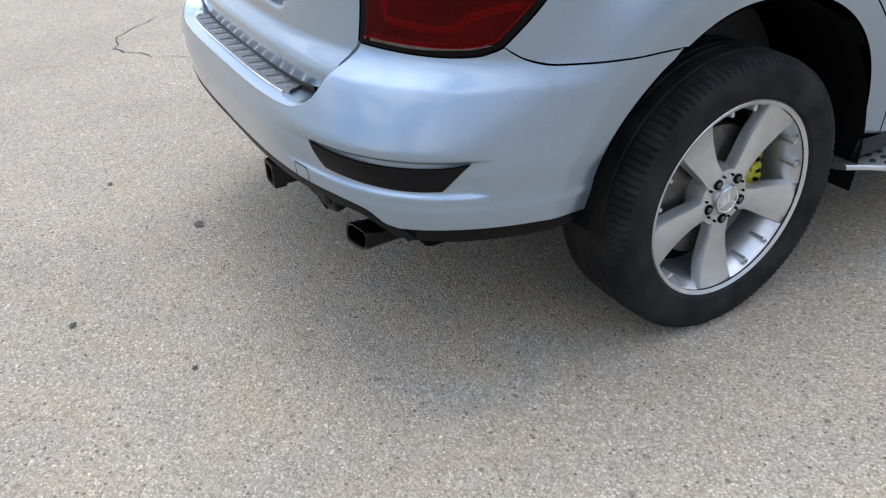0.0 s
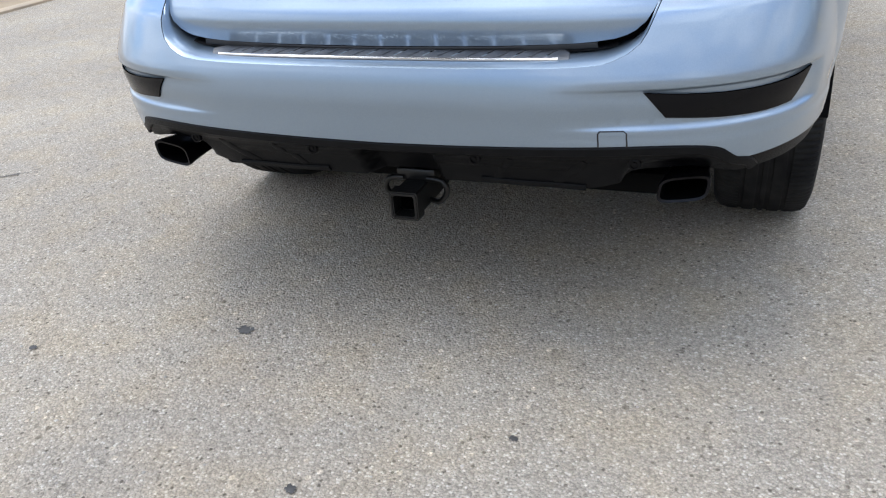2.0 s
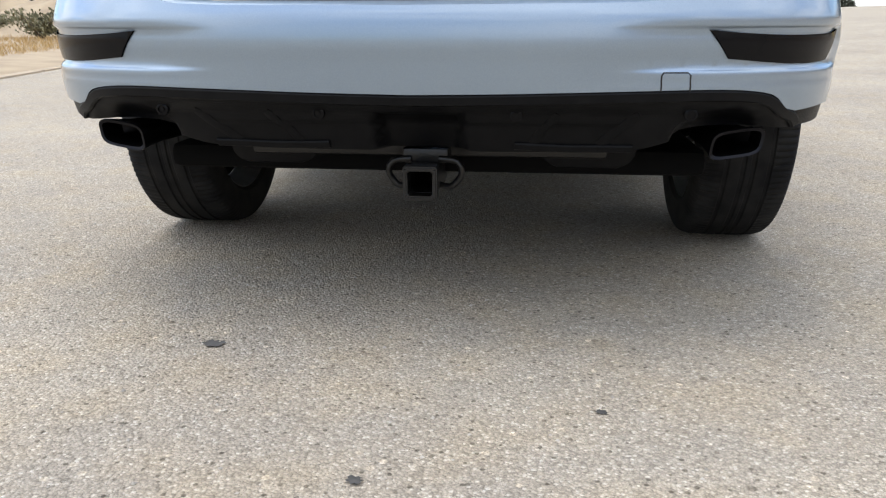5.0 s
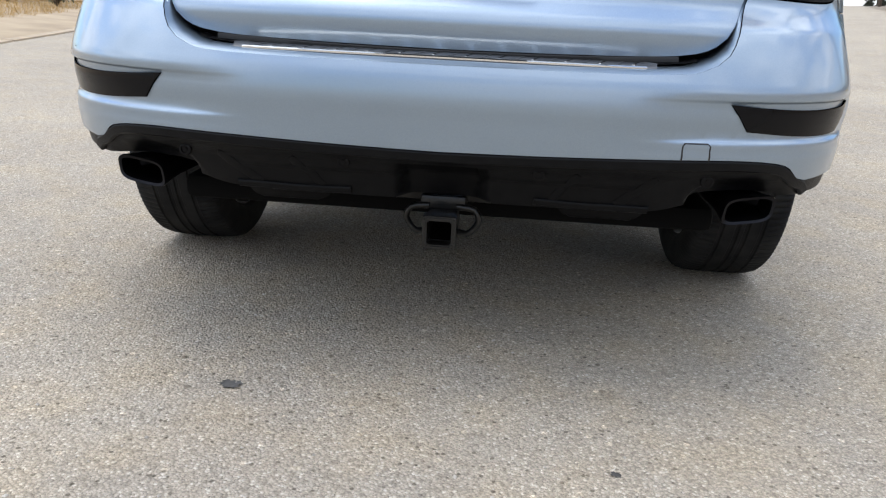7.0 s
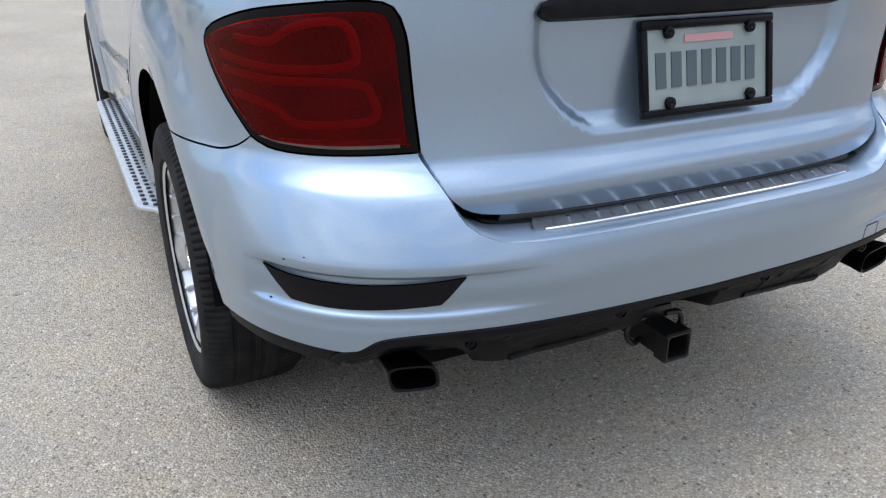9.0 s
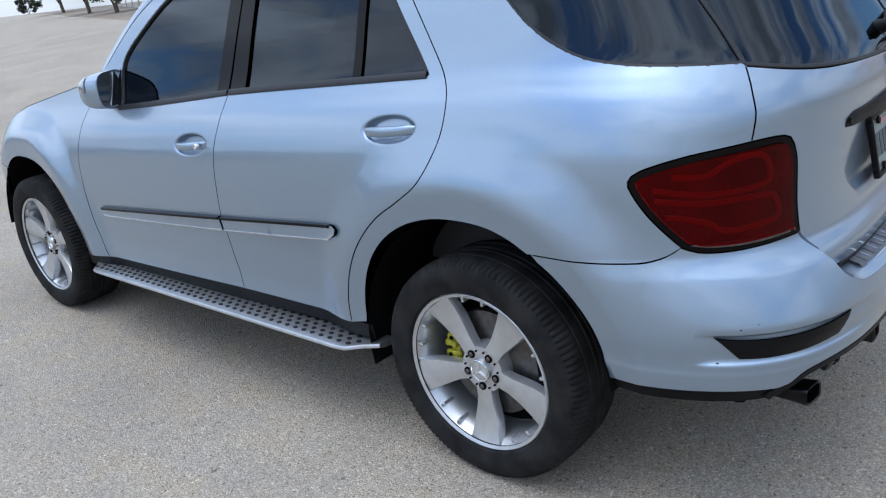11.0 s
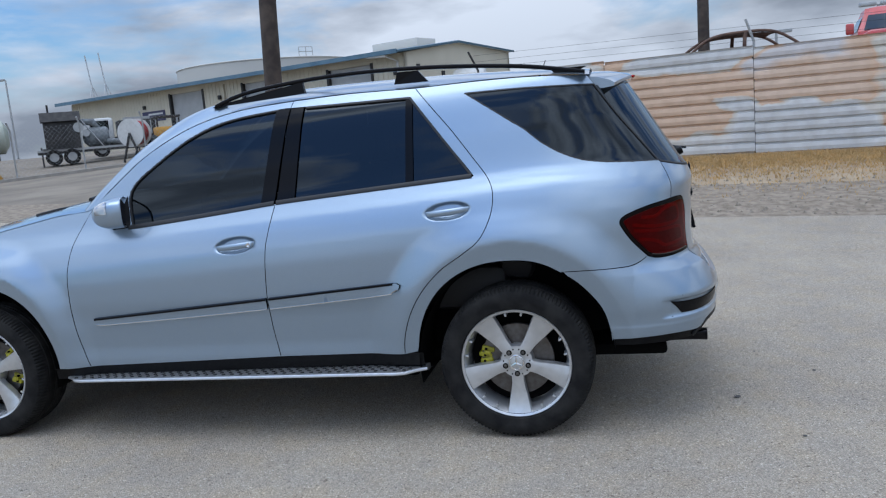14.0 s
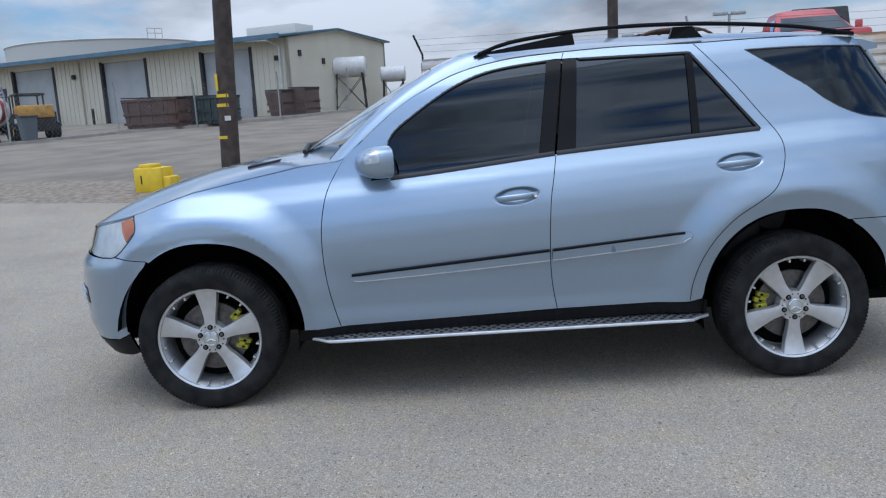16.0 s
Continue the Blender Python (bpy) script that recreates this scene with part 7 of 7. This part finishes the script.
# grass on the far verge and the near dirt bank
def grass(name, spots, label, size=.16, wide=.007):
    rnd = random.Random(len(spots))
    verts, faces = [], []
    for x, y, z, s in spots:
        for _ in range(3):
            a = rnd.uniform(0, math.tau)
            w = Vector((math.cos(a), math.sin(a), 0)) * wide * s
            t = Vector((rnd.gauss(0, .5), rnd.gauss(0, .5), 1)) * size * s * rnd.uniform(.5, 1)
            p = Vector((x + rnd.gauss(0, .04), y + rnd.gauss(0, .04), z - .01))
            i = len(verts)
            verts += [p - w, p + w, p + t]
            faces.append((i, i + 1, i + 2))
    ob = put(name, mesh_of(name, verts, faces, smooth=False), GRASS, None, label)
    tagged(ob, "", "grass", "", "stuff")


rnd = random.Random(77)
spots = []
while len(spots) < 56000:
    y = rnd.uniform(-22, 3)
    x = 10.95 + .27 * y - abs(rnd.gauss(0, 1.35)) - .1
    if x > road_edge(y) + .9:
        spots.append((x, y, land(x), rnd.uniform(.5, 1.1)))
grass("dry_grass", spots, "short dry yellow grass below the metal fence", .070)
rnd = random.Random(78)
RUBBLE = material("dusty_rubble", (.16, .135, .105), .95, second=(.30, .26, .21), scale=14)
verts, faces = [], []
for _ in range(5000):
    y = rnd.uniform(-18, 6)
    x = road_edge(y) + abs(rnd.gauss(0, 1.6)) + .1
    r = rnd.choice((.010, .014, .02, .03))
    b = len(verts)
    for k in range(4):
        verts.append((x + r * rnd.uniform(.6, 1.3) * math.cos(k * 1.57), y + r * rnd.uniform(.6, 1.3) * math.sin(k * 1.57), land(x) - .004))
    verts.append((x, y, land(x) + r * rnd.uniform(.4, .9)))
    faces += [(b + k, b + (k + 1) % 4, b + 4) for k in range(4)]
tagged(put("verge_rubble", mesh_of("verge_rubble", verts, faces, smooth=False), RUBBLE, None, "loose rubble and gravel on the road verge"), "", "gravel", "", "stuff")

# near bank: dirt mounds, dry grass, scrub and dark trees beyond
def mound(o, rx, ry, h, seed, label):
    rnd = random.Random(seed)
    bm = bmesh.new()
    rows = []
    for i in range(10):
        t = i / 9
        rows.append([bm.verts.new((o[0] + rx * t * math.cos(a) * (1 + .15 * math.sin(3 * a + seed)), o[1] + ry * t * math.sin(a), o[2] - .05 + h * (math.cos(math.pi * t) * .5 + .5) * (1 + .25 * math.sin(5 * a + seed * 2) * t))) for a in (k * math.tau / 28 for k in range(28))])
    for a, b in zip(rows, rows[1:]):
        for k in range(28):
            bm.faces.new((a[k], a[(k + 1) % 28], b[(k + 1) % 28], b[k]))
    tagged(part("dirt_mound", bm, DIRT, None, label, True, 80), "", "mound", "mounds on the verge")


mound((-14.5, 22, .2), 4.5, 4.0, 1.15, 1, "bare tan dirt mound beyond the kerb")
mound((-20.5, 26, .2), 5, 4.5, 1.5, 2, "bare tan dirt mound beyond the kerb")
mound((-10.5, 28, .2), 4, 4.0, 1.0, 3, "bare tan dirt mound beyond the kerb")
rnd = random.Random(79)
spots = []
for _ in range(15000):
    y = rnd.uniform(6, 34)
    a = abs(rnd.gauss(0, 4.5))
    x = kerb_line(y) - 1.5 - a
    if math.sin(1.3 * x + .6 * y) + math.sin(.9 * y - .5 * x) > -.5:
        spots.append((x, y, .09 + .017 * min(a, 6.5), rnd.uniform(.4, 1.3)))
grass("bank_grass", spots, "short patchy dry yellow grass on the dirt bank", .15, .004)
for k in range(9):
    rr = random.Random(200 + k)
    shrub((-9.5 - 1.7 * k + rr.uniform(-1, 1), 16.5 + rr.uniform(-2, 4), .2), .8, .6, SCRUB, "low grey-green dry scrub bush on the bank", 210 + k, 1100, .055, sort="scrub on the bank")
for k in range(10):
    rr = random.Random(300 + k)
    tree((-44 + 4.2 * k + rr.uniform(-1, 1), 52 + rr.uniform(-4, 4), .2), rr.uniform(4.5, 6.0), 3.0, .8, LEAFDARK, "dark dense tree beyond the dirt bank", 310 + k, 1500, .26)
# far end of the road
far = group("far_sheds", "low pale sheds on the horizon at the road's end", "building", (60, 330, land(60)), -15)
for k, (x, w, h) in enumerate(((-14, 6, 3.0), (0, 9, 3.4), (12, 5, 2.6), (26, 8, 3.2))):
    b = boxed("shed", (x, 0, -1), (x + w, 8, h), WHITEPAINT if k % 2 else WALL, far)
    boxed("shed_roof", (x - .3, -.4, h), (x + w + .3, 8.4, h + .3), DARKMETAL, b)
for k in range(8):
    rr = random.Random(400 + k)
    tree((20 + 14 * k + rr.uniform(-4, 4), 300 + rr.uniform(-20, 20), land(40)), rr.uniform(4, 6), 4.0, 1.0, LEAFDARK, "small distant dark tree at the road's end", 410 + k, 500, .6)
